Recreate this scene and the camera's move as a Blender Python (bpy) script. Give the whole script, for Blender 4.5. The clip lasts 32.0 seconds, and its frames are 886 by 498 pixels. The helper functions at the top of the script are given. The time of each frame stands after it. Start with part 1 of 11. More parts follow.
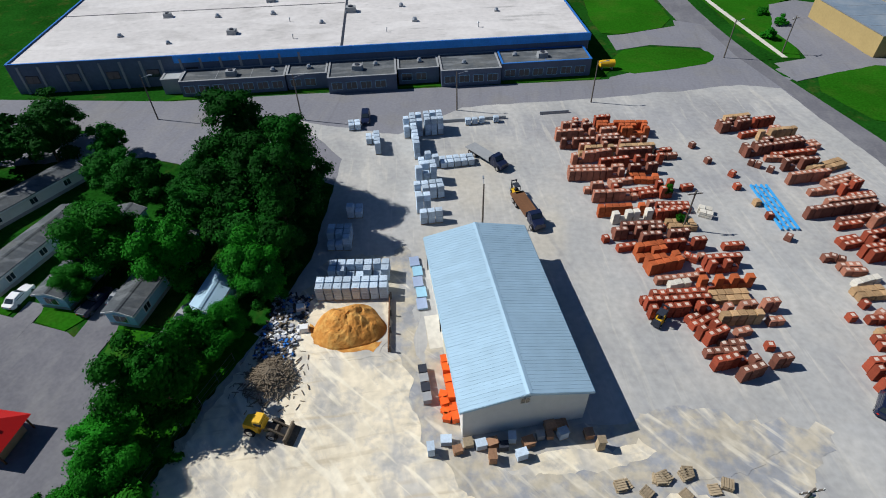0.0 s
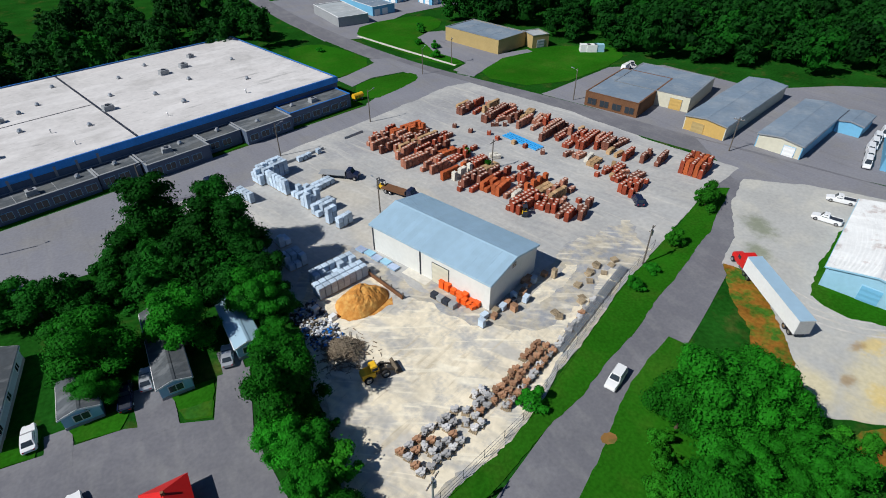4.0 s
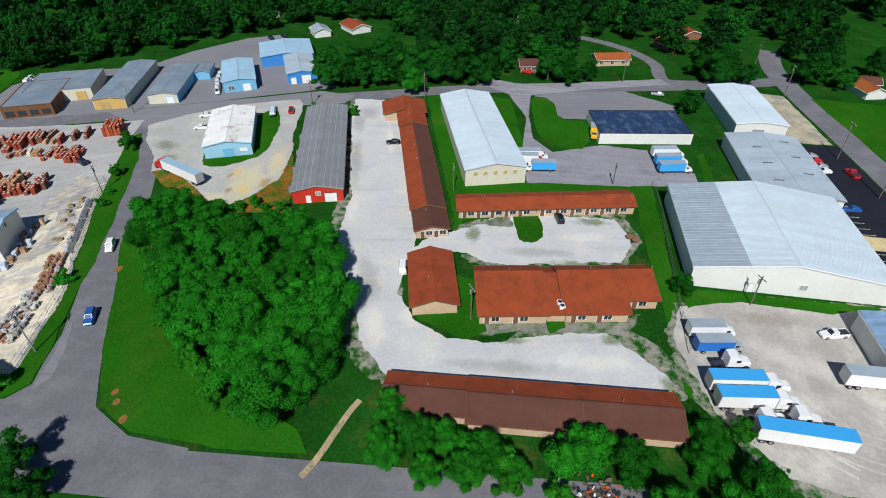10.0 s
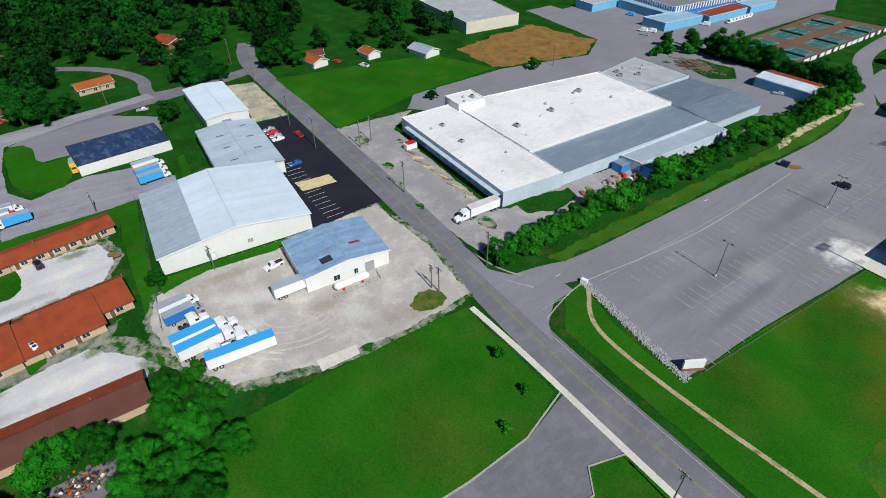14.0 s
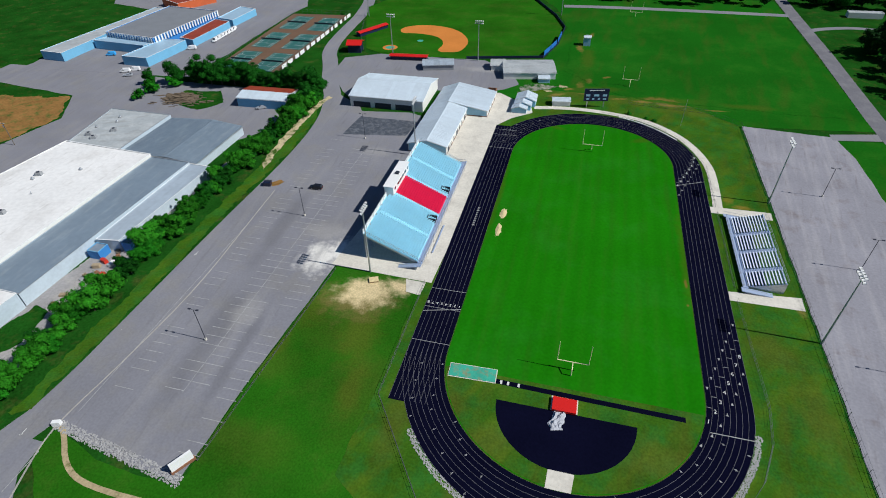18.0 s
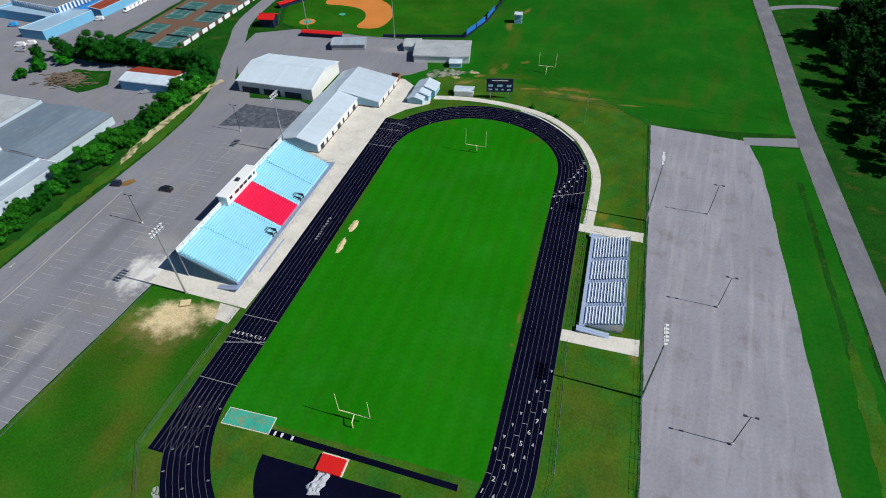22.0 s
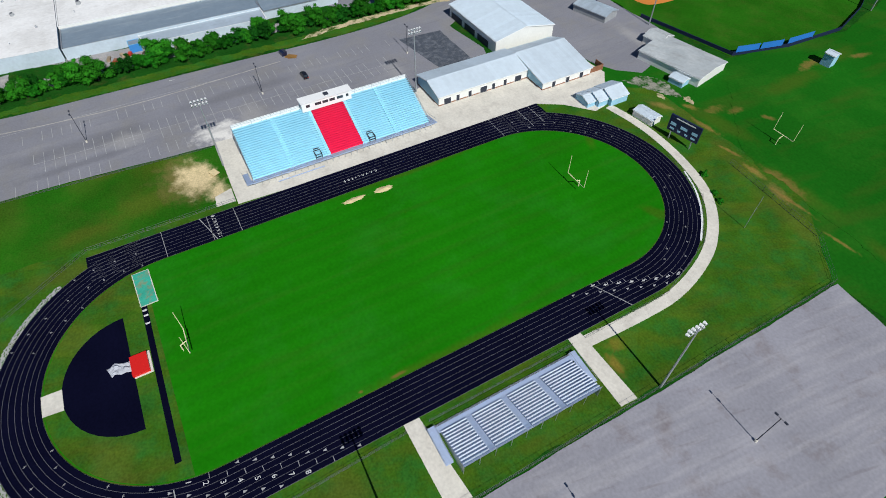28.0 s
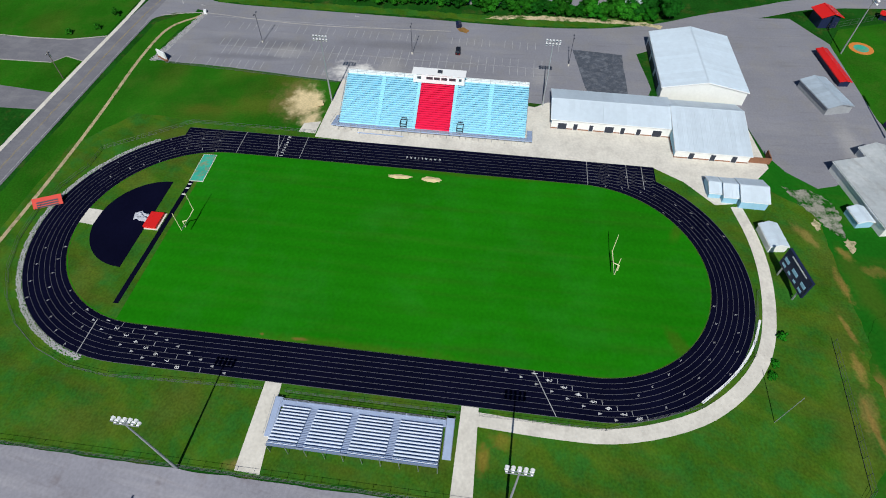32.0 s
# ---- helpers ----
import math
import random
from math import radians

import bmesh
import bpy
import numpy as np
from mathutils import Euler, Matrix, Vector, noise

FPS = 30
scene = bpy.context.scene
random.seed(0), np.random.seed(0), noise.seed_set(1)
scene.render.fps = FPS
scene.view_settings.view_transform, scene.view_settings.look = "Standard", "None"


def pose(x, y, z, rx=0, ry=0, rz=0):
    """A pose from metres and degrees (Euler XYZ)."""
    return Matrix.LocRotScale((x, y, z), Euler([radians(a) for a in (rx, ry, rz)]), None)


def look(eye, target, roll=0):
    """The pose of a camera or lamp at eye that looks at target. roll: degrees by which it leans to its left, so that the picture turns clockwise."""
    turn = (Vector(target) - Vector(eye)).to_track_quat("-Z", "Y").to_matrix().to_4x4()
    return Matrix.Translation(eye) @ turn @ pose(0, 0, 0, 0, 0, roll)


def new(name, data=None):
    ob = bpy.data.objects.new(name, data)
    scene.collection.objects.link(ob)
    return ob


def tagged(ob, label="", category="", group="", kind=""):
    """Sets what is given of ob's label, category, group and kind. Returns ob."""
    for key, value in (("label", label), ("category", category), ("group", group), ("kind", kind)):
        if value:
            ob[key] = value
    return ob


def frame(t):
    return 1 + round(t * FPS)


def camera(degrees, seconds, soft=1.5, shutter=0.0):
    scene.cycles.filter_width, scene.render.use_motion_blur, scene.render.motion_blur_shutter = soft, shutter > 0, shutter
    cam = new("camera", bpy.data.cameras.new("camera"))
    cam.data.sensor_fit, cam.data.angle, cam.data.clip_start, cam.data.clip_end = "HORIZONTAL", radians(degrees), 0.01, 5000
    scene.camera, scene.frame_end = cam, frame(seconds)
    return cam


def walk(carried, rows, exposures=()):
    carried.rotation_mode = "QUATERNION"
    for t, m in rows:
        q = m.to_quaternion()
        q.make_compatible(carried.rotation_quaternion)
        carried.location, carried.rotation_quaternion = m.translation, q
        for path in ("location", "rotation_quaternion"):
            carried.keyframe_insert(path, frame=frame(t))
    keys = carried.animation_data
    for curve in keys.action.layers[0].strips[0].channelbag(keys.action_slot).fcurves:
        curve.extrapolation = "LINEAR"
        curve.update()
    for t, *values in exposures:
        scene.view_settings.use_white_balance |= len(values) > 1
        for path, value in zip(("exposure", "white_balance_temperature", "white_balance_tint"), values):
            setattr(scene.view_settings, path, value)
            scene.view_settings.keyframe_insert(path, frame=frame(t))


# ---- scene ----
cam = camera(78.43, 32.0, soft=1.0)
PATH = [
    (0.0, -8.35, -10.66, 55.99, 47.342, 1.160, 10.791),
    (0.5, -14.50, -12.64, 56.31, 48.111, 1.065, 4.870),
    (1.0, -20.55, -14.96, 56.60, 49.035, 0.975, -1.410),
    (1.5, -26.51, -17.56, 57.11, 50.133, 0.836, -6.103),
    (2.0, -32.03, -20.37, 57.85, 51.346, 0.696, -10.548),
    (2.5, -37.39, -23.39, 58.55, 52.651, 0.532, -15.576),
    (3.0, -42.43, -26.77, 59.38, 53.850, 0.475, -20.819),
    (3.5, -47.52, -30.28, 60.39, 53.712, 0.288, -25.758),
    (5.5, -66.01, -46.86, 65.02, 53.503, 0.137, -41.732),
    (6.0, -70.20, -51.47, 66.42, 53.441, 0.098, -45.208),
    (6.5, -74.11, -56.26, 67.88, 53.375, 0.088, -48.773),
    (7.0, -77.71, -61.22, 69.28, 53.350, 0.032, -53.997),
    (7.5, -81.38, -66.19, 70.74, 53.279, 0.014, -59.123),
    (8.0, -85.30, -71.11, 72.16, 53.253, -0.055, -64.093),
    (8.5, -89.20, -76.24, 73.58, 53.206, -0.071, -69.138),
    (9.0, -93.15, -81.27, 75.23, 53.136, -0.084, -74.053),
    (9.5, -97.08, -86.30, 76.50, 53.148, -0.139, -79.247),
    (10.0, -101.03, -91.55, 77.95, 53.063, -0.062, -84.219),
    (10.5, -105.00, -96.63, 79.57, 52.954, -0.137, -89.088),
    (11.0, -109.03, -102.00, 81.24, 52.845, -0.060, -94.199),
    (11.5, -113.06, -107.35, 83.12, 52.622, -0.030, -99.082),
    (12.0, -117.14, -112.52, 84.69, 52.541, 0.003, -104.003),
    (12.5, -121.37, -118.19, 86.58, 52.365, 0.082, -109.162),
    (13.0, -125.66, -123.84, 88.28, 52.222, 0.183, -114.157),
    (13.5, -129.92, -129.52, 89.81, 52.088, 0.244, -119.462),
    (14.0, -134.12, -135.14, 91.16, 51.999, 0.383, -124.674),
    (14.5, -138.22, -140.70, 92.44, 51.926, 0.373, -129.898),
    (15.0, -142.58, -146.13, 93.91, 51.801, 0.434, -135.652),
    (15.5, -146.70, -151.55, 95.26, 51.686, 0.492, -140.866),
    (17.5, -164.05, -173.04, 100.46, 51.334, 0.985, -160.742),
    (18.0, -168.86, -177.95, 101.89, 51.111, 0.988, -165.578),
    (18.5, -173.78, -182.76, 103.06, 50.926, 1.004, -169.348),
    (19.0, -178.99, -187.55, 104.11, 50.962, 1.083, -172.742),
    (19.5, -184.18, -191.87, 104.67, 51.059, 1.046, -174.304),
    (20.0, -189.64, -196.09, 105.20, 50.417, 1.055, -174.101),
    (20.5, -195.20, -200.17, 105.48, 49.113, 1.020, -172.645),
    (21.0, -200.89, -204.02, 105.65, 47.974, 0.996, -170.025),
    (21.5, -206.54, -207.77, 105.66, 47.269, 0.931, -166.505),
    (22.0, -211.96, -211.85, 105.61, 46.838, 0.865, -163.664),
    (22.5, -217.44, -216.40, 105.47, 46.402, 0.815, -160.964),
    (23.0, -222.41, -221.40, 105.40, 45.850, 0.692, -157.088),
    (23.5, -227.45, -226.59, 105.42, 45.306, 0.634, -153.337),
    (24.0, -232.14, -231.92, 105.49, 44.750, 0.567, -150.392),
    (24.5, -236.57, -237.45, 105.60, 44.199, 0.511, -147.774),
    (26.5, -250.44, -260.78, 105.18, 42.383, 0.088, -132.261),
    (27.0, -253.12, -267.50, 105.39, 41.858, 0.003, -127.616),
    (27.5, -255.33, -274.32, 105.52, 41.264, -0.068, -123.297),
    (28.0, -256.98, -281.07, 105.68, 40.712, -0.254, -119.204),
    (28.5, -258.49, -288.00, 105.72, 40.251, -0.232, -114.327),
    (29.0, -259.56, -295.08, 105.80, 39.852, -0.263, -109.594),
    (29.5, -260.17, -302.14, 105.87, 39.512, -0.385, -104.804),
    (30.0, -260.64, -309.52, 105.93, 39.169, -0.367, -100.729),
    (30.5, -260.67, -316.79, 105.99, 39.012, -0.342, -97.246),
    (31.0, -260.43, -324.00, 106.13, 38.946, -0.232, -93.847),
    (31.5, -260.25, -331.36, 105.91, 39.010, -0.234, -88.735),
    (32.0, -259.99, -338.90, 105.72, 39.155, -0.205, -82.703),
]
walk(cam, [(t, pose(*p)) for t, *p in PATH], [(0.0, -0.06, 6050, 8), (32.0, -0.06, 6050, 8)])

# ---- daylight: clear sky and one low-angled summer sun out of the west ----
world = bpy.data.worlds.new("summer_sky")
scene.world = world
world.use_nodes = True
wn = world.node_tree.nodes
sky = wn.new("ShaderNodeTexSky")
sky.sky_type = "NISHITA"
sky.sun_disc = False
sky.ozone_density, sky.dust_density = 9.0, 0.2
sky.sun_elevation, sky.sun_rotation = radians(46), radians(268)
wn["Background"].inputs["Strength"].default_value = 0.05
world.node_tree.links.new(sky.outputs["Color"], wn["Background"].inputs["Color"])
sun_data = bpy.data.lights.new("sun", "SUN")
sun_data.energy, sun_data.angle, sun_data.color = 5.0, radians(0.53), (1.0, 0.945, 0.86)
sun = new("sun", sun_data)
sun.matrix_world = look((-60, 2, 60), (0, 0, 0))

# ---- materials ----
def mat(name, col, rough=0.8, metal=0.0, var=0.18, big=0.12, fine=3.0, bump=0.15, second=None, patch=0.5, piece=0.0, spec=0.3, bump_size=None):
    """Base colour broken up by a broad and a fine noise in world metres; second: a second colour in stained patches."""
    m = bpy.data.materials.new(name)
    m.use_nodes = True
    nt = m.node_tree
    n, ln = nt.nodes, nt.links
    b = n["Principled BSDF"]
    b.inputs["Roughness"].default_value, b.inputs["Metallic"].default_value = rough, metal
    b.inputs["Specular IOR Level"].default_value = spec
    geo = n.new("ShaderNodeNewGeometry")
    n1 = n.new("ShaderNodeTexNoise")
    n1.inputs["Scale"].default_value, n1.inputs["Detail"].default_value = big, 6
    n2 = n.new("ShaderNodeTexNoise")
    n2.inputs["Scale"].default_value, n2.inputs["Detail"].default_value = fine, 5
    for t in (n1, n2):
        ln.new(geo.outputs["Position"], t.inputs["Vector"])
    add = n.new("ShaderNodeMath")
    ln.new(n1.outputs["Fac"], add.inputs[0]), ln.new(n2.outputs["Fac"], add.inputs[1])
    ramp = n.new("ShaderNodeMapRange")
    ramp.inputs["From Min"].default_value, ramp.inputs["From Max"].default_value = 0.65, 1.35
    ramp.inputs["To Min"].default_value, ramp.inputs["To Max"].default_value = 1 - var, 1 + var
    ln.new(add.outputs[0], ramp.inputs["Value"])
    hsv = n.new("ShaderNodeHueSaturation")
    hsv.inputs["Color"].default_value = (*col, 1)
    if second:
        n3 = n.new("ShaderNodeTexNoise")
        n3.inputs["Scale"].default_value, n3.inputs["Detail"].default_value = big * 1.7, 8
        n3.inputs["Roughness"].default_value = 0.65
        ln.new(geo.outputs["Position"], n3.inputs["Vector"])
        mr = n.new("ShaderNodeMapRange")
        mr.inputs["From Min"].default_value, mr.inputs["From Max"].default_value = patch - 0.06, patch + 0.1
        ln.new(n3.outputs["Fac"], mr.inputs["Value"])
        mix = n.new("ShaderNodeMix")
        mix.data_type = "RGBA"
        mix.inputs["A"].default_value, mix.inputs["B"].default_value = (*col, 1), (*second, 1)
        ln.new(mr.outputs[0], mix.inputs["Factor"]), ln.new(mix.outputs["Result"], hsv.inputs["Color"])
    if piece:
        info = n.new("ShaderNodeObjectInfo")
        pm = n.new("ShaderNodeMapRange")
        pm.inputs["To Min"].default_value, pm.inputs["To Max"].default_value = 1 - piece, 1 + piece
        ln.new(info.outputs["Random"], pm.inputs["Value"])
        mul = n.new("ShaderNodeMath")
        mul.operation = "MULTIPLY"
        ln.new(ramp.outputs[0], mul.inputs[0]), ln.new(pm.outputs[0], mul.inputs[1]), ln.new(mul.outputs[0], hsv.inputs["Value"])
    else:
        ln.new(ramp.outputs[0], hsv.inputs["Value"])
    ln.new(hsv.outputs["Color"], b.inputs["Base Color"])
    if bump:
        bp = n.new("ShaderNodeBump")
        bp.inputs["Strength"].default_value, bp.inputs["Distance"].default_value = bump, bump_size or 0.05
        ln.new(n2.outputs["Fac"], bp.inputs["Height"]), ln.new(bp.outputs["Normal"], b.inputs["Normal"])
    return m


def leaf_mat(name, col, dark):
    """Foliage: every leaf clump takes its own green, a little light shines through."""
    m = mat(name, col, 0.7, var=0.3, big=0.25, fine=1.2, bump=0, spec=0.06)
    nt = m.node_tree
    n, ln = nt.nodes, nt.links
    b = n["Principled BSDF"]
    geo = n.new("ShaderNodeNewGeometry")
    info = n.new("ShaderNodeObjectInfo")
    mx = n.new("ShaderNodeMix")
    mx.data_type = "RGBA"
    mx.inputs["A"].default_value, mx.inputs["B"].default_value = (*col, 1), (*dark, 1)
    soft = n.new("ShaderNodeMapRange")
    soft.inputs["To Min"].default_value, soft.inputs["To Max"].default_value = 0.2, 0.8
    ln.new(geo.outputs["Random Per Island"], soft.inputs["Value"]), ln.new(soft.outputs[0], mx.inputs["Factor"])
    mr = n.new("ShaderNodeMapRange")
    mr.inputs["To Min"].default_value, mr.inputs["To Max"].default_value = 0.6, 1.3
    ln.new(info.outputs["Random"], mr.inputs["Value"])
    hs = [x for x in n if x.bl_idname == "ShaderNodeHueSaturation"][0]
    h2 = n.new("ShaderNodeHueSaturation")
    ln.new(mx.outputs["Result"], hs.inputs["Color"])
    ln.new(hs.outputs["Color"], h2.inputs["Color"]), ln.new(mr.outputs[0], h2.inputs["Value"])
    ln.new(h2.outputs["Color"], b.inputs["Base Color"])
    tr = n.new("ShaderNodeBsdfTranslucent")
    ms = n.new("ShaderNodeMixShader")
    ms.inputs[0].default_value = 0.12
    ln.new(h2.outputs["Color"], tr.inputs["Color"])
    ln.new(b.outputs[0], ms.inputs[1]), ln.new(tr.outputs[0], ms.inputs[2])
    ln.new(ms.outputs[0], n["Material Output"].inputs["Surface"])
    return m


def glass_mat(name, col=(0.03, 0.04, 0.05)):
    m = mat(name, col, 0.08, var=0.1, bump=0, spec=0.6)
    return m


M = dict(
    grass=mat("grass", (0.020, 0.110, 0.005), 0.9, var=0.35, big=0.05, fine=2.2, bump=0.5, second=(0.034, 0.110, 0.008), patch=0.55, bump_size=0.1, spec=0.0),
    wild=mat("rough_grass", (0.012, 0.068, 0.007), 0.95, var=0.45, big=0.09, fine=1.4, bump=0.7, second=(0.05, 0.075, 0.015), patch=0.6, bump_size=0.2, spec=0.0),
    field=mat("sports_turf", (0.014, 0.160, 0.002), 0.9, var=0.16, big=0.035, fine=1.2, bump=0.3, second=(0.018, 0.17, 0.006), patch=0.55, spec=0.0),
    practice=mat("practice_turf", (0.012, 0.105, 0.006), 0.9, var=0.2, big=0.03, fine=1.2, bump=0.3, second=(0.02, 0.12, 0.008), patch=0.55, spec=0.0),
    dryturf=mat("dry_turf", (0.040, 0.112, 0.008), 0.95, var=0.35, big=0.12, fine=2.0, bump=0.4, second=(0.03, 0.12, 0.014), patch=0.5, spec=0.0),
    redgrass=mat("reddish_weeds", (0.23, 0.105, 0.018), 0.95, var=0.4, big=0.2, fine=1.6, bump=0.7, second=(0.05, 0.13, 0.015), patch=0.5, spec=0.0),
    yard=mat("yard_gravel", (0.395, 0.39, 0.38), 0.95, var=0.16, big=0.06, fine=1.1, bump=0.3, second=(0.45, 0.435, 0.41), patch=0.53, spec=0.0),
    dust=mat("limestone_dust", (0.74, 0.655, 0.50), 0.95, var=0.2, big=0.13, fine=0.9, bump=0.35, second=(0.42, 0.405, 0.38), patch=0.54, spec=0.0),
    trucklot=mat("tan_grey_gravel", (0.41, 0.385, 0.35), 0.95, var=0.14, big=0.09, fine=1.6, bump=0.4, second=(0.53, 0.50, 0.45), patch=0.54, spec=0.0),
    gravel=mat("pale_gravel", (0.535, 0.54, 0.55), 0.95, var=0.11, big=0.09, fine=1.6, bump=0.4, second=(0.60, 0.575, 0.535), patch=0.54, spec=0.0),
    shoplot=mat("grey_forecourt_gravel", (0.42, 0.415, 0.395), 0.95, var=0.14, big=0.08, fine=1.4, bump=0.4, second=(0.48, 0.465, 0.42), patch=0.54, spec=0.0),
    thin=mat("thin_gravel_with_weeds", (0.24, 0.24, 0.21), 0.95, var=0.25, big=0.2, fine=1.8, bump=0.4, second=(0.07, 0.13, 0.04), patch=0.5, spec=0.0),
    sandlot=mat("sandy_gravel", (0.48, 0.43, 0.30), 0.95, var=0.2, big=0.1, fine=1.4, bump=0.35, second=(0.30, 0.28, 0.24), patch=0.5, spec=0.0),
    road=mat("worn_asphalt", (0.16, 0.158, 0.175), 0.9, var=0.14, big=0.08, fine=2.0, bump=0.2, second=(0.195, 0.192, 0.205), patch=0.54, spec=0.0),
    lot=mat("weathered_lot_asphalt", (0.215, 0.215, 0.24), 0.9, var=0.13, big=0.05, fine=1.8, bump=0.2, second=(0.225, 0.22, 0.225), patch=0.55, spec=0.0),
    lot2=mat("streaked_lot_asphalt", (0.265, 0.26, 0.29), 0.9, var=0.15, big=0.07, fine=1.5, bump=0.2, second=(0.21, 0.19, 0.20), patch=0.6, spec=0.0),
    black=mat("fresh_asphalt", (0.022, 0.024, 0.034), 0.75, var=0.25, big=0.1, fine=2.0, bump=0.2, spec=0.0),
    track=mat("track_rubber", (0.0035, 0.0038, 0.014), 0.7, var=0.25, big=0.1, fine=2.5, bump=0.15, spec=0.0),
    concrete=mat("concrete", (0.62, 0.585, 0.51), 0.85, var=0.14, big=0.15, fine=1.5, bump=0.15, second=(0.54, 0.505, 0.44), patch=0.55),
    kerb=mat("kerb_concrete", (0.36, 0.34, 0.31), 0.9, var=0.2, big=0.2, fine=2, bump=0.2),
    paint=mat("road_paint", (0.62, 0.62, 0.60), 0.7, var=0.25, big=0.4, fine=2, bump=0),
    faint=mat("worn_road_paint", (0.34, 0.34, 0.34), 0.8, var=0.3, big=0.4, fine=2, bump=0),
    yellow_paint=mat("yellow_road_paint", (0.28, 0.22, 0.10), 0.8, var=0.3, big=0.3, fine=2, bump=0),
    sand=mat("masonry_sand", (0.50, 0.22, 0.045), 0.95, var=0.2, big=0.4, fine=1.2, bump=0.5, second=(0.62, 0.34, 0.09), patch=0.52, bump_size=0.3),
    clay=mat("infield_clay", (0.55, 0.20, 0.045), 0.95, var=0.12, big=0.1, fine=1.2, bump=0.2, spec=0.0),
    soil=mat("bare_soil", (0.25, 0.135, 0.045), 0.95, var=0.3, big=0.15, fine=1.0, bump=0.4, second=(0.10, 0.12, 0.03), patch=0.56, spec=0.0),
    drysand=mat("spilled_sand", (0.60, 0.49, 0.27), 0.95, var=0.2, big=0.4, fine=1.5, bump=0.3, spec=0.0),
    white_roof=mat("white_roof_membrane", (0.60, 0.57, 0.55), 0.7, var=0.1, big=0.05, fine=0.8, bump=0.1, second=(0.50, 0.475, 0.455), patch=0.56),
    dock_roof=mat("bright_roof_membrane", (0.76, 0.75, 0.73), 0.7, var=0.1, big=0.05, fine=0.8, bump=0.1, second=(0.66, 0.645, 0.62), patch=0.57),
    grey_roof=mat("grey_gravel_roof", (0.080, 0.090, 0.10), 0.9, var=0.22, big=0.12, fine=1.5, bump=0.3, second=(0.12, 0.125, 0.125), patch=0.53),
    steel_roof=mat("grey_blue_steel_roof", (0.39, 0.55, 0.67), 0.45, 0.25, var=0.08, big=0.1, fine=0.6, bump=0.05, piece=0.04),
    galv_roof=mat("galvanised_roof", (0.46, 0.53, 0.59), 0.42, 0.3, var=0.1, big=0.12, fine=0.7, bump=0.05, piece=0.07),
    bright_roof=mat("bright_metal_roof", (0.60, 0.68, 0.74), 0.45, 0.15, var=0.07, big=0.1, fine=0.6, bump=0.05, piece=0.04),
    rust_roof=mat("rusting_white_roof", (0.72, 0.72, 0.71), 0.6, 0.05, var=0.1, big=0.15, fine=1.0, bump=0.1, second=(0.36, 0.25, 0.22), patch=0.60, piece=0.04),
    ribbed_grey=mat("weathered_grey_roof_panels", (0.225, 0.235, 0.25), 0.6, 0.15, var=0.1, big=0.15, fine=1.0, bump=0.1, piece=0.05),
    dark_roof=mat("dark_bitumen_roof", (0.022, 0.045, 0.11), 0.4, var=0.25, big=0.15, fine=0.6, bump=0.1, second=(0.09, 0.12, 0.15), patch=0.58),
    terracotta_wall=mat("orange_painted_wall", (0.55, 0.12, 0.04), 0.6, var=0.1, big=0.2, fine=1.0, bump=0.05),
    bluegrey_roof=mat("blue_grey_membrane_roof", (0.175, 0.225, 0.285), 0.75, var=0.12, big=0.1, fine=1.0, bump=0.1, second=(0.23, 0.27, 0.315), patch=0.53),
    beige_roof=mat("grey_membrane_roof", (0.36, 0.385, 0.395), 0.8, var=0.12, big=0.1, fine=1.0, bump=0.1, second=(0.43, 0.45, 0.455), patch=0.53),
    red_rust_roof=mat("rusted_red_roof", (0.26, 0.045, 0.02), 0.7, 0.1, var=0.25, big=0.2, fine=1.2, bump=0.1),
    shingle=mat("russet_shingles", (0.27, 0.052, 0.015), 0.9, var=0.22, big=0.25, fine=5.0, bump=0.5, second=(0.21, 0.042, 0.016), patch=0.55),
    shingle_dark=mat("brown_shingles", (0.10, 0.040, 0.028), 0.9, var=0.2, big=0.25, fine=5.0, bump=0.5),
    shingle_orange=mat("orange_shingles", (0.30, 0.085, 0.02), 0.9, var=0.2, big=0.25, fine=5.0, bump=0.5),
    white_wall=mat("white_steel_siding", (0.70, 0.70, 0.66), 0.6, var=0.06, big=0.2, fine=1.2, bump=0.05),
    cream_wall=mat("cream_siding", (0.60, 0.57, 0.45), 0.7, var=0.08, big=0.2, fine=1.2, bump=0.05),
    tan_wall=mat("tan_block_wall", (0.42, 0.31, 0.13), 0.85, var=0.1, big=0.2, fine=2, bump=0.15),
    yellow_wall=mat("ochre_wall", (0.55, 0.36, 0.11), 0.8, var=0.1, big=0.2, fine=2, bump=0.1),
    blue_wall=mat("light_blue_siding", (0.17, 0.42, 0.62), 0.6, var=0.08, big=0.2, fine=1.2, bump=0.05),
    sky_wall=mat("pale_blue_siding", (0.30, 0.52, 0.66), 0.6, var=0.08, big=0.2, fine=1.2, bump=0.05),
    deep_blue=mat("bright_blue_siding", (0.05, 0.22, 0.55), 0.6, var=0.08, big=0.2, fine=1.2, bump=0.05),
    red_wall=mat("red_siding", (0.50, 0.035, 0.018), 0.6, var=0.1, big=0.2, fine=1.2, bump=0.05),
    grey_wall=mat("grey_wall", (0.30, 0.31, 0.32), 0.8, var=0.12, big=0.2, fine=1.5, bump=0.1),
    # deep shade of the northern facades is put into this wall colour
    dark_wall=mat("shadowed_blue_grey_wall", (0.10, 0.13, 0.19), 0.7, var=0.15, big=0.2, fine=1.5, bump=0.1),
    brick_wall=mat("brown_brick_wall", (0.24, 0.11, 0.06), 0.9, var=0.2, big=0.3, fine=4, bump=0.2),
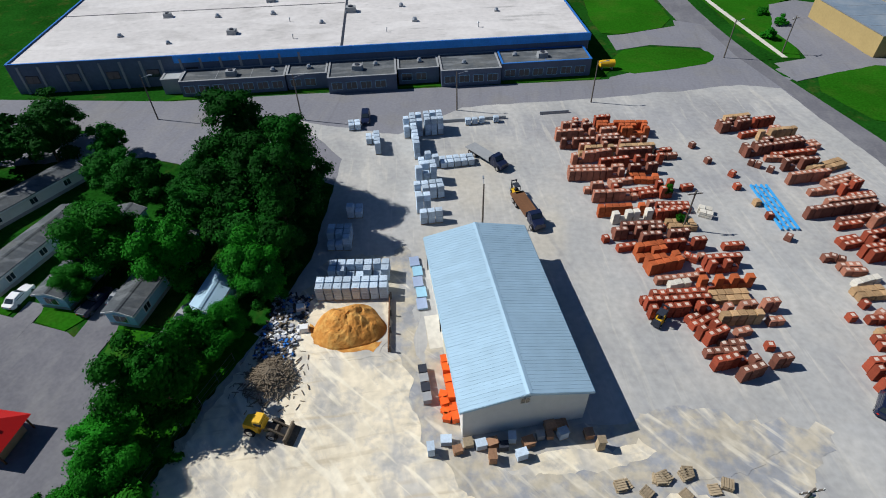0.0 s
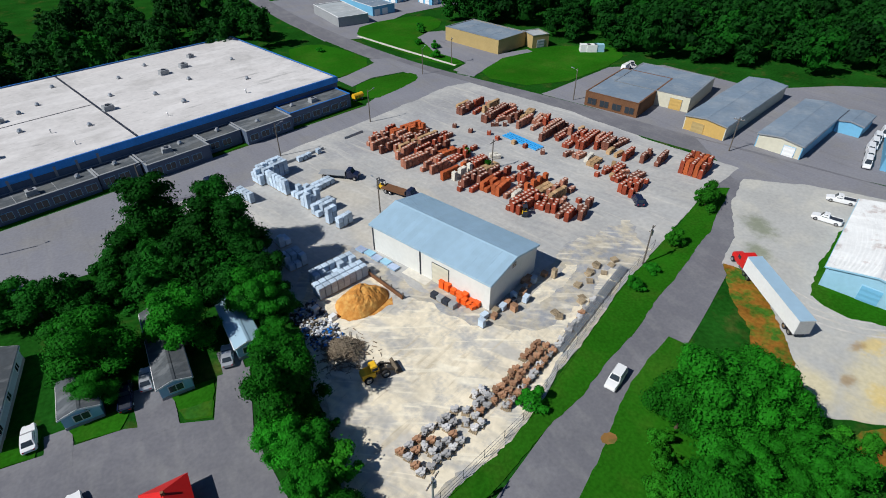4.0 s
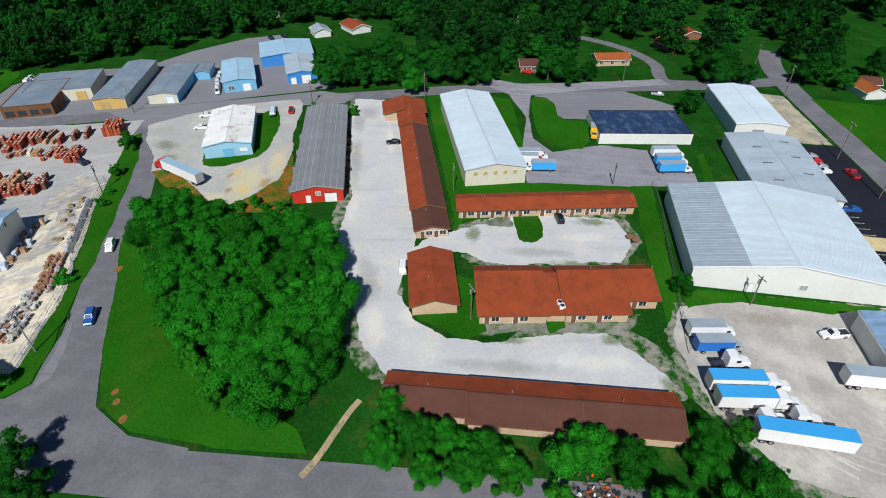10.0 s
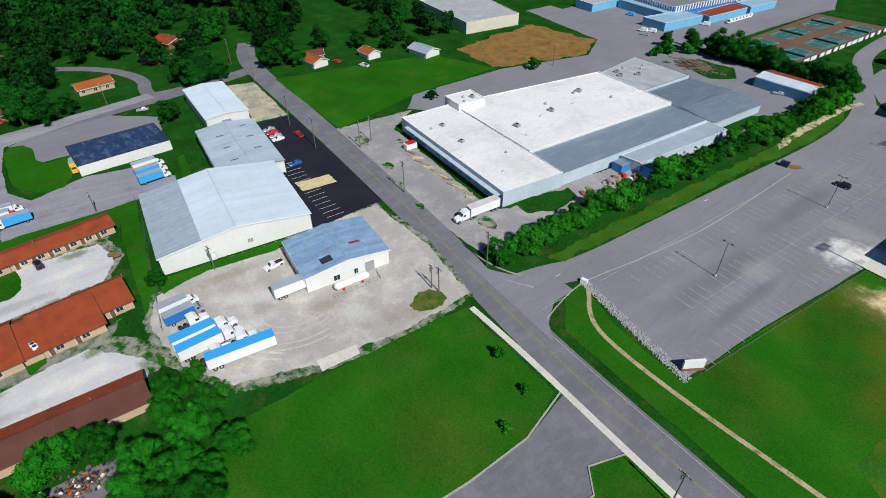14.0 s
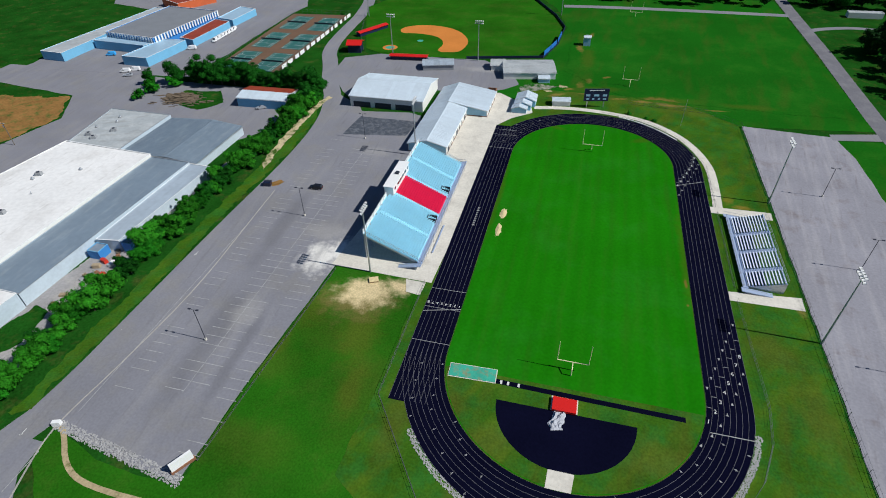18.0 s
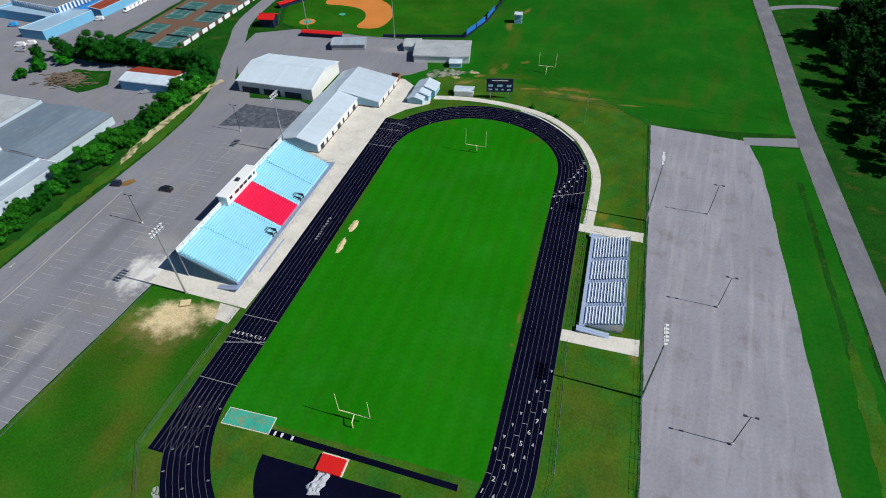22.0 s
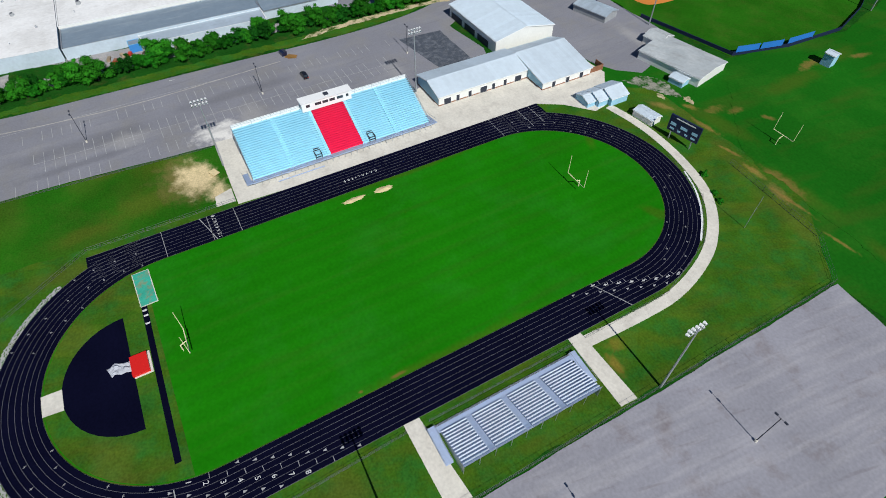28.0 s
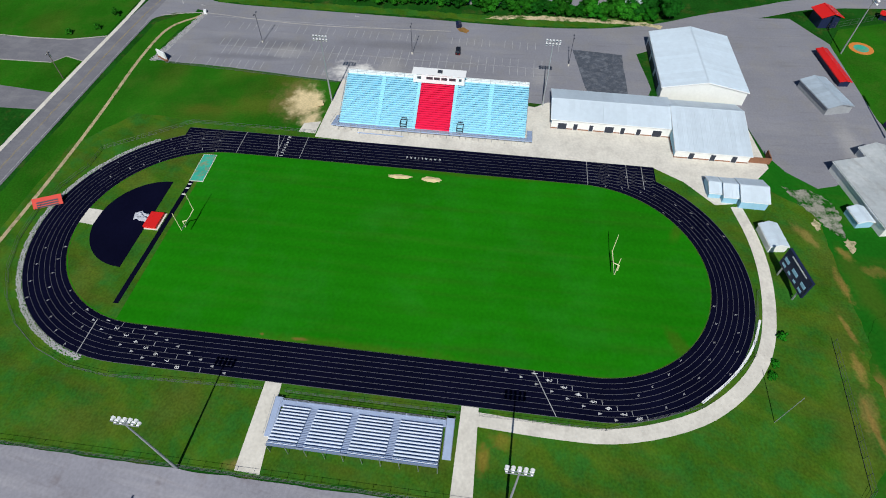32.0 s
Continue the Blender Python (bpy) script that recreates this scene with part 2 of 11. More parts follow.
    peach_wall=mat("peach_stucco", (0.50, 0.36, 0.24), 0.85, var=0.12, big=0.25, fine=2, bump=0.1),
    timber=mat("brown_timber", (0.16, 0.075, 0.035), 0.85, var=0.25, big=0.3, fine=3, bump=0.2),
    pole_wood=mat("weathered_pole_wood", (0.14, 0.12, 0.10), 0.9, var=0.25, big=0.3, fine=3, bump=0.3),
    galv=mat("galvanised_steel", (0.45, 0.47, 0.49), 0.4, 0.6, var=0.12, big=0.5, fine=3, bump=0.05),
    alu=mat("aluminium_bench", (0.46, 0.55, 0.74), 0.38, 0.35, var=0.08, big=0.4, fine=2, bump=0.03),
    cyan=mat("pale_blue_bench", (0.33, 0.66, 0.80), 0.5, 0.05, var=0.06, big=0.4, fine=2, bump=0.03),
    crimson=mat("red_bench", (0.74, 0.012, 0.070), 0.5, var=0.06, big=0.4, fine=2, bump=0.03),
    white=mat("white_paint", (0.78, 0.78, 0.77), 0.5, var=0.05, big=0.3, fine=2, bump=0.02),
    goal=mat("pale_yellow_paint", (0.75, 0.70, 0.42), 0.5, var=0.05, bump=0.02),
    court=mat("green_court_surface", (0.025, 0.115, 0.105), 0.8, var=0.12, big=0.1, fine=1.0, bump=0.05),
    court_base=mat("brown_court_surround", (0.15, 0.085, 0.05), 0.9, var=0.15, big=0.1, fine=1.2, bump=0.1),
    fence=mat("dull_fence_steel", (0.14, 0.145, 0.15), 0.6, 0.4, var=0.12, big=0.5, fine=3, bump=0.05),
    forecourt=mat("brown_grey_gravel", (0.29, 0.28, 0.28), 0.95, var=0.2, big=0.08, fine=1.5, bump=0.35, second=(0.38, 0.36, 0.34), patch=0.54, spec=0.0),
    fascia=mat("bright_blue_fascia", (0.05, 0.30, 0.78), 0.5, var=0.15, big=0.3, fine=2, bump=0.03),
    weeds=mat("dry_weeds", (0.12, 0.125, 0.03), 0.95, var=0.35, big=0.25, fine=1.6, bump=0.6, second=(0.04, 0.11, 0.012), patch=0.5, spec=0.0),
    ruts=mat("packed_wheel_ruts", (0.53, 0.50, 0.455), 0.95, var=0.14, big=0.3, fine=1.5, bump=0.2, second=(0.47, 0.455, 0.43), patch=0.5, spec=0.0),
    ruts_grey=mat("grey_wheel_ruts", (0.50, 0.465, 0.40), 0.95, var=0.14, big=0.3, fine=1.5, bump=0.2, second=(0.60, 0.545, 0.45), patch=0.48, spec=0.0),
    trim=mat("dark_trim", (0.03, 0.035, 0.05), 0.6, var=0.15, bump=0.05),
    navy=mat("navy_paint", (0.012, 0.018, 0.055), 0.5, var=0.15, bump=0.03),
    blue_trim=mat("blue_trim", (0.03, 0.16, 0.50), 0.5, var=0.12, bump=0.03),
    red=mat("red_paint", (0.58, 0.015, 0.012), 0.4, var=0.08, bump=0.02),
    orange=mat("orange_plastic", (0.80, 0.115, 0.012), 0.5, var=0.12, bump=0.05, piece=0.15),
    yellow=mat("machine_yellow", (0.72, 0.42, 0.015), 0.5, var=0.15, bump=0.05),
    green_mat=mat("green_pit_cover", (0.05, 0.36, 0.25), 0.7, var=0.15, big=0.3, fine=1.5, bump=0.1, second=(0.20, 0.25, 0.14), patch=0.56),
    tarp=mat("grey_tarpaulin", (0.40, 0.41, 0.45), 0.6, var=0.2, big=0.6, fine=2, bump=0.4, bump_size=0.2),
    rubber=mat("tyre_rubber", (0.018, 0.018, 0.02), 0.85, var=0.2, bump=0.05),
    chrome=mat("bright_metal", (0.6, 0.6, 0.62), 0.25, 0.9, var=0.1, bump=0),
    glass=glass_mat("dark_window_glass"),
    glass_sky=glass_mat("window_glass", (0.10, 0.13, 0.17)),
    silver=mat("silver_car_paint", (0.50, 0.52, 0.55), 0.25, 0.4, var=0.04, bump=0, spec=0.6),
    car_white=mat("white_car_paint", (0.78, 0.78, 0.78), 0.25, var=0.03, bump=0, spec=0.6),
    car_blue=mat("blue_car_paint", (0.03, 0.12, 0.42), 0.25, 0.2, var=0.05, bump=0, spec=0.6),
    car_navy=mat("dark_blue_car_paint", (0.012, 0.018, 0.05), 0.25, 0.1, var=0.05, bump=0, spec=0.6),
    car_red=mat("red_car_paint", (0.55, 0.02, 0.02), 0.25, var=0.05, bump=0, spec=0.6),
    car_black=mat("black_car_paint", (0.012, 0.013, 0.017), 0.2, var=0.05, bump=0, spec=0.6),
    tank_blue=mat("bright_blue_body", (0.06, 0.36, 0.75), 0.4, var=0.06, bump=0.02),
    brick_a=mat("red_brick_packs", (0.28, 0.056, 0.026), 0.9, var=0.22, big=0.6, fine=6, bump=0.3, piece=0.3),
    brick_b=mat("brown_brick_packs", (0.175, 0.066, 0.043), 0.9, var=0.22, big=0.6, fine=6, bump=0.3, piece=0.3),
    brick_c=mat("orange_brick_packs", (0.42, 0.098, 0.030), 0.9, var=0.18, big=0.6, fine=6, bump=0.3, piece=0.25),
    brick_d=mat("buff_brick_packs", (0.42, 0.27, 0.14), 0.9, var=0.18, big=0.6, fine=6, bump=0.3, piece=0.25),
    brick_e=mat("pink_brick_packs", (0.36, 0.15, 0.095), 0.9, var=0.2, big=0.6, fine=6, bump=0.3, piece=0.25),
    brick_w=mat("whitewashed_brick_packs", (0.62, 0.58, 0.50), 0.9, var=0.15, big=0.6, fine=6, bump=0.3, piece=0.15),
    core=mat("brick_core_face", (0.60, 0.48, 0.40), 0.9, var=0.2, big=0.6, fine=5, bump=0.2),
    block=mat("grey_concrete_blocks", (0.47, 0.56, 0.66), 0.9, var=0.15, big=0.5, fine=4, bump=0.25, piece=0.2),
    stone=mat("field_stone", (0.44, 0.43, 0.425), 0.9, var=0.25, big=0.8, fine=4, bump=0.4, piece=0.35),
    stone_tan=mat("tan_field_stone", (0.36, 0.20, 0.115), 0.9, var=0.25, big=0.8, fine=4, bump=0.4, piece=0.3),
    pallet=mat("pallet_wood", (0.33, 0.26, 0.17), 0.9, var=0.25, big=0.6, fine=4, bump=0.2, piece=0.25),
    rubble=mat("rubble", (0.15, 0.12, 0.085), 0.95, var=0.4, big=0.8, fine=4, bump=0.5, piece=0.4),
    log=mat("weathered_logs", (0.15, 0.115, 0.08), 0.95, var=0.35, big=0.6, fine=3, bump=0.4),
    trodden=mat("trodden_earth", (0.40, 0.32, 0.19), 0.95, var=0.25, big=0.3, fine=2, bump=0.3, second=(0.12, 0.13, 0.04), patch=0.58, spec=0.0),
    bark=mat("bark", (0.09, 0.065, 0.045), 0.95, var=0.3, big=0.6, fine=4, bump=0.5),
    # shade between the seat rows is put into this darker foot board colour
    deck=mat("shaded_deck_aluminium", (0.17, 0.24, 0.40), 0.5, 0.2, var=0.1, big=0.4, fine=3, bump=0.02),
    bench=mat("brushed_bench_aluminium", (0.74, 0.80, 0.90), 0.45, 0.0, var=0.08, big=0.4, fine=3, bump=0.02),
    leaf=leaf_mat("broadleaf_green", (0.026, 0.225, 0.009), (0.012, 0.115, 0.005)),
    leaf_dark=leaf_mat("deep_green_leaves", (0.013, 0.108, 0.007), (0.007, 0.060, 0.005)),
    # far woods kept darker: vignette falloff is put into this leaf colour
    leaf_far=leaf_mat("dark_wood_leaves", (0.011, 0.075, 0.007), (0.004, 0.030, 0.004)),
    leaf_deep=leaf_mat("blackish_wood_leaves", (0.006, 0.042, 0.005), (0.003, 0.020, 0.003)),
    leaf_mid=leaf_mat("full_green_leaves", (0.022, 0.185, 0.008), (0.009, 0.085, 0.004)),
    leaf_light=leaf_mat("fresh_green_leaves", (0.035, 0.21, 0.009), (0.013, 0.10, 0.005)),
    slate_roof=mat("dull_blue_grey_roof", (0.21, 0.265, 0.32), 0.5, 0.15, var=0.1, big=0.1, fine=0.6, bump=0.05),
    pale_wall=mat("pale_grey_siding", (0.46, 0.54, 0.60), 0.6, var=0.1, big=0.2, fine=1.2, bump=0.05),
    blue_roof=mat("blue_grey_patched_roof", (0.24, 0.37, 0.54), 0.45, 0.2, var=0.14, big=0.2, fine=0.8, bump=0.05, second=(0.30, 0.43, 0.58), patch=0.53, piece=0.1),
    sealed=mat("resealed_asphalt", (0.075, 0.085, 0.105), 0.8, var=0.3, big=0.3, fine=2.0, bump=0.2, second=(0.13, 0.14, 0.16), patch=0.52, spec=0.0),
    laneline=mat("faint_lane_paint", (0.11, 0.11, 0.125), 0.8, var=0.2, bump=0),
    sandgrass=mat("worn_sandy_turf", (0.50, 0.42, 0.26), 0.95, var=0.25, big=0.16, fine=1.5, bump=0.3, second=(0.04, 0.09, 0.01), patch=0.53, spec=0.0),
    dustmix=mat("dusty_gravel_edge", (0.48, 0.43, 0.34), 0.95, var=0.2, big=0.16, fine=1.0, bump=0.3, second=(0.31, 0.315, 0.33), patch=0.49, spec=0.0),
    grassmix=mat("gravel_grown_with_grass", (0.29, 0.28, 0.23), 0.95, var=0.25, big=0.22, fine=1.6, bump=0.4, second=(0.014, 0.085, 0.007), patch=0.48, spec=0.0),
    bleach=mat("bleached_asphalt", (0.62, 0.60, 0.57), 0.9, var=0.15, big=0.14, fine=1.3, bump=0.1, second=(0.21, 0.21, 0.23), patch=0.5, spec=0.0),
    rocks=mat("riprap_stone", (0.36, 0.355, 0.35), 0.9, var=0.25, big=0.8, fine=3, bump=0.4),
)


def mown(m, width, amount, turn):
    """Mowing stripes: the lay of the grass lightens and darkens in passes."""
    n, ln = m.node_tree.nodes, m.node_tree.links
    hs = [x for x in n if x.bl_idname == "ShaderNodeHueSaturation"][0]
    src = hs.inputs["Value"].links[0].from_socket
    geo = n.new("ShaderNodeNewGeometry")
    for axis in turn:
        w = n.new("ShaderNodeTexWave")
        w.bands_direction, w.wave_profile = axis, "SIN"
        w.inputs["Scale"].default_value, w.inputs["Distortion"].default_value = 0.314 / width, 0.4
        ln.new(geo.outputs["Position"], w.inputs["Vector"])
        mr = n.new("ShaderNodeMapRange")
        mr.inputs["To Min"].default_value, mr.inputs["To Max"].default_value = 1 - amount, 1 + amount
        ln.new(w.outputs["Fac"], mr.inputs["Value"])
        mu = n.new("ShaderNodeMath")
        mu.operation = "MULTIPLY"
        ln.new(src, mu.inputs[0]), ln.new(mr.outputs[0], mu.inputs[1])
        src = mu.outputs[0]
    ln.new(src, hs.inputs["Value"])


def tinted(m, fac, col):
    """Lets another colour show by a factor, before the fine grain is laid over it."""
    n, ln = m.node_tree.nodes, m.node_tree.links
    hs = [x for x in n if x.bl_idname == "ShaderNodeHueSaturation"][0]
    mix = n.new("ShaderNodeMix")
    mix.data_type = "RGBA"
    c = hs.inputs["Color"]
    if c.links:
        ln.new(c.links[0].from_socket, mix.inputs["A"])
    else:
        mix.inputs["A"].default_value = c.default_value
    mix.inputs["B"].default_value = (*col, 1)
    ln.new(fac, mix.inputs["Factor"]), ln.new(mix.outputs["Result"], c)


def blotch(m, col, spots, top=1.0, size=0.25, rag=1.2):
    """Soft-edged worn places: (x, y, half length, half width, degrees)."""
    n, ln = m.node_tree.nodes, m.node_tree.links
    geo = n.new("ShaderNodeNewGeometry")
    no = n.new("ShaderNodeTexNoise")
    no.inputs["Scale"].default_value, no.inputs["Detail"].default_value, no.inputs["Roughness"].default_value = size, 7, 0.65
    ln.new(geo.outputs["Position"], no.inputs["Vector"])
    best = None
    for x, y, a, b, deg in spots:
        mp = n.new("ShaderNodeMapping")
        mp.vector_type = "TEXTURE"
        mp.inputs["Location"].default_value, mp.inputs["Rotation"].default_value, mp.inputs["Scale"].default_value = (x, y, 0), (0, 0, radians(deg)), (a, b, 1000)
        le = n.new("ShaderNodeVectorMath")
        le.operation = "LENGTH"
        ln.new(geo.outputs["Position"], mp.inputs["Vector"]), ln.new(mp.outputs[0], le.inputs[0])
        if best is None:
            best = le.outputs["Value"]
        else:
            mi = n.new("ShaderNodeMath")
            mi.operation = "MINIMUM"
            ln.new(best, mi.inputs[0]), ln.new(le.outputs["Value"], mi.inputs[1])
            best = mi.outputs[0]
    ad = n.new("ShaderNodeMath")
    ad.operation = "MULTIPLY_ADD"
    ad.inputs[1].default_value = rag
    ln.new(no.outputs["Fac"], ad.inputs[0]), ln.new(best, ad.inputs[2])
    mr = n.new("ShaderNodeMapRange")
    mr.interpolation_type = "SMOOTHSTEP"
    mr.inputs["From Min"].default_value, mr.inputs["From Max"].default_value = 1.0 + rag * 0.5, 0.2 + rag * 0.5
    mr.inputs["To Min"].default_value, mr.inputs["To Max"].default_value = 0.0, top
    ln.new(ad.outputs[0], mr.inputs["Value"])
    tinted(m, mr.outputs[0], col)


def streak(m, col, deg, length, width, lo, hi, top=1.0, swirl=0.0):
    """Long drawn-out marks along one direction: tyre tracks, run-off, swept dust."""
    n, ln = m.node_tree.nodes, m.node_tree.links
    geo = n.new("ShaderNodeNewGeometry")
    mp = n.new("ShaderNodeMapping")
    mp.vector_type = "TEXTURE"
    mp.inputs["Rotation"].default_value, mp.inputs["Scale"].default_value = (0, 0, radians(deg)), (length, width, width)
    no = n.new("ShaderNodeTexNoise")
    no.inputs["Scale"].default_value, no.inputs["Detail"].default_value, no.inputs["Distortion"].default_value = 1.0, 4, swirl
    ln.new(geo.outputs["Position"], mp.inputs["Vector"]), ln.new(mp.outputs[0], no.inputs["Vector"])
    mr = n.new("ShaderNodeMapRange")
    mr.inputs["From Min"].default_value, mr.inputs["From Max"].default_value, mr.inputs["To Max"].default_value = lo, hi, top
    ln.new(no.outputs["Fac"], mr.inputs["Value"])
    tinted(m, mr.outputs[0], col)


mown(M["field"], 4.6, 0.04, ("X",))
# worn and sandy places in the turf of the athletics ground
streak(M["dryturf"], (0.075, 0.085, 0.012), 80, 26, 5, 0.5, 0.72, 0.55)
streak(M["field"], (0.026, 0.135, 0.006), 90, 30, 3, 0.5, 0.75, 0.55)
streak(M["grass"], (0.030, 0.105, 0.008), 15, 22, 6, 0.5, 0.75, 0.5)
blotch(M["grass"], (0.070, 0.100, 0.012), [(-118, -264, 18, 14, 30), (-106, -250, 12, 9, 0), (-112, -228, 16, 8, 0), (-130, -246, 8, 18, 0), (-85, -168, 18, 12, 20)], 0.35, 0.12)
blotch(M["grass"], (0.115, 0.115, 0.015), [(-108, -268, 8, 9, 0), (-124, -262, 7, 16, 10), (-104, -255, 5, 10, 0), (-128, -246, 4, 12, 0), (-24, -440, 6, 22, -15), (-38, -418, 12, 8, 0)], 0.35, 0.2, 1.4)
blotch(M["grass"], (0.42, 0.27, 0.07), [(-25, -447, 2, 7, -20), (-31, -432, 1.6, 6, -25)], 0.7, 0.4, 1.6)
blotch(M["grass"], (0.20, 0.15, 0.055), [(-119, -274, 15, 10, 15)], 0.7, 0.2, 1.5)
blotch(M["grass"], (0.62, 0.50, 0.28), [(-120.5, -277, 11, 7.5, 15), (-128, -281, 6, 4, 0)], 1.0, 0.28, 1.7)
blotch(M["dryturf"], (0.080, 0.100, 0.014), [(-168, -424, 20, 6, 20), (-190, -419, 18, 5, -10), (-214, -414, 22, 6, -8), (-226, -330, 5, 18, 0), (-222, -280, 10, 8, 0), (-228, -262, 6, 14, 0), (-160, -240, 10, 6, 20), (-150, -246, 8, 5, 40), (-196, -244, 10, 6, 0), (-140, -240, 5, 16, 0)], 0.6, 0.15)
blotch(M["dryturf"], (0.24, 0.17, 0.05), [(-206, -419, 8, 2.5, -10), (-158, -420, 6, 2, 30), (-232, -296, 1.5, 3, 0), (-222, -299, 1.5, 1.2, 0)], 0.6, 0.4, 1.6)
blotch(M["field"], (0.050, 0.115, 0.006), [(-205, -311, 2.6, 34, 0), (-147, -330, 1.6, 30, 0), (-196, -384, 9, 2.5, 30), (-160, -388, 8, 2, -25)], 0.6, 0.15)
blotch(M["field"], (0.20, 0.12, 0.03), [(-204.2, -300, 0.6, 2.4, 0), (-204.0, -291.5, 0.5, 0.7, 0), (-146.5, -344, 0.4, 0.8, 0)], 0.7, 0.6, 1.6)
# sun-bleached and tyre-marked paving
# northern yard: vignette-like darkening is put into the gravel colour
blotch(M["yard"], (0.285, 0.285, 0.30), [(22, 96, 34, 12, 18), (52, 62, 8, 26, 10), (-6, 88, 18, 8, 15), (30, 76, 24, 7, 18)], 0.6, 0.06, 0.8)
blotch(M["yard"], (0.50, 0.46, 0.39), [(-19, 68, 9, 16, 10), (-6, 55, 5, 14, 0), (1, 33, 1.5, 4, 0), (-20, 50, 6, 8, 0), (20, 22, 6, 3, 15)], 0.8, 0.2, 1.0)
blotch(M["practice"], (0.065, 0.105, 0.010), [(-176, -430, 18, 5, 10), (-205, -424, 20, 5, 5), (-170, -470, 5, 22, 0), (-166, -500, 4, 18, 8), (-240, -424, 16, 4, 0)], 0.55, 0.12)
blotch(M["practice"], (0.22, 0.14, 0.04), [(-165, -486, 2.5, 9, 10), (-170, -508, 2, 6, -10), (-203, -424, 9, 3.5, 0), (-172, -440, 2, 4, 0), (-180, -446, 3, 1.5, 30)], 0.65, 0.4, 1.7)
blotch(M["lot"], (0.66, 0.64, 0.60), [(-101.5, -288, 7.5, 10, 0), (-106, -292, 4, 8, 0)], 1.0, 0.3, 1.8)
blotch(M["lot"], (0.34, 0.33, 0.32), [(-98, -300, 10, 6, 0), (-96, -352, 8, 5, 0), (-82, -408, 14, 6, 20), (-120, -444, 16, 5, 0), (-140, -440, 8, 4, 0), (-92, -262, 6, 10, 0)], 0.55)
streak(M["lot"], (0.26, 0.255, 0.26), 92, 24, 4.0, 0.5, 0.72, 0.5)
streak(M["lot"], (0.15, 0.148, 0.158), 95, 14, 1.4, 0.58, 0.74, 0.4)
streak(M["lot2"], (0.34, 0.33, 0.35), 84, 30, 2.4, 0.48, 0.66, 0.6)
streak(M["lot2"], (0.17, 0.15, 0.16), 78, 12, 1.2, 0.60, 0.76, 0.45)
streak(M["road"], (0.22, 0.217, 0.222), 90, 6, 2, 0.52, 0.7, 0.5)
streak(M["gravel"], (0.58, 0.56, 0.525), 12, 26, 9, 0.5, 0.7, 0.55, 0.2)
streak(M["gravel"], (0.36, 0.355, 0.355), 98, 30, 3.0, 0.56, 0.74, 0.4, 0.1)
blotch(M["shoplot"], (0.60, 0.53, 0.34), [(27, -22, 16, 7, 10), (40, -27, 14, 4, 10), (18, -17, 6, 5, 40)], 0.85, 0.25, 1.3)
blotch(M["shoplot"], (0.66, 0.47, 0.10), [(33, -17, 4, 2.2, 0), (24, -23, 4, 2, 20), (28, -27, 5, 1.6, 10)], 0.55, 0.5, 1.7)
blotch(M["shoplot"], (0.13, 0.16, 0.07), [(48, 12, 4, 6, -30), (40, 7, 3, 4, 0)], 0.6, 0.4, 1.6)
blotch(M["shoplot"], (0.30, 0.20, 0.10), [(31, -16, 2.2, 1.2, 0), (23.2, -19, 2, 1.3, 0), (28, -27.6, 4, 2, 0)], 0.7, 0.5, 1.5)
blotch(M["white_roof"], (0.30, 0.29, 0.28), [(-20, 126, 7, 1.2, 16), (-14, 130, 9, 0.9, 16), (-22, 135, 6, 0.8, 16), (-40, 118, 3, 0.6, 16), (2, 140, 3, 0.7, 16), (-60, 128, 2, 0.6, 30), (-75, 112, 2.5, 0.5, 10)], 0.6, 0.5, 2.0)
streak(M["blue_roof"], (0.30, 0.27, 0.30), 86, 9, 0.5, 0.56, 0.66, 0.6)
streak(M["bright_roof"], (0.55, 0.62, 0.67), 86, 14, 2.5, 0.52, 0.7, 0.3)
streak(M["galv_roof"], (0.36, 0.42, 0.47), 88, 12, 1.6, 0.52, 0.68, 0.5)
streak(M["beige_roof"], (0.28, 0.28, 0.265), 20, 7, 2, 0.54, 0.68, 0.5)
streak(M["slate_roof"], (0.29, 0.34, 0.38), 90, 10, 2, 0.52, 0.68, 0.6)
streak(M["yard"], (0.50, 0.485, 0.455), -70, 22, 5.0, 0.5, 0.68, 0.6, 0.3)
streak(M["yard"], (0.29, 0.29, 0.30), -60, 18, 2.0, 0.56, 0.72, 0.45, 0.3)
streak(M["dust"], (0.43, 0.415, 0.39), -62, 15, 3.5, 0.50, 0.62, 0.75, 0.5)
streak(M["dust"], (0.50, 0.42, 0.29), 20, 9, 0.9, 0.58, 0.70, 0.6, 0.5)
streak(M["dust"], (0.80, 0.73, 0.58), -35, 12, 2.2, 0.55, 0.66, 0.8, 1.6)
streak(M["dustmix"], (0.70, 0.64, 0.52), -40, 12, 2.4, 0.54, 0.66, 0.75, 1.4)
streak(M["yard"], (0.56, 0.53, 0.47), -75, 14, 1.2, 0.58, 0.70, 0.5, 1.0)
blotch(M["lot"], (0.135, 0.135, 0.15), [(-87.5, -250, 5, 30, 2), (-83, -300, 4, 26, 2), (-97, -250, 2.5, 26, 3)], 0.55, 0.12, 1.2)
blotch(M["gravel"], (0.68, 0.65, 0.60), [(2, -56, 7, 3, 15), (20, -55, 11, 2.5, 12), (-25, -70, 9, 3, 20), (-21, -77, 5, 4, 0), (-30, -112, 3, 12, 0), (10, -115, 2.5, 9, 5), (60, -58, 16, 1.6, 12)], 0.8, 0.3, 1.6)
blotch(M["gravel"], (0.30, 0.295, 0.28), [(45, -50, 20, 2.6, 12), (72, -45, 12, 3, 12), (-33, -96, 2.4, 14, 0), (3, -104, 2.5, 12, 0), (-10, -66, 12, 3, 18), (80, -47, 8, 5, 10)], 0.55, 0.25, 1.4)
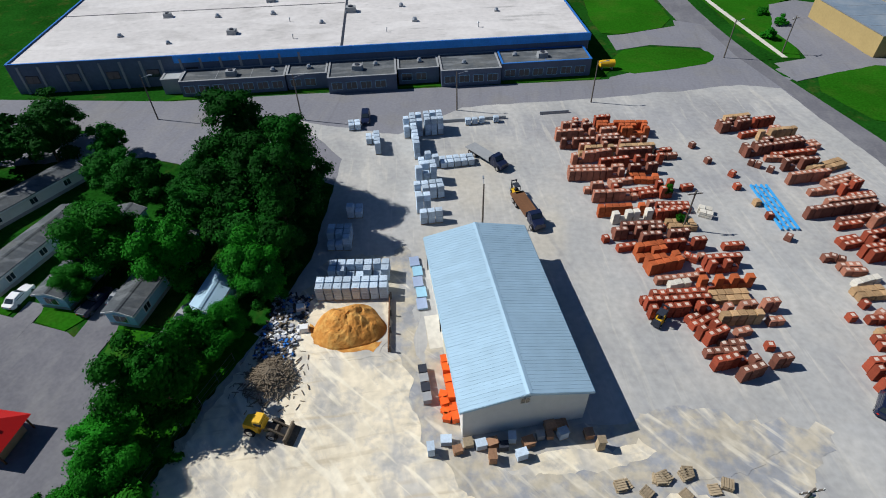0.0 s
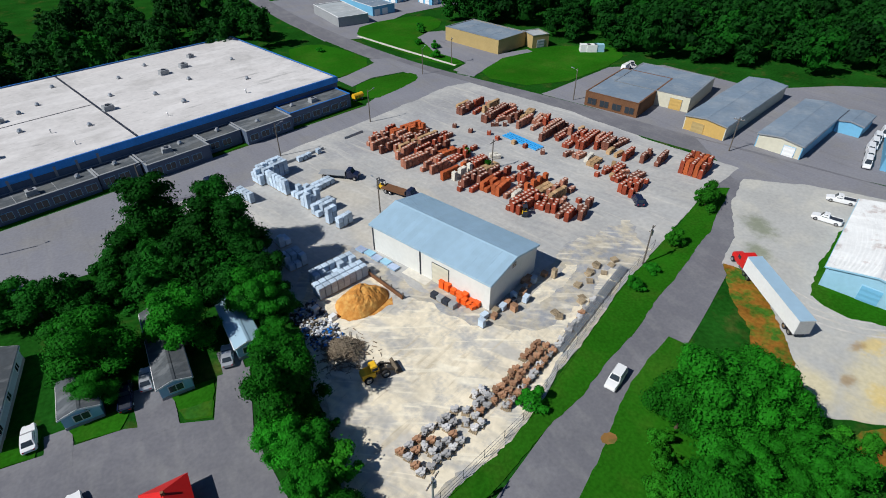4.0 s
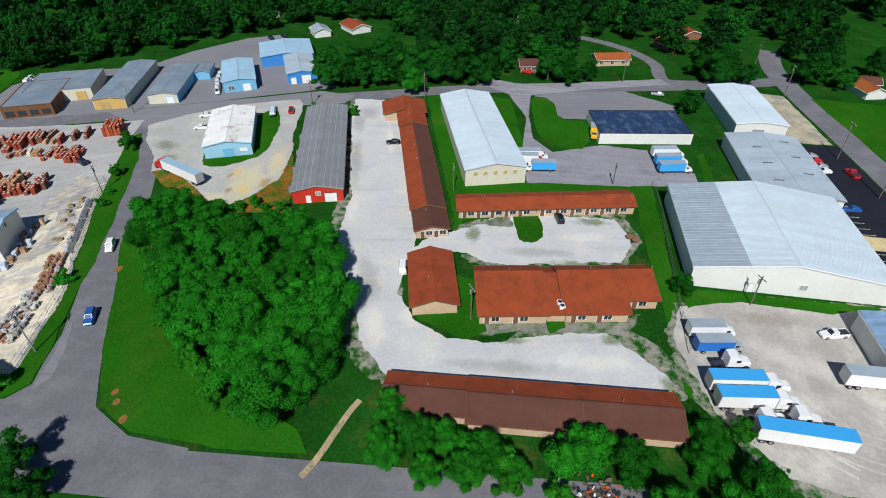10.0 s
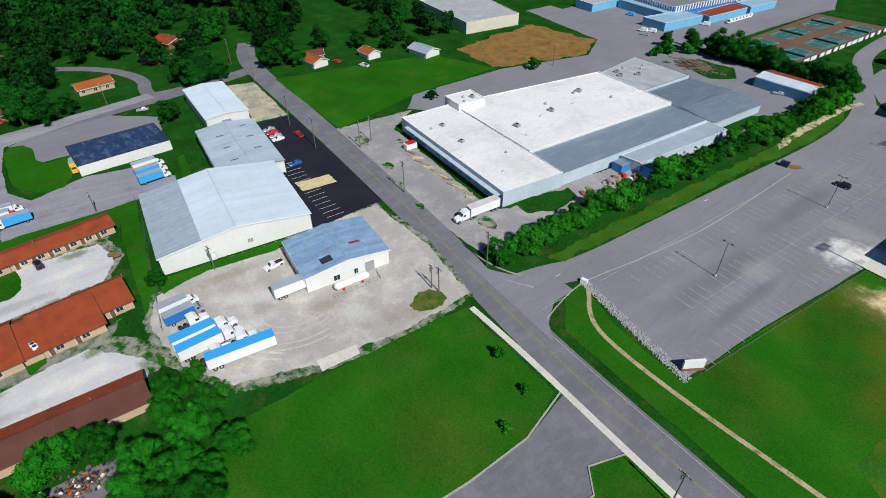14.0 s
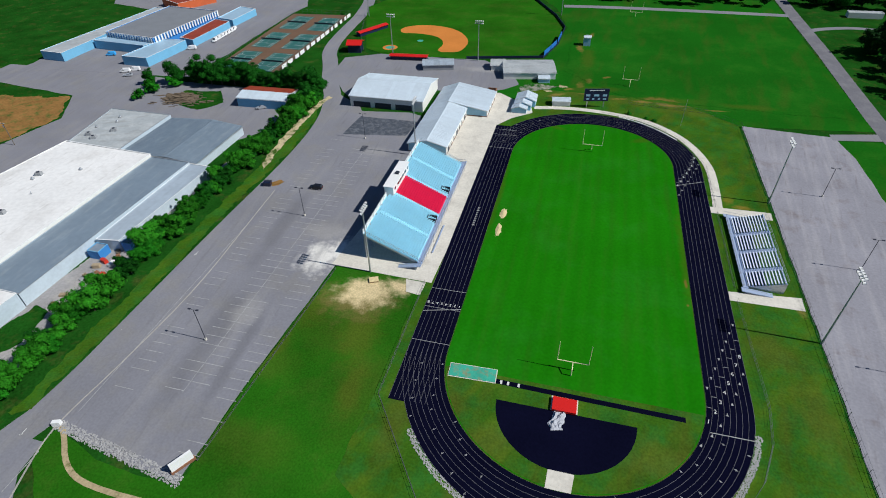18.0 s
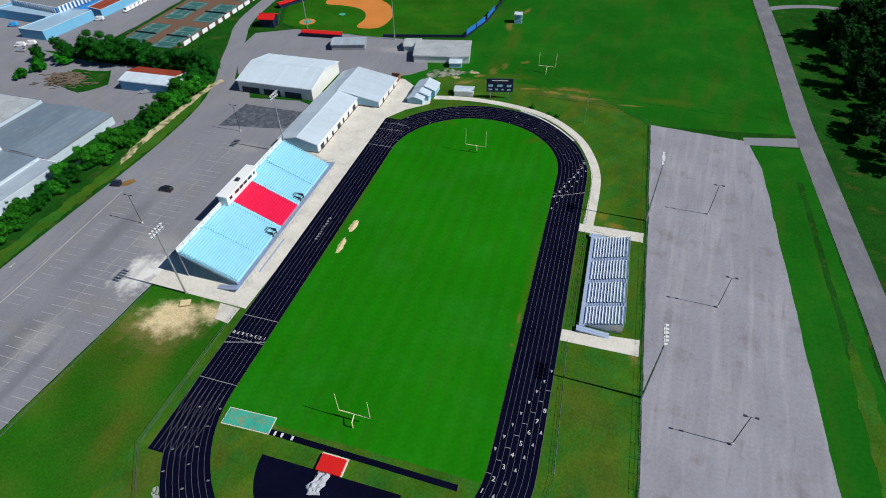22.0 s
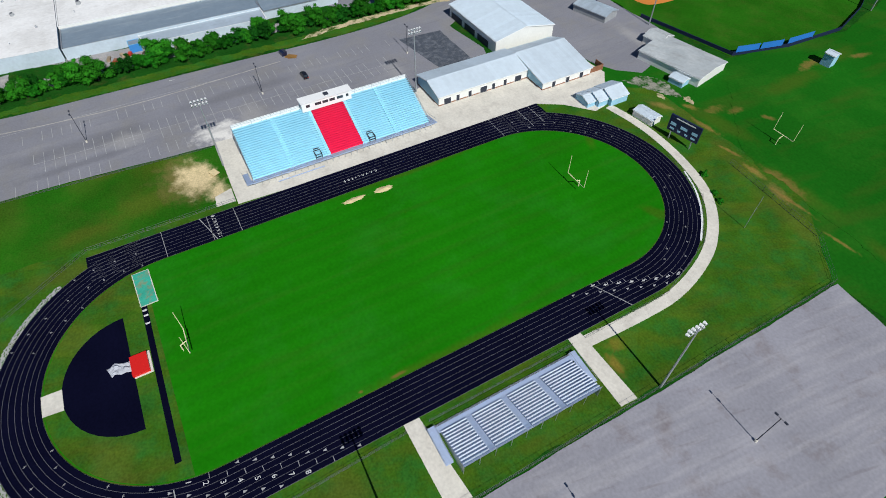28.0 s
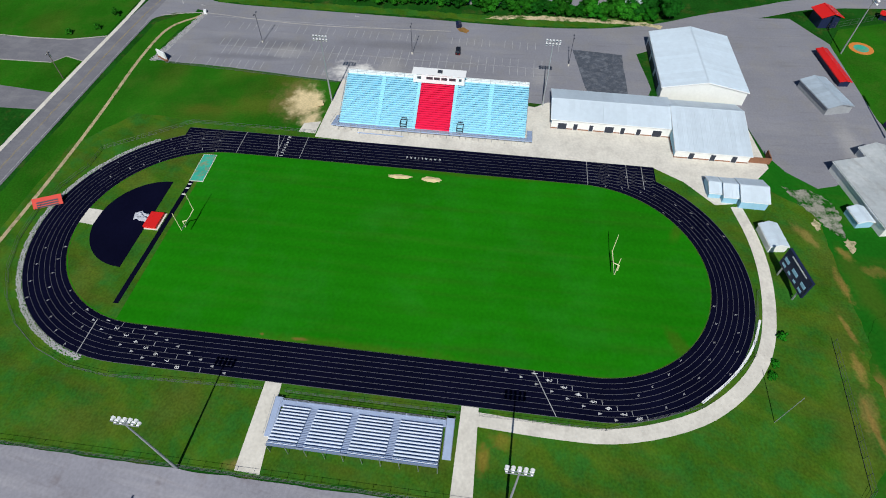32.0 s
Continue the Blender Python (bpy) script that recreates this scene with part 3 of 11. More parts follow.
blotch(M["gravel"], (0.10, 0.15, 0.035), [(9, -88, 5, 2.5, 0), (-1, -112, 2, 8, 0), (17.5, -118, 2.5, 6, 0), (-35, -126, 4, 3, 0), (-26, -96, 1.5, 6, 0), (-24, -118, 2, 5, 0), (84, -55, 8, 1.5, 12)], 0.7, 0.4, 1.7)
blotch(M["trucklot"], (0.58, 0.56, 0.52), [(-26, -150, 12, 4, 60), (-36, -148, 9, 3, 100), (-46, -170, 8, 4, 30), (-20, -182, 3, 12, 20)], 0.7, 0.3, 1.5)
blotch(M["trucklot"], (0.27, 0.23, 0.17), [(-40, -165, 6, 3, 80), (-15, -148, 3, 9, 0), (-53, -180, 5, 8, 0), (-42, -134, 9, 3, -20)], 0.5, 0.3, 1.5)
blotch(M["dryturf"], (0.26, 0.17, 0.03), [(-225, -342.5, 4.5, 1.6, 0), (-221, -346, 2, 3, 0)], 0.6, 0.5, 1.8)
streak(M["dryturf"], (0.09, 0.13, 0.010), 60, 14, 5, 0.5, 0.7, 0.5)
for turf in ("practice", "dryturf"):
    blotch(M[turf], (0.26, 0.17, 0.045), [(-173.5, -424.5, 7, 1.4, 8), (-186, -421.5, 6, 0.9, 12), (-196, -420.5, 5, 1.6, 0), (-210, -419.2, 9, 0.9, 3), (-226, -417.5, 6, 0.8, 5), (-168, -434, 2.2, 5, 0), (-163, -428, 3.5, 1.8, 30)], 0.65, 0.45, 1.9)
streak(M["practice"], (0.045, 0.092, 0.010), 84, 34, 9, 0.5, 0.68, 0.5)
# roofs: dark run-off and patched seams
streak(M["white_roof"], (0.36, 0.35, 0.33), 14, 3.2, 0.6, 0.59, 0.70, 0.6)
streak(M["white_roof"], (0.68, 0.65, 0.63), 14, 12, 4, 0.5, 0.62, 0.6)
streak(M["dock_roof"], (0.50, 0.48, 0.45), 90, 6, 1.2, 0.60, 0.74, 0.5)
streak(M["grey_roof"], (0.17, 0.18, 0.19), 14, 5, 1.5, 0.52, 0.62, 0.7)
streak(M["grey_roof"], (0.06, 0.065, 0.07), 14, 2.5, 0.8, 0.58, 0.7, 0.6)
streak(M["dark_roof"], (0.10, 0.16, 0.26), 10, 5, 1.4, 0.56, 0.66, 0.5)


# ---- builders ----
class Mesh:
    """Gathers boxes, prisms and tubes into one mesh, with a material number for each face."""

    def __init__(self):
        self.v, self.f, self.m = [], [], []

    def add(self, verts, faces, mi=0):
        k = len(self.v)
        self.v += [tuple(p) for p in verts]
        self.f += [tuple(k + i for i in f) for f in faces]
        self.m += [mi] * len(faces)
        return self

    def box(self, x0, x1, y0, y1, z0, z1, mi=0, taper=0.0):
        t = taper
        p = [(x0, y0, z0), (x1, y0, z0), (x1, y1, z0), (x0, y1, z0), (x0 + t, y0 + t, z1), (x1 - t, y0 + t, z1), (x1 - t, y1 - t, z1), (x0 + t, y1 - t, z1)]
        return self.add(p, [(3, 2, 1, 0), (4, 5, 6, 7), (0, 1, 5, 4), (1, 2, 6, 5), (2, 3, 7, 6), (3, 0, 4, 7)], mi)

    def rbox(self, x, y, z, sx, sy, sz, rz=0.0, mi=0):
        """A box by its base centre, turned about z."""
        c, s = math.cos(rz), math.sin(rz)
        q = [(-sx / 2, -sy / 2), (sx / 2, -sy / 2), (sx / 2, sy / 2), (-sx / 2, sy / 2)]
        p = [(x + a * c - b * s, y + a * s + b * c, zz) for zz in (z, z + sz) for a, b in q]
        return self.add(p, [(3, 2, 1, 0), (4, 5, 6, 7), (0, 1, 5, 4), (1, 2, 6, 5), (2, 3, 7, 6), (3, 0, 4, 7)], mi)

    def prism(self, pts, z0, z1, mi=0):
        n = len(pts)
        if sum(pts[i][0] * pts[(i + 1) % n][1] - pts[(i + 1) % n][0] * pts[i][1] for i in range(n)) < 0:
            pts = pts[::-1]
        p = [(x, y, z) for z in (z0, z1) for x, y in pts]
        return self.add(p, [tuple(range(n))[::-1], tuple(range(n, 2 * n))] + [(i, (i + 1) % n, n + (i + 1) % n, n + i) for i in range(n)], mi)

    def extrude(self, prof, axis, a, b, mi=0):
        """A closed outline in the plane across axis ('x': outline in y, z; 'y': outline in x, z), drawn from a to b."""
        n = len(prof)
        p = [((t, u, w) if axis == "x" else (u, t, w)) for t in (a, b) for u, w in prof]
        fs = [tuple(range(n))[::-1], tuple(range(n, 2 * n))] + [(i, (i + 1) % n, n + (i + 1) % n, n + i) for i in range(n)]
        area = sum(prof[i][0] * prof[(i + 1) % n][1] - prof[(i + 1) % n][0] * prof[i][1] for i in range(n))
        if (area < 0) == (axis == "x"):
            fs = [f[::-1] for f in fs]
        return self.add(p, fs, mi)

    def loft(self, prof, a, b, mi=0):
        """A closed outline in x and height, drawn along a slope from a = (y, z) to b = (y, z)."""
        n = len(prof)
        p = [(x, y, z + h) for y, z in (a, b) for x, h in prof]
        fs = [tuple(range(n))[::-1], tuple(range(n, 2 * n))] + [(i, (i + 1) % n, n + (i + 1) % n, n + i) for i in range(n)]
        if b[0] > a[0]:
            fs = [f[::-1] for f in fs]
        return self.add(p, fs, mi)

    def tube(self, p0, p1, r0, r1=None, n=8, mi=0):
        p0, p1 = Vector(p0), Vector(p1)
        r1 = r0 if r1 is None else r1
        q = (p1 - p0).to_track_quat("Z", "Y")
        ring = [Vector((math.cos(2 * math.pi * i / n), math.sin(2 * math.pi * i / n), 0)) for i in range(n)]
        p = [p0 + q @ (v * r0) for v in ring] + [p1 + q @ (v * r1) for v in ring]
        return self.add(p, [tuple(range(n))[::-1], tuple(range(n, 2 * n))] + [(i, (i + 1) % n, n + (i + 1) % n, n + i) for i in range(n)], mi)

    def data(self, name, mats, smooth=False):
        me = bpy.data.meshes.new(name)
        me.from_pydata(self.v, [], self.f)
        for m in mats if isinstance(mats, (list, tuple)) else [mats]:
            me.materials.append(m)
        me.polygons.foreach_set("material_index", self.m)
        if smooth:
            me.polygons.foreach_set("use_smooth", [True] * len(self.f))
        me.update()
        return me


def thing(name, x, y, z=0.0, rz=0.0, label="", category="", group="", kind=""):
    ob = new(name)
    ob.matrix_basis = pose(x, y, z, 0, 0, rz)
    ob.empty_display_size = 0.5
    return tagged(ob, label, category, group, kind)


def part(name, mesh, mats, parent, label="", at=None, smooth=False):
    """One mesh object under a thing or a part."""
    ob = new(name, mesh if isinstance(mesh, bpy.types.Mesh) else mesh.data(name, mats, smooth))
    ob.parent = parent
    if at is not None:
        ob.matrix_basis = at
    return tagged(ob, label)


def single(name, mesh, mats, at, label="", category="", group="", kind="", smooth=False):
    ob = new(name, mesh if isinstance(mesh, bpy.types.Mesh) else mesh.data(name, mats, smooth))
    ob.matrix_basis = at
    return tagged(ob, label, category, group, kind)


def ragged(pts, step, amount, seed=0):
    """An outline with points every step metres, pushed about by up to amount: the frayed rim of gravel or turf."""
    out, n = [], len(pts)
    for i in range(n):
        a, b = Vector(pts[i]), Vector(pts[(i + 1) % n])
        k = max(1, int((b - a).length / step))
        for j in range(k):
            p = a.lerp(b, j / k)
            w = noise.noise_vector(Vector((p.x * 0.13 + seed, p.y * 0.13, seed * 3.1))) + 0.55 * noise.noise_vector(Vector((p.x * 0.6, p.y * 0.6, seed))) + 0.3 * noise.noise_vector(Vector((p.x * 1.7, p.y * 1.7, seed)))
            out.append((p.x + w.x * amount, p.y + w.y * amount))
    return out


def rounded(pts, k=2):
    """Corner-cut smoothing of a closed outline."""
    for _ in range(k):
        q = []
        for i in range(len(pts)):
            a, b = Vector(pts[i]), Vector(pts[(i + 1) % len(pts)])
            q += [tuple(a.lerp(b, 0.25)), tuple(a.lerp(b, 0.75))]
        pts = q
    return pts


from mathutils import geometry

USED = {}


def patch(name, pts, z, material, label, fray=0.0, step=2.0, seed=0, category="ground", smooth=0, kind="structure"):
    """A thin slab of ground cover with its top at z, each a little above the last one laid at that height."""
    USED[z] = USED.get(z, 0) + 1
    z += 0.0006 * (USED[z] - 1)
    if smooth:
        pts = rounded(pts, smooth)
    if fray:
        loose = material in [M[k] for k in ("gravel", "thin", "grassmix", "sandlot", "forecourt", "dust", "dustmix", "soil", "trucklot")]
        pts = ragged(pts, step * 0.55, fray * (1.7 if loose else 1.2), seed)
    me = Mesh()
    flat_v, _, tris, _, _, _ = geometry.delaunay_2d_cdt([Vector(p) for p in pts], [], [list(range(len(pts)))], 1, 1e-4)
    up = [f if sum(flat_v[f[i]].x * flat_v[f[i - 2]].y - flat_v[f[i - 2]].x * flat_v[f[i]].y for i in range(3)) > 0 else f[::-1] for f in tris]
    me.add([(v.x, v.y, z) for v in flat_v], up)
    n = len(pts)
    me.add([(x, y, h) for h in (z - 0.3, z) for x, y in pts], [(i, (i + 1) % n, n + (i + 1) % n, n + i) for i in range(n)])
    return single(name, me, material, pose(0, 0, 0), label, category, kind=kind)


def band(line, width, z0, z1, mesh=None, mi=0, side=0.0):
    """A strip of constant width along a line of points; side shifts it sideways."""
    mesh = mesh or Mesh()
    L, R = [], []
    n = len(line)
    for i in range(n):
        a, b = Vector(line[max(0, i - 1)]), Vector(line[min(n - 1, i + 1)])
        d = (b - a).normalized()
        q = Vector((-d.y, d.x))
        p = Vector(line[i]) + q * side
        L.append(p + q * width / 2), R.append(p - q * width / 2)
    v = [(*p, z) for a, b in zip(L, R) for p, z in ((a, z0), (b, z0), (b, z1), (a, z1))]
    f = [(0, 1, 2, 3), tuple(4 * (n - 1) + i for i in (3, 2, 1, 0))]
    for i in range(n - 1):
        k, q = 4 * i, 4 * i + 4
        f += [(k + 3, k + 2, q + 2, q + 3), (k, q, q + 1, k + 1), (k + 1, q + 1, q + 2, k + 2), (k, k + 3, q + 3, q)]
    mesh.add(v, f, mi)
    return mesh


def curve(pts, k=2):
    for _ in range(k):
        q = [tuple(pts[0])]
        for i in range(len(pts) - 1):
            a, b = Vector(pts[i]), Vector(pts[i + 1])
            q += [tuple(a.lerp(b, 0.25)), tuple(a.lerp(b, 0.75))]
        pts = q + [tuple(pts[-1])]
    return pts


# ---- ground, roads and lots ----
gm = Mesh()
gm.add([(-1500, -1900, 0), (1500, -1900, 0), (1500, 1500, 0), (-1500, 1500, 0)], [(0, 1, 2, 3)])
single("ground", gm, M["wild"], pose(0, 0, 0), "rough green grass over flat open land", "ground", kind="structure")

# north road with the builders' yard
patch("road_north", [(-260, 42), (-140, 64), (-57, 80), (2, 97), (34, 108), (46, 117), (30, 127), (6, 111), (-62, 93.5), (-89, 86), (-150, 78), (-260, 58)], 0.05, M["lot"], "wide grey asphalt street beside the warehouse", category="road")
patch("yard_paving", [(-36, 80), (-25, 93), (2, 101), (34, 112), (42, 112), (54.5, 77), (59.5, 52), (66, 30), (50, 26.5), (25, 17.5), (7, 11), (-8, 4.5), (-21, -1.5), (-36, -5.5), (-46.5, -8), (-46.5, 0), (-43, 12), (-41, 24), (-40, 45), (-44, 70), (-58, 82)], 0.09, M["yard"], "pale grey gravel paving of the builders' yard", 0.5, 3, 1)
patch("yard_dust", [(-46.5, -7.6), (-36, -5), (-21, -1), (8, 11.5), (24, 18), (26, 27), (12, 27), (2, 23), (-4, 20.5), (-14, 18), (-19, 24), (-23, 40), (-27, 48), (-37, 44), (-42, 28)], 0.11, M["dustmix"], "dusty grey and cream gravel", 1.5, 1.5, 70)
patch("yard_dust", [(-46, -7), (-36, -4.5), (-21, -0.5), (6, 12), (14, 16), (6, 22), (-3, 19), (-10, 15), (-17, 17), (-21, 26), (-25, 30), (-27, 38), (-36, 36), (-41, 28), (-43, 12)], 0.13, M["dust"], "cream limestone dust packed on the yard ground", 0.9, 1.5, 2)

# street east of the yard, from the far north to the houses in the south-east
east = curve([(14, 300), (16, 230), (22, 185), (29, 150), (37, 124), (47, 101), (57, 77), (66, 48), (74, 30), (84, 3), (91, -24), (99, -52), (106, -74), (110, -98), (111, -112), (115, -140), (121, -178), (128, -204)])
single("road_east", band(east, 8.5, -0.2, 0.0725), M["road"], pose(0, 0, 0), "worn grey asphalt street passing the yard", "road", kind="structure")
patch("street_apron", [(2, 97), (40, 112), (44, 108), (36, 128), (31, 148), (24, 150), (24, 144), (30, 128), (6, 112)], 0.08, M["lot"], "broad asphalt junction apron", category="road")
patch("warehouse_drive", [(6, 136.7), (8, 127.5), (16.5, 132), (30, 132), (28, 148), (10, 138)], 0.08, M["lot"], "asphalt drive between two lawns", category="road")
patch("business_lot", [(56, 92), (62, 76), (70, 47), (78, 27), (90, 2), (97, -15), (104, -29), (112, -24), (118, -14), (160, 8), (172, 18), (164, 32), (142, 49), (118, 60), (110, 92), (92, 100), (62, 93)], 0.055, M["lot"], "pale asphalt forecourts of small workshops", category="ground")
patch("tan_drive", [(44, 125), (47, 117), (66, 130), (66, 170), (50, 166), (52, 129)], 0.05, M["lot"], "concrete drive of the tan building", category="road")

patch("side_lot", [(-120, 62), (-90, 74.5), (-62, 80), (-57, 72), (-75, 66), (-98, 60), (-118, 54)], 0.04, M["lot"], "worn asphalt beside the north street", 0.6, 2, 75, "lot")

# lawns in the north
for pts, lab in (([(46.8, 117.5), (60.4, 94.2), (103, 103), (113, 117), (87, 131.7), (68, 131)], "mown lawn beside the tan building"),
                 ([(31.2, 180), (36, 160), (44.5, 128), (52.6, 129.2), (50, 166), (73, 178), (73, 198), (40, 196)], "long mown verge with small shrubs"),
                 ([(-1.4, 175), (3, 138), (10, 138), (24, 146), (21, 165), (14, 180)], "mown lawn behind the warehouse corner"),
                 ([(6.5, 112.5), (7.5, 126.5), (16.5, 131), (29.5, 131), (31.5, 126), (27, 121)], "lens-shaped lawn at the street corner")):
    patch("lawn", pts, 0.11, M["grass"], lab, 0.25, 2, 3, "lawn", 1)
patch("lawn", [(-90.8, 86), (-62, 94.5), (3.5, 110.5), (7.5, 118), (-12, 111), (-36, 101.5), (-62, 96.5), (-87, 92)], 0.1, M["grass"], "strip of lawn before the low office annex", 0.2, 2, 4, "lawn")
patch("footpath", [(46.5, 128.5), (47.8, 128.7), (38.5, 160), (33, 180), (31.6, 180), (37, 160)], 0.13, M["concrete"], "narrow concrete footpath along the verge", category="path")

# road along the yard's south side and the junction by the mobile homes
diag = curve([(62, 28), (44, 15.5), (31, 11), (10, 2.2), (-10, -4.5), (-30, -12.5), (-42, -17), (-53, -20), (-60, -32), (-59.5, -60), (-59, -90), (-58.5, -118)])
single("road_diagonal", band(diag, 8.6, -0.2, 0.0663), M["road"], pose(0, 0, 0), "narrow grey asphalt road curving past the yard", "road", kind="structure")
patch("junction", [(-33, -18.5), (-33.5, -9.2), (-40, -10.5), (-45.5, -12), (-49, -9.5), (-51, 2), (-52.5, 15), (-50, 27), (-54.5, 27.5), (-56.5, 20), (-67, 24.5), (-82, 26), (-110, 34), (-112, 22), (-79, 13.2), (-66, 6), (-62, -4.5), (-59, -7), (-57, -11), (-64, -24), (-64, -46), (-55, -46), (-53.8, -35), (-49, -26.3), (-40, -21.5)], 0.08, M["road"], "asphalt junction and loop of the mobile home park", category="road")
patch("kerb_island", [(-79, 12.7), (-67.6, 11.2), (-66, 5.5), (-66.6, -3.3), (-76, -8), (-92, -4), (-92, 12)], 0.14, M["grass"], "dark mown lawn inside the kerb", 0.1, 2, 5, "lawn")
single("kerb", band([(-92, 12.6), (-79, 13), (-67.4, 11.4), (-65.7, 5.5), (-66.3, -3.4)], 0.5, 0, 0.2), M["kerb"], pose(0, 0, 0), "pale concrete kerb round the lawn", "kerb", kind="structure")
patch("kerb_island", [(-64.5, -5.5), (-61.8, -6.0), (-58.9, -7.4), (-57.6, -10.5), (-59, -15), (-63.5, -23), (-68, -36), (-90, -40), (-90, -10), (-70, -8)], 0.14, M["grass"], "dark mown lawn at the park entrance", 0.15, 2, 6, "lawn")
single("kerb", band(curve([(-66.2, -3.5), (-61.8, -5.4), (-58.6, -7.1), (-57.2, -10.3), (-58.6, -15)]), 0.4, 0, 0.2), M["kerb"], pose(0, 0, 0), "pale concrete kerb at the entrance lawn", "kerb", kind="structure")
patch("lawn", [(-48.6, -26.8), (-36.1, -19.4), (-17, -10.6), (-4, -3.4), (8, 0), (12, -10), (-12, -26), (-40, -42), (-50, -62), (-54, -65), (-54.6, -50), (-53, -35)], 0.11, M["grass"], "vivid mown lawn between road and grove", 0.3, 2, 7, "lawn")
patch("verge", [(-49, -8.5), (-45.7, -11.6), (-39.6, -10.4), (-22.4, -4.6), (-7.3, -0.3), (11, 6), (37.5, 16), (56, 25), (53, 27), (25, 17.6), (7, 11), (-21, -1.5), (-36, -5.4), (-42.8, -7), (-45.5, 0), (-44, 16), (-41, 28), (-47, 30), (-50.5, 14), (-50, 2)], 0.12, M["grass"], "grass verge round the yard fence", 0.35, 1.5, 11, "verge")
patch("pale_shoulder", [(-46.5, -12.6), (-39, -11.4), (-30, -8.4), (-30.5, -9.5), (-38, -13), (-44, -14.5), (-48, -11.5)], 0.1, M["lot"], "pale asphalt shoulder at the bend", 0.3, 1, 12)

# workshop lot, gravel lane and the motel courts
patch("workshop_lot", [(31, 8), (40, 12), (51, 21), (62, 26), (72, 17), (83, 1), (90, -18), (86, -21), (62, -25), (46.5, -29.5), (30, -31), (20, -26), (12.5, -19.5), (17.5, -15.5), (25, -7), (33, 3)], 0.1, M["shoplot"], "pale gravel forecourt of the workshop", 0.5, 1.5, 13)
patch("weed_bank", [(31, 7.5), (33, 3), (30, -1.5), (24, -9), (13, -19.5), (9, -16), (20, -5), (27, 4)], 0.14, M["redgrass"], "bank of reddish dry weeds beside the lot", 0.6, 1.2, 16, "verge")
patch("weed_bank", [(30, -31), (46, -30), (24, -37), (14, -38), (12, -24), (20, -26)], 0.14, M["redgrass"], "strip of dry weeds by the red shed", 0.6, 1.2, 17, "verge")
patch("verge", [(35, -6), (40, -3), (66, 5), (73, -8), (80, -11), (77, -15), (62, -19.5), (45, -21.5), (37.5, -14)], 0.14, M["grass"], "grass round the blue workshop", 0.5, 1.2, 18, "verge", 1)
patch("gravel_edge", [(93, -37.5), (76, -40), (58, -43.5), (20, -51), (3, -52.5), (-10, -57), (-19, -62), (-30, -65.5), (-38, -71), (-40, -76), (-30, -77), (-20, -75), (2, -70), (93, -55)], 0.06, M["grassmix"], "gravel overgrown with grass beside the lane", 0.8, 1.2, 71)
patch("gravel_edge", [(-37.5, -90), (-37.5, -128), (-33, -129.5), (-24, -126), (-18, -118), (-22, -100)], 0.07, M["grassmix"], "gravel overgrown with grass at the court", 0.8, 1.2, 72)
patch("gravel_edge", [(-1, -86), (-4, -92), (-3.4, -109), (-1, -123.5), (9, -129), (21, -127), (22.5, -110), (19, -95), (12.5, -84.5)], 0.09, M["grassmix"], "gravel overgrown with grass at the court", 0.8, 1.2, 73)
patch("gravel_lane", [(92, -39), (76, -41), (60, -45), (21, -54), (4, -54.5), (-8, -59), (-17, -64), (-28, -67.5), (-36, -73), (-38, -76), (-38, -125), (-33, -126), (-27, -122), (-22, -116), (-24, -103), (-27, -94), (-27, -85), (-22, -78), (-14, -73), (0.5, -74), (9, -74.6), (56, -64.4), (84, -58.2), (94, -56)], 0.1, M["gravel"], "broad pale gravel lane through the motel grounds", 0.5, 1.5, 19, "road")
patch("motel_court", [(1, -73), (1, -86), (-2, -92), (-1.5, -109), (1, -122), (9, -126.5), (19, -124), (20, -110), (17.5, -95), (11, -85.5), (8, -78)], 0.115, M["gravel"], "pale gravel court between the motel wings", 0.6, 1.3, 20)
patch("motel_court", [(-8, -86), (-22, -88.5), (-25, -90), (-22, -120), (-16, -124), (-20, -108)], 0.08, M["thin"], "thin weedy gravel beside the motel", 0.8, 1.3, 21)
patch("motel_court", [(13, -87), (19, -96), (13, -98)], 0.12, M["thin"], "thin weedy gravel before the motel rooms", 0.6, 1.2, 22)
patch("lawn", [(6.8, -99.5), (10.5, -98.4), (22.5, -97.5), (22.5, -103.8), (10, -105.8), (6.5, -103)], 0.16, M["grass"], "rounded lawn tongue in the court", 0.3, 1, 23, "lawn", 1)
patch("lawn", [(98.5, -65.5), (38, -77.7), (14.5, -83), (6.3, -82.2), (9.4, -86.5), (15, -84.5), (24.5, -130), (28, -131), (30, -101), (33, -82), (86, -71), (92, -90), (60, -98), (37, -103), (37, -131), (-36, -128), (-39, -131), (40, -137), (39, -103.5), (98, -97), (103, -78)], 0.085, M["grass"], "mown strips round the long white shed", 0.4, 1.5, 24, "lawn")
patch("lawn", [(-18, -78), (-17.5, -84), (-6.7, -85), (-9.2, -90.2), (-24.2, -92.4), (-26.8, -87.8), (-22, -78.5)], 0.13, M["grass"], "lawn patch behind the small cabin", 0.4, 1.2, 25, "lawn")
patch("lawn", [(-14, -105), (-15.5, -108.6), (-21.5, -108), (-23.4, -105.4), (-19.5, -104.2)], 0.13, M["grass"], "small lawn patch before the motel rooms", 0.4, 1, 26, "lawn")

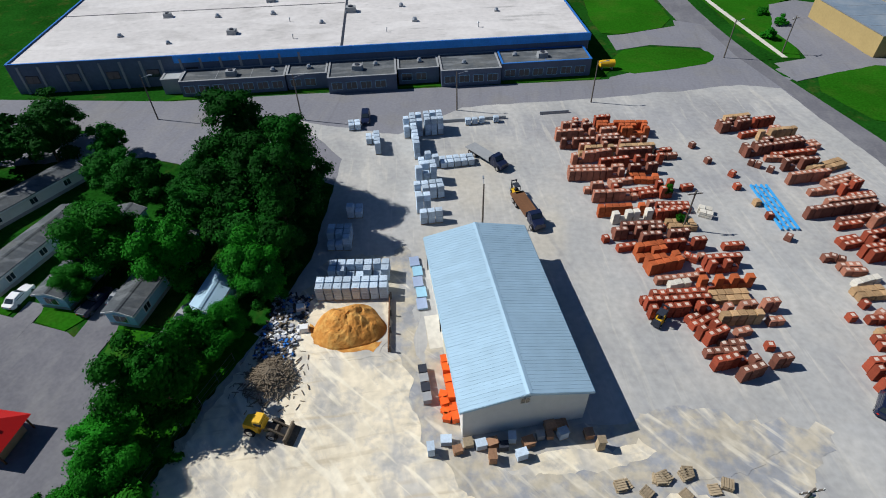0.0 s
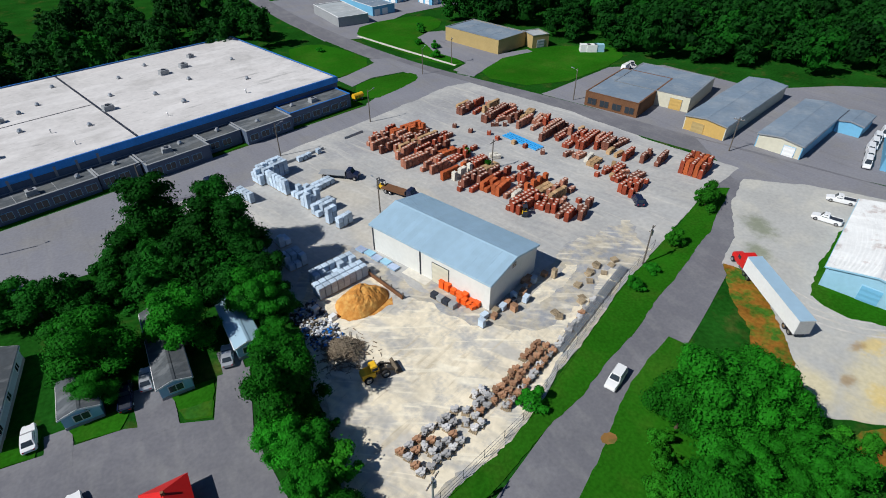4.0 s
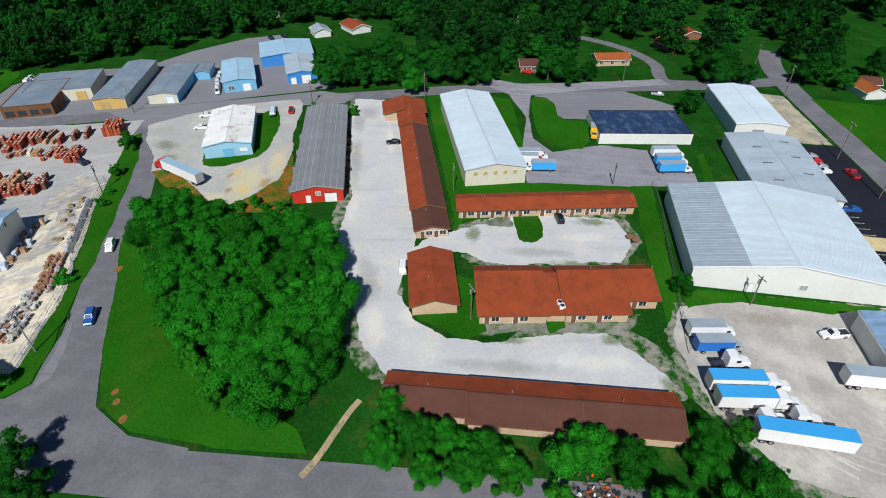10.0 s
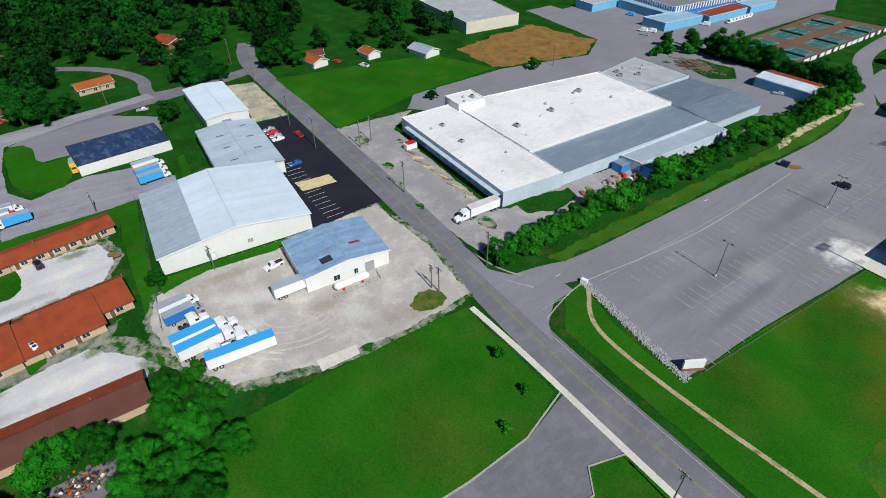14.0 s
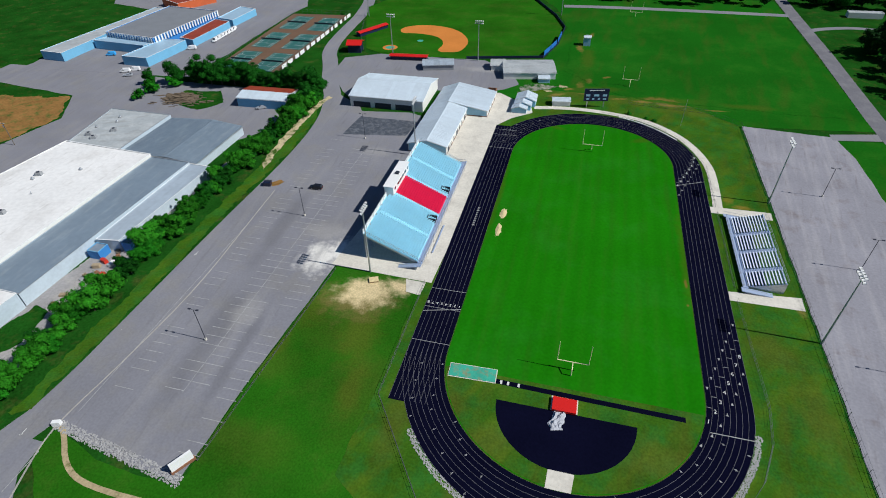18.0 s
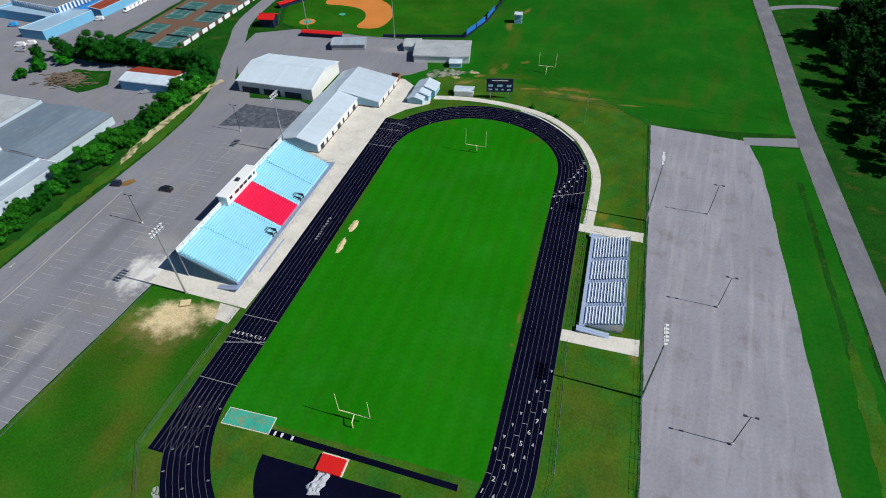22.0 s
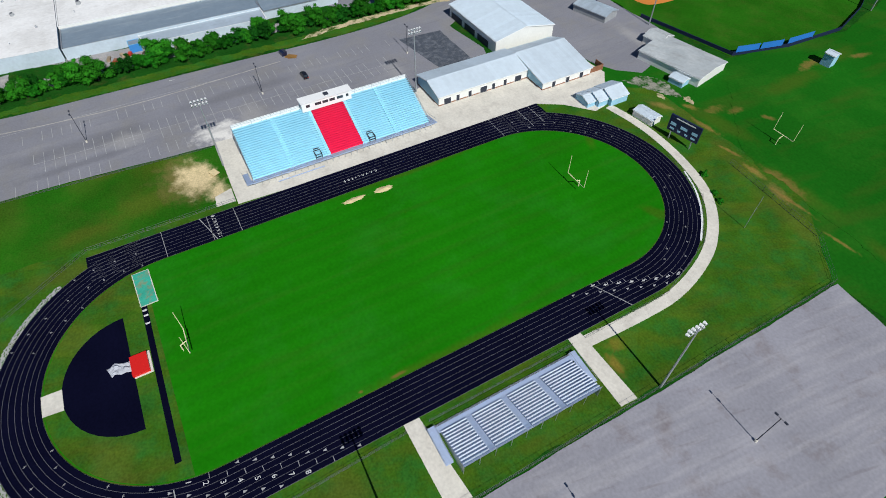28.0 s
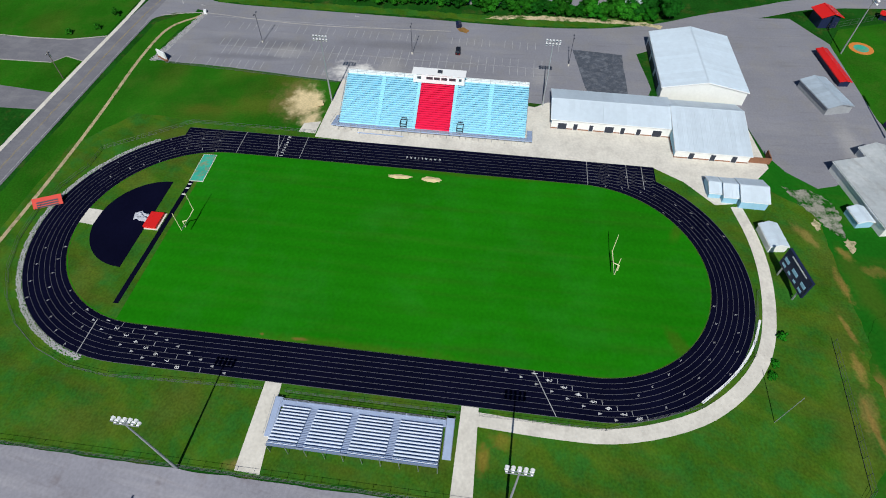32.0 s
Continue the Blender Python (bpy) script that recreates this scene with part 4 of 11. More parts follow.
# court with the box trucks, residential streets
patch("truck_court", [(113, -84), (104, -96), (82, -102.5), (58.7, -101), (35.8, -102), (36.5, -131), (39, -150), (46, -151), (60, -140), (62, -126), (56, -110), (65, -104.5), (82, -103.5), (103, -105), (112, -130), (120, -160), (126, -158), (118, -120), (115, -100), (119, -90)], 0.1, M["lot2"], "pale asphalt court with parked box trucks", 0.4, 1.5, 26)
patch("truck_court", [(103, -106), (82, -112), (84, -155), (98, -157), (112, -140), (110, -120)], 0.06, M["lot"], "worn asphalt lot behind the dark-roofed building", 0.5, 2, 27)
patch("lawn", [(102.5, -104.5), (100.3, -113), (80, -114), (81.5, -124.5), (59, -122), (58, -114), (66, -106.5), (80, -105)], 0.14, M["grass"], "mown lawn beside the truck court", 0.3, 1.5, 28, "lawn", 1)
patch("lawn", [(60, -157), (30, -154), (29, -138), (40, -152), (58, -154.5)], 0.12, M["grass"], "mown lawn beside the big shed", 0.3, 1.5, 29, "lawn")
resi = curve([(128, -204), (121, -160), (130, -158), (146, -161), (172, -148), (190, -120)])
single("road_residential", band(resi, 5.5, -0.2, 0.0565), M["road"], pose(0, 0, 0), "narrow lane between the houses", "road", kind="structure")
single("road_side", band(curve([(104, -86), (111.5, -90.5), (123, -85.5), (136, -81), (152, -73)]), 5.0, -0.2, 0.0595), M["road"], pose(0, 0, 0), "side lane between tree belt and bungalow", "road", kind="structure")
patch("small_lot", [(115, -189), (112, -200.5), (69.7, -200), (71, -187)], 0.08, M["sandlot"], "sandy gravel lot beside the street", 0.3, 2, 30)
patch("black_lot", [(69, -187), (69, -201), (-7, -199.6), (-9, -176), (27, -180), (30, -183)], 0.11, M["black"], "fresh black asphalt car park", 0.15, 3, 31, "lot")
patch("lot_island", [(12, -181.5), (18, -181.5), (17, -193), (11, -193)], 0.2, M["drysand"], "pale gravel island in the black car park", 0.3, 1.2, 32)
patch("gravel_edge", [(-7.5, -178), (-7, -198), (-36, -200), (-58, -197), (-60, -178), (-58.5, -157), (-52.5, -137), (-38, -129.5), (-22, -127.5), (-11, -131.5), (-8.6, -146)], 0.095, M["grassmix"], "gravel overgrown with grass round the truck lot", 0.9, 1.3, 74)
patch("dirt_lot", [(-9, -176), (-8, -197), (-36, -199), (-56, -196), (-57.8, -178), (-56, -158), (-50, -139), (-37, -131.5), (-22, -129), (-13, -133), (-9.5, -146), (-11, -160)], 0.12, M["trucklot"], "pale gravel truck lot with tyre tracks", 0.6, 1.5, 33)
patch("lawn", [(-6.5, -134), (-9.5, -176), (-12, -163), (-10, -146), (-13, -134)], 0.14, M["grass"], "grass strip below the big shed's wall", 0.4, 1.2, 35, "lawn")
patch("lawn_mound", [(-51.3, -181.5), (-48.8, -187.8), (-52.8, -192), (-55.8, -187), (-54.2, -181.2)], 0.25, M["weeds"], "weedy mound at the lot entrance", 0.9, 1, 36, "lawn", 1)
patch("concrete_slab", [(-54.4, -156.3), (-55.2, -165.4), (-58, -165), (-57.8, -156.1)], 0.16, M["concrete"], "old concrete slab at the lawn's edge", category="slab")
patch("lawn", [(-59.5, -140), (-58.8, -165), (-59.8, -192.5), (-89.8, -192.8), (-94.6, -181), (-95.4, -167), (-94, -130), (-64, -124)], 0.11, M["grass"], "large mown lawn with three saplings", 0.4, 2.5, 37, "lawn")
patch("corner_drive", [(-91, -194.5), (-94.8, -181), (-95.2, -167.3), (-94, -130), (-110, -130), (-110, -164), (-109.4, -182.8), (-105, -186), (-107.2, -194.5)], 0.07, M["road"], "asphalt drive entering beside the lawn", category="road")
patch("lawn", [(-109.8, -164), (-109.4, -183), (-105.2, -186), (-107.4, -193.4), (-125.6, -193.8), (-124, -173.7)], 0.12, M["grass"], "kerbed lawn island by the road", 0.2, 2, 38, "lawn")
single("kerb", band([(-90.6, -193.4), (-94.6, -181), (-95.3, -167), (-94.1, -130)], 0.35, 0, 0.2), M["kerb"], pose(0, 0, 0), "pale kerb round the large lawn", "kerb", kind="structure")
single("kerb", band([(-110, -164), (-109.5, -183), (-105.2, -186.2), (-107.4, -193.6)], 0.35, 0, 0.2), M["kerb"], pose(0, 0, 0), "pale kerb of the lawn island", "kerb", kind="structure")
patch("corner_drive", [(-126, -195), (-124, -173), (-122, -130), (-138, -130), (-135.2, -181.5), (-134.8, -195)], 0.07, M["road"], "second asphalt drive from the road", category="road")

# main road, its pavements and the school road
main = [(170, -217), (152, -210), (130, -206.5), (47, -205.8), (-35, -203.2), (-60, -200.2), (-90, -199), (-130, -199.5), (-220, -200), (-420, -201)]
single("road_main", band(curve(main), 9.0, -0.2, 0.0865), M["road"], pose(0, 0, 0), "two-lane asphalt main road", "road", kind="structure")
lines = Mesh()
for s in (-0.18, 0.18):
    band(curve(main[3:]), 0.13, 0.05, 0.096, lines, 0, s)
single("road_marking", lines, M["yellow_paint"], pose(0, 0, 0), "double yellow centre line", "road marking", kind="structure")
single("road_marking", band(curve([(-70, -203.2), (-90, -202.8), (-130, -203.2), (-300, -203.8)]), 0.15, 0.05, 0.09), M["faint"], pose(0, 0, 0), "worn white edge line", "road marking", kind="structure")
single("pavement", band(curve([(-60.5, -193.6), (-75, -194.2), (-90.5, -194.3), (-108, -194.2), (-130, -194.4), (-220, -195)]), 1.5, 0, 0.15), M["concrete"], pose(0, 0, 0), "pale concrete pavement along the lawn", "pavement", kind="structure")
patch("gravel_forecourt", [(47, -209), (45, -243), (34, -228), (-30, -224), (-33, -229), (-31, -250), (-42, -322), (-44, -345), (-49, -350), (-48, -226), (-46.5, -208.5), (-20, -206), (20, -209)], 0.07, M["forecourt"], "worn gravel forecourt of the flat factory", 0.4, 2.5, 39)
patch("lot_far", [(47, -242), (30, -258), (26, -330), (20, -358), (-38, -349), (-45, -360), (-44, -372), (-20, -398), (20, -398), (60, -404), (130, -400), (130, -380), (64, -372), (50, -350), (60, -302), (58, -252)], 0.05, M["lot"], "worn asphalt round the factory", 0.4, 3, 40)
patch("meadow", [(110, -210), (102, -260), (95, -288), (63, -300), (58, -252), (46, -211)], 0.1, M["grass"], "bright mown meadow beside the main road", 0.5, 3, 41, "lawn")
patch("bare_field", [(96, -302), (106, -362), (64, -371), (52, -350), (63, -301)], 0.1, M["soil"], "bare brown earth with straw", 1.5, 2, 42)
school = curve([(-60, -203), (-62, -216), (-65.5, -226), (-66, -260), (-66.5, -300), (-68, -340), (-66, -372), (-59, -396), (-49, -414), (-41, -434), (-30, -456), (-26, -490), (-24, -525), (-14, -570), (20, -640)])
single("road_school", band(school, 8.0, -0.2, 0.0885), M["lot"], pose(0, 0, 0), "pale asphalt road into the school grounds", "road", kind="structure")
patch("road_school_mouth", [(-44, -203), (-52, -206), (-58, -210), (-61.5, -218), (-70, -218), (-70.5, -211), (-75, -205), (-80, -202)], 0.09, M["lot"], "flared mouth of the school road", category="road")
patch("parking_lot", [(-63, -224), (-69.5, -222), (-83.6, -219.5), (-93, -218), (-103, -217), (-104, -245), (-107.5, -288), (-111, -352), (-110, -356), (-104, -386), (-98, -388), (-77, -385), (-74, -390), (-60, -400), (-63, -370), (-66, -310)], 0.11, M["lot"], "large weathered car park with faded bays", 0.15, 4, 43, "lot")
patch("sealed_patch", [(-78.5, -380), (-104, -380), (-103.2, -367), (-77.3, -362.5)], 0.13, M["sealed"], "dark resealed strip of the car park", 0.2, 3, 44, "lot")
patch("lawn", [(-72, -213), (-79, -206.5), (-130, -205.5), (-175, -206), (-232, -206), (-233.5, -245), (-220, -262), (-213, -235), (-180, -222), (-150, -228), (-136, -245), (-135.5, -284.5), (-108, -287), (-104.5, -245), (-103.4, -216), (-93, -216.5), (-83.6, -217.5), (-70.5, -221.5), (-69, -217)], 0.07, M["grass"], "mown grass round the athletics ground", 0.3, 3, 46, "lawn")
single("footpath", band(curve([(-69.6, -222.5), (-72.5, -221), (-78.6, -214.5), (-86, -212), (-105, -212.2), (-129, -214.5), (-152, -216), (-178, -216.8), (-230, -217)]), 1.1, 0, 0.13), M["trodden"], pose(0, 0, 0), "narrow pale footpath along the road", "path", kind="structure")
single("kerb", band(curve([(-58.5, -211), (-56, -209.5), (-51, -207.5), (-44, -206.5)]), 0.35, 0, 0.22), M["kerb"], pose(0, 0, 0), "pale kerb at the school road", "kerb", kind="structure")
single("kerb", band(curve([(-73.5, -206), (-71.5, -212), (-70, -217.5), (-69.3, -223.5), (-71.5, -240), (-73.5, -268), (-71.5, -300), (-70.5, -318)]), 0.3, 0, 0.15), M["kerb"], pose(0, 0, 0), "worn kerb line dividing road and bays", "kerb", kind="structure")
patch("gravel_lot", [(-234, -200), (-234.2, -300), (-234.3, -404.5), (-267, -401.5), (-270, -385), (-270.5, -283), (-272, -200)], 0.08, M["lot2"], "large streaked asphalt overflow car park", 0.25, 4, 49, "lot")
single("road_west", band([(-289, -120), (-289.5, -320), (-287.5, -420), (-289, -500), (-289, -640)], 7.5, -0.2, 0.087), M["road"], pose(0, 0, 0), "straight asphalt lane beside the playing fields", "road", kind="structure")
patch("road_link", [(-266, -399), (-284, -402), (-284, -408), (-266, -404)], 0.09, M["lot"], "short asphalt link to the lane", category="road")
single("road_far", band(curve([(-150, -566), (-170, -568), (-200, -569.5), (-245, -570), (-286, -570)]), 6.0, -0.2, 0.137), M["lot"], pose(0, 0, 0), "narrow asphalt lane behind the practice field", "road", kind="structure")
single("farm_drive", band(curve([(-289, -540), (-300, -547), (-318, -552), (-336, -548), (-362, -546)]), 4.5, -0.2, 0.075), M["lot"], pose(0, 0, 0), "curving asphalt drive by the wood", "road", kind="structure")
trk = curve([(-17.5, 34), (-16.0, 24), (-12.5, 15.5), (-6, 12.8), (3, 15.6), (12, 20.5), (20, 25.5)])
side = [(Vector(b) - Vector(a)).normalized() for a, b in zip(trk, trk[1:] + trk[-1:])]
side[-1] = side[-2]
patch("yard_track", [(p[0] - d.y * 2.4, p[1] + d.x * 2.4) for p, d in zip(trk, side)] + [(p[0] + d.y * 2.2, p[1] - d.x * 2.2) for p, d in list(zip(trk, side))[::-1]], 0.142, M["dustmix"], "grey wheel-worn track round the yard building", 0.7, 1.0, 110)
patch("yard_apron", [(-64, 82), (-58, 66), (-42, 62), (-34, 76), (-24, 94), (-57, 85)], 0.047, M["lot"], "asphalt beside the block stacks", 0.4, 2, 90, "lot")
patch("weed_strip", [(-56.5, -222), (-60.5, -224), (-61.2, -300), (-62.6, -345), (-60.5, -372), (-55, -392), (-51, -398), (-54, -372), (-57, -340), (-56.4, -290)], 0.09, M["dryturf"], "strip of dry weeds along the hedge", 1.2, 1.5, 91, "verge")
patch("sandy_edge", [(-59.6, -330), (-57.5, -352), (-56.6, -376), (-57.6, -396), (-55.4, -397), (-53.8, -376), (-54.4, -352), (-56.6, -334)], 0.095, M["sandgrass"], "sandy washed-out edge beside the weeds", 1.0, 1.2, 92, "verge")
patch("scrap_ground", [(-33.5, -252), (-47, -251), (-48.5, -276), (-42, -277.5), (-34.5, -276)], 0.085, M["forecourt"], "bare gravel behind the factory", 0.8, 2, 92)


def ruts(cx, cy, z, material, arcs, label):
    """Wheel ruts: pairs of thin curved strips, each (radius, from, to, squash)."""
    m = Mesh()
    for k, (r, a0, a1, sq) in enumerate(arcs):
        for w in (-0.9, 0.9):
            pts = []
            for i in range(15):
                a = radians(a0 + (a1 - a0) * i / 14)
                wob = 0.35 * noise.noise(Vector((i * 0.35, k * 1.7, cx)))
                pts.append((cx + (r + w + wob) * math.cos(a), cy + (r + w + wob) * sq * math.sin(a)))
            band(pts, 0.3 + 0.1 * (k % 3), z - 0.05, z + 0.0006 * (2 * k + (w > 0)), m)
    single("wheel_ruts", m, material, pose(0, 0, 0), label, "wheel ruts", kind="structure")


ruts(-33, -160, 0.131, M["ruts"], ((10.5, 60, 200, 1.05), (15.5, 75, 190, 1.1), (18.5, 90, 150, 1.0)), "pale wheel ruts circling the truck lot")
ruts(52, -4, 0.118, M["ruts"], ((18, 175, 260, 0.8), (21.5, 190, 250, 0.8)), "pale wheel ruts on the forecourt")
patch("road_shoulder", [(71, 46), (77, 30), (87, 6), (99, -24), (96, -38), (88, -36), (84, -19), (79, 0), (70, 18), (60, 27)], 0.087, M["lot"], "worn asphalt shoulder before the gravel forecourt", 0.3, 2, 95, "lot")
patch("storage_lot", [(18, 180), (34, 176), (48, 192), (66, 203), (84, 206), (118, 210), (122, 258), (16, 260), (14, 215)], 0.062, M["lot"], "asphalt between the storage rows", 0.3, 3, 96, "lot")
patch("tan_forecourt", [(48.5, 146), (53.5, 128), (43.5, 121.5), (46.5, 116), (66, 127), (80, 127.5), (80, 131), (67, 131.5), (58.5, 156), (74.5, 160), (70, 168), (60, 171), (52, 166)], 0.128, M["lot"], "asphalt forecourt of the tan building", 0.3, 2, 97, "lot")
patch("back_yard", [(-88, 76), (-81, 64.5), (-69, 63), (-64, 68), (-66, 78), (-80, 77)], 0.071, M["lot"], "worn asphalt back yard beside the mobile homes", 0.5, 2, 101, "lot")


# ---- buildings ----
def opening(parent, L, W, side, u, w, z0, h, material, frame_mat, kind="door"):
    """A door or window on one wall: side 0 front (y = 0), 1 right (x = L), 2 back, 3 left (x = 0); u along the wall."""
    fr, pn = Mesh(), Mesh()
    t = 0.1
    fr.box(-t, w + t, -0.09, 0, z0 - (t if z0 > 0.1 else 0), z0 + h + t)
    if kind == "window":
        fr.box(w / 2 - 0.03, w / 2 + 0.03, -0.14, -0.1, z0, z0 + h)
    if kind == "shutter":
        k = max(3, int(h / 0.5))
        pn.extrude([(-0.05, z0)] + [(-0.12 - 0.04 * (i % 2), z0 + h * i / k) for i in range(k + 1)] + [(-0.05, z0 + h)], "x", 0, w)
    else:
        pn.box(0, w, -0.12, -0.05, z0, z0 + h)
    at = (pose(u, 0, 0), pose(L, u, 0, 0, 0, 90), pose(L - u, W, 0, 0, 0, 180), pose(0, W - u, 0, 0, 0, -90))[side]
    f = part({"shutter": "roller_door", "window": "window", "door": "door"}[kind], pn, material, parent, at=at)
    part("frame", fr, frame_mat, f)


def gable(name, label, ox, oy, ang, L, W, eave, ridge, roof, wall, panel=1.2, over=0.35, ends=None, trim="white", skylight=(), category="building", base=None, mid=0.5, rib=0.06, roof2=None):
    """A pitched-roof building: its corner at (ox, oy), its length L along the angle, the ridge along it."""
    b = thing(name, ox, oy, 0, ang, label, category)
    yr = W * mid
    ends = ends or wall
    gz = lambda y: eave + (ridge - eave) * (y / yr if y < yr else (W - y) / (W - yr))
    part("wall", Mesh().box(0, L, 0, 0.22, 0, eave), M[wall], b)
    part("wall", Mesh().box(0, L, W - 0.22, W, 0, eave), M[wall], b)
    for a, c in ((0.003, 0.22), (L - 0.22, L - 0.003)):
        part("gable_wall", Mesh().extrude([(0.003, 0), (W - 0.003, 0), (W - 0.003, eave), (yr, ridge - 0.03), (0.003, eave)], "x", a, c), M[ends], b)
    n = max(1, round((L + 2 * over) / (panel * (1.55 if L > 25 else 1.2)))) if panel else 1
    pw = (L + 2 * over) / n
    th = 0.1
    for s in (0, 1):
        slope = (ridge - eave) / (yr if s == 0 else W - yr)
        y0, y1 = (-over, yr) if s == 0 else (W + over, yr)
        z0 = eave - slope * over + 0.04
        me = Mesh()
        pr = [(y0, z0), (y1, ridge + 0.04), (y1, ridge + 0.04 + th), (y0, z0 + th)]
        if panel:
            nr = max(2, round(pw / 0.42))
            top = []
            for q in range(nr):
                xr = q * pw / nr
                top += [(xr, th), (xr, th + rib * 0.6), (xr + 0.07, th + rib * 0.6), (xr + 0.07, th)]
            me.loft([(0, 0)] + top + [(pw - 0.01, th), (pw - 0.01, 0)], pr[0], pr[1])
        else:
            me.extrude(pr, "x", 0.0, pw - 0.012)
        data = me.data("roof_panel" if panel else "roof_slope", M[roof2 if s and roof2 else roof])
        for i in range(n):
            o = part("roof_panel" if panel else "roof_slope", data, None, b, at=pose(-over + i * pw, 0, 0))
            if i in skylight:
                o.data = me.data("roof_panel", M["glass_sky"])
    part("ridge_cap", Mesh().extrude([(yr - 0.35, ridge + 0.1), (yr, ridge + 0.2), (yr + 0.35, ridge + 0.1), (yr, ridge + 0.16)], "x", -over - 0.02, L + over + 0.02), M[roof], b)
    for x in (-over - 0.05, L + over - 0.02):
        part("barge_trim", Mesh().extrude([(-over, eave - 0.28), (yr, ridge - 0.18), (W + over, eave - 0.28), (W + over, eave + 0.02), (yr, ridge + 0.12), (-over, eave + 0.02)], "x", x, x + 0.07), M[trim], b)
    for y in (-over - 0.1, W + over):
        part("gutter", Mesh().box(-over, L + over, y, y + 0.1, eave - 0.25, eave - 0.08), M[trim], b)
    if base:
        part("plinth", Mesh().box(-0.03, L + 0.03, -0.03, W + 0.03, 0, 0.5), M[base], b)
    return b


def flat(name, label, ox, oy, ang, L, W, h, roof, wall, parapet=0.4, seam=None, trim="white", category="building"):
    """A flat-roofed building with parapet walls."""
    b = thing(name, ox, oy, 0, ang, label, category)
    t = 0.3
    for y in (0, W - t):
        part("wall", Mesh().box(0, L, y, y + t, 0, h + parapet), M[wall], b)
    for x in (0, L - t):
        part("wall", Mesh().box(x + 0.003, x + t - 0.003, t, W - t, 0, h + parapet - 0.003), M[wall], b)
    part("roof", Mesh().box(t, L - t, t, W - t, h - 0.3, h), M[roof], b)
    for x0, x1, y0, y1 in ((-0.08, L + 0.08, -0.08, t + 0.05), (-0.08, L + 0.08, W - t - 0.05, W + 0.08), (-0.08, t + 0.05, t + 0.05, W - t - 0.05), (L - t - 0.05, L + 0.08, t + 0.05, W - t - 0.05)):
        part("coping", Mesh().box(x0, x1, y0, y1, h + parapet, h + parapet + 0.08), M[trim], b)
    if seam:
        k = int(L / seam)
        for i in range(1, k):
            part("roof_seam", Mesh().box(i * L / k - 0.05, i * L / k + 0.05, t + 0.05, W - t - 0.05, h, h + 0.03), M[trim], b)
    return b


def vent(x, y, z, kind=0, s=1.0, label="small grey roof vent on the flat roof", group="roof vents"):
    v = thing("roof_vent", x, y, z, random.uniform(0, 30), label, "vent", group)
    if kind == 0:
        part("base", Mesh().box(-0.5 * s, 0.5 * s, -0.5 * s, 0.5 * s, 0, 0.35 * s), M["grey_wall"], v)
        part("hood", Mesh().tube((0, 0, 0.35 * s), (0, 0, 0.8 * s), 0.55 * s, 0.35 * s, 10), M["galv"], v)
    elif kind == 1:
        part("housing", Mesh().box(-1.1 * s, 1.1 * s, -0.8 * s, 0.8 * s, 0.15, 1.1 * s, taper=0.06), M["grey_wall"], v)
        part("fan_cowl", Mesh().tube((0, 0, 1.1 * s), (0, 0, 1.3 * s), 0.5 * s, 0.5 * s, 12), M["trim"], v)
        part("skid", Mesh().box(-1.2 * s, 1.2 * s, -0.9 * s, 0.9 * s, 0, 0.15), M["galv"], v)
    else:
        part("pipe", Mesh().tube((0, 0, 0), (0, 0, 0.9 * s), 0.12 * s, 0.12 * s, 8), M["galv"], v)
        part("cap", Mesh().tube((0, 0, 0.9 * s), (0, 0, 1.1 * s), 0.25 * s, 0.05 * s, 8), M["galv"], v)
    return v


def place(ox, oy, ang, u, v):
    c, s = math.cos(radians(ang)), math.sin(radians(ang))
    return ox + u * c - v * s, oy + u * s + v * c


# yard building, blue-grey steel roof
B = gable("steel_warehouse", "white steel yard building with blue-grey ribbed roof", 0.0, 23.7, 110.0, 27.0, 13.8, 5.8, 7.3, "steel_roof", "white_wall", 0.9, trim="steel_roof", rib=0.03)
opening(B, 27, 13.8, 2, 14.8, 3.6, 0, 4.2, M["cream_wall"], M["trim"], "shutter")
for u in (0.3, 12.0):
    part("downpipe", Mesh().box(27 - u - 0.1, 27 - u + 0.1, 13.8, 13.95, 0, 5.6), M["trim"], B)
opening(B, 27, 13.8, 3, 6.2, 0.9, 5.4, 0.8, M["glass"], M["galv"], "window")
for u in (4, 10, 17):
    opening(B, 27, 13.8, 0, u, 3.4, 0, 4, M["glass"], M["galv"], "shutter")

# great flat warehouse in the north with its low office annex
WA = 15.9
wx, wy = -125.5, 84.0
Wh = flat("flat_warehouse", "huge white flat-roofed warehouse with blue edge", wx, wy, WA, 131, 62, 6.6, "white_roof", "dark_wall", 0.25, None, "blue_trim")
part("fascia", Mesh().box(36, 131.3, -0.12, 0.0, 5.2, 6.86), M["fascia"], Wh, "bright blue metal fascia")
part("expansion_joint", Mesh().box(73.3, 73.8, 0.4, 61.6, 6.6, 6.72), M["trim"], Wh)
part("expansion_joint", Mesh().box(0.4, 73, 30, 30.3, 6.6, 6.66), M["trim"], Wh)
for i in range(15):
    part("pilaster", Mesh().box(2 + i * 4.4, 2.5 + i * 4.4, -0.25, 0, 0, 6.2), M["grey_wall"], Wh)
    if i % 2 == 0 and i < 9:
        opening(Wh, 131, 62, 0, 3 + i * 4.4, 2.6, 2.4, 1.6, M["glass"], M["trim"], "window")
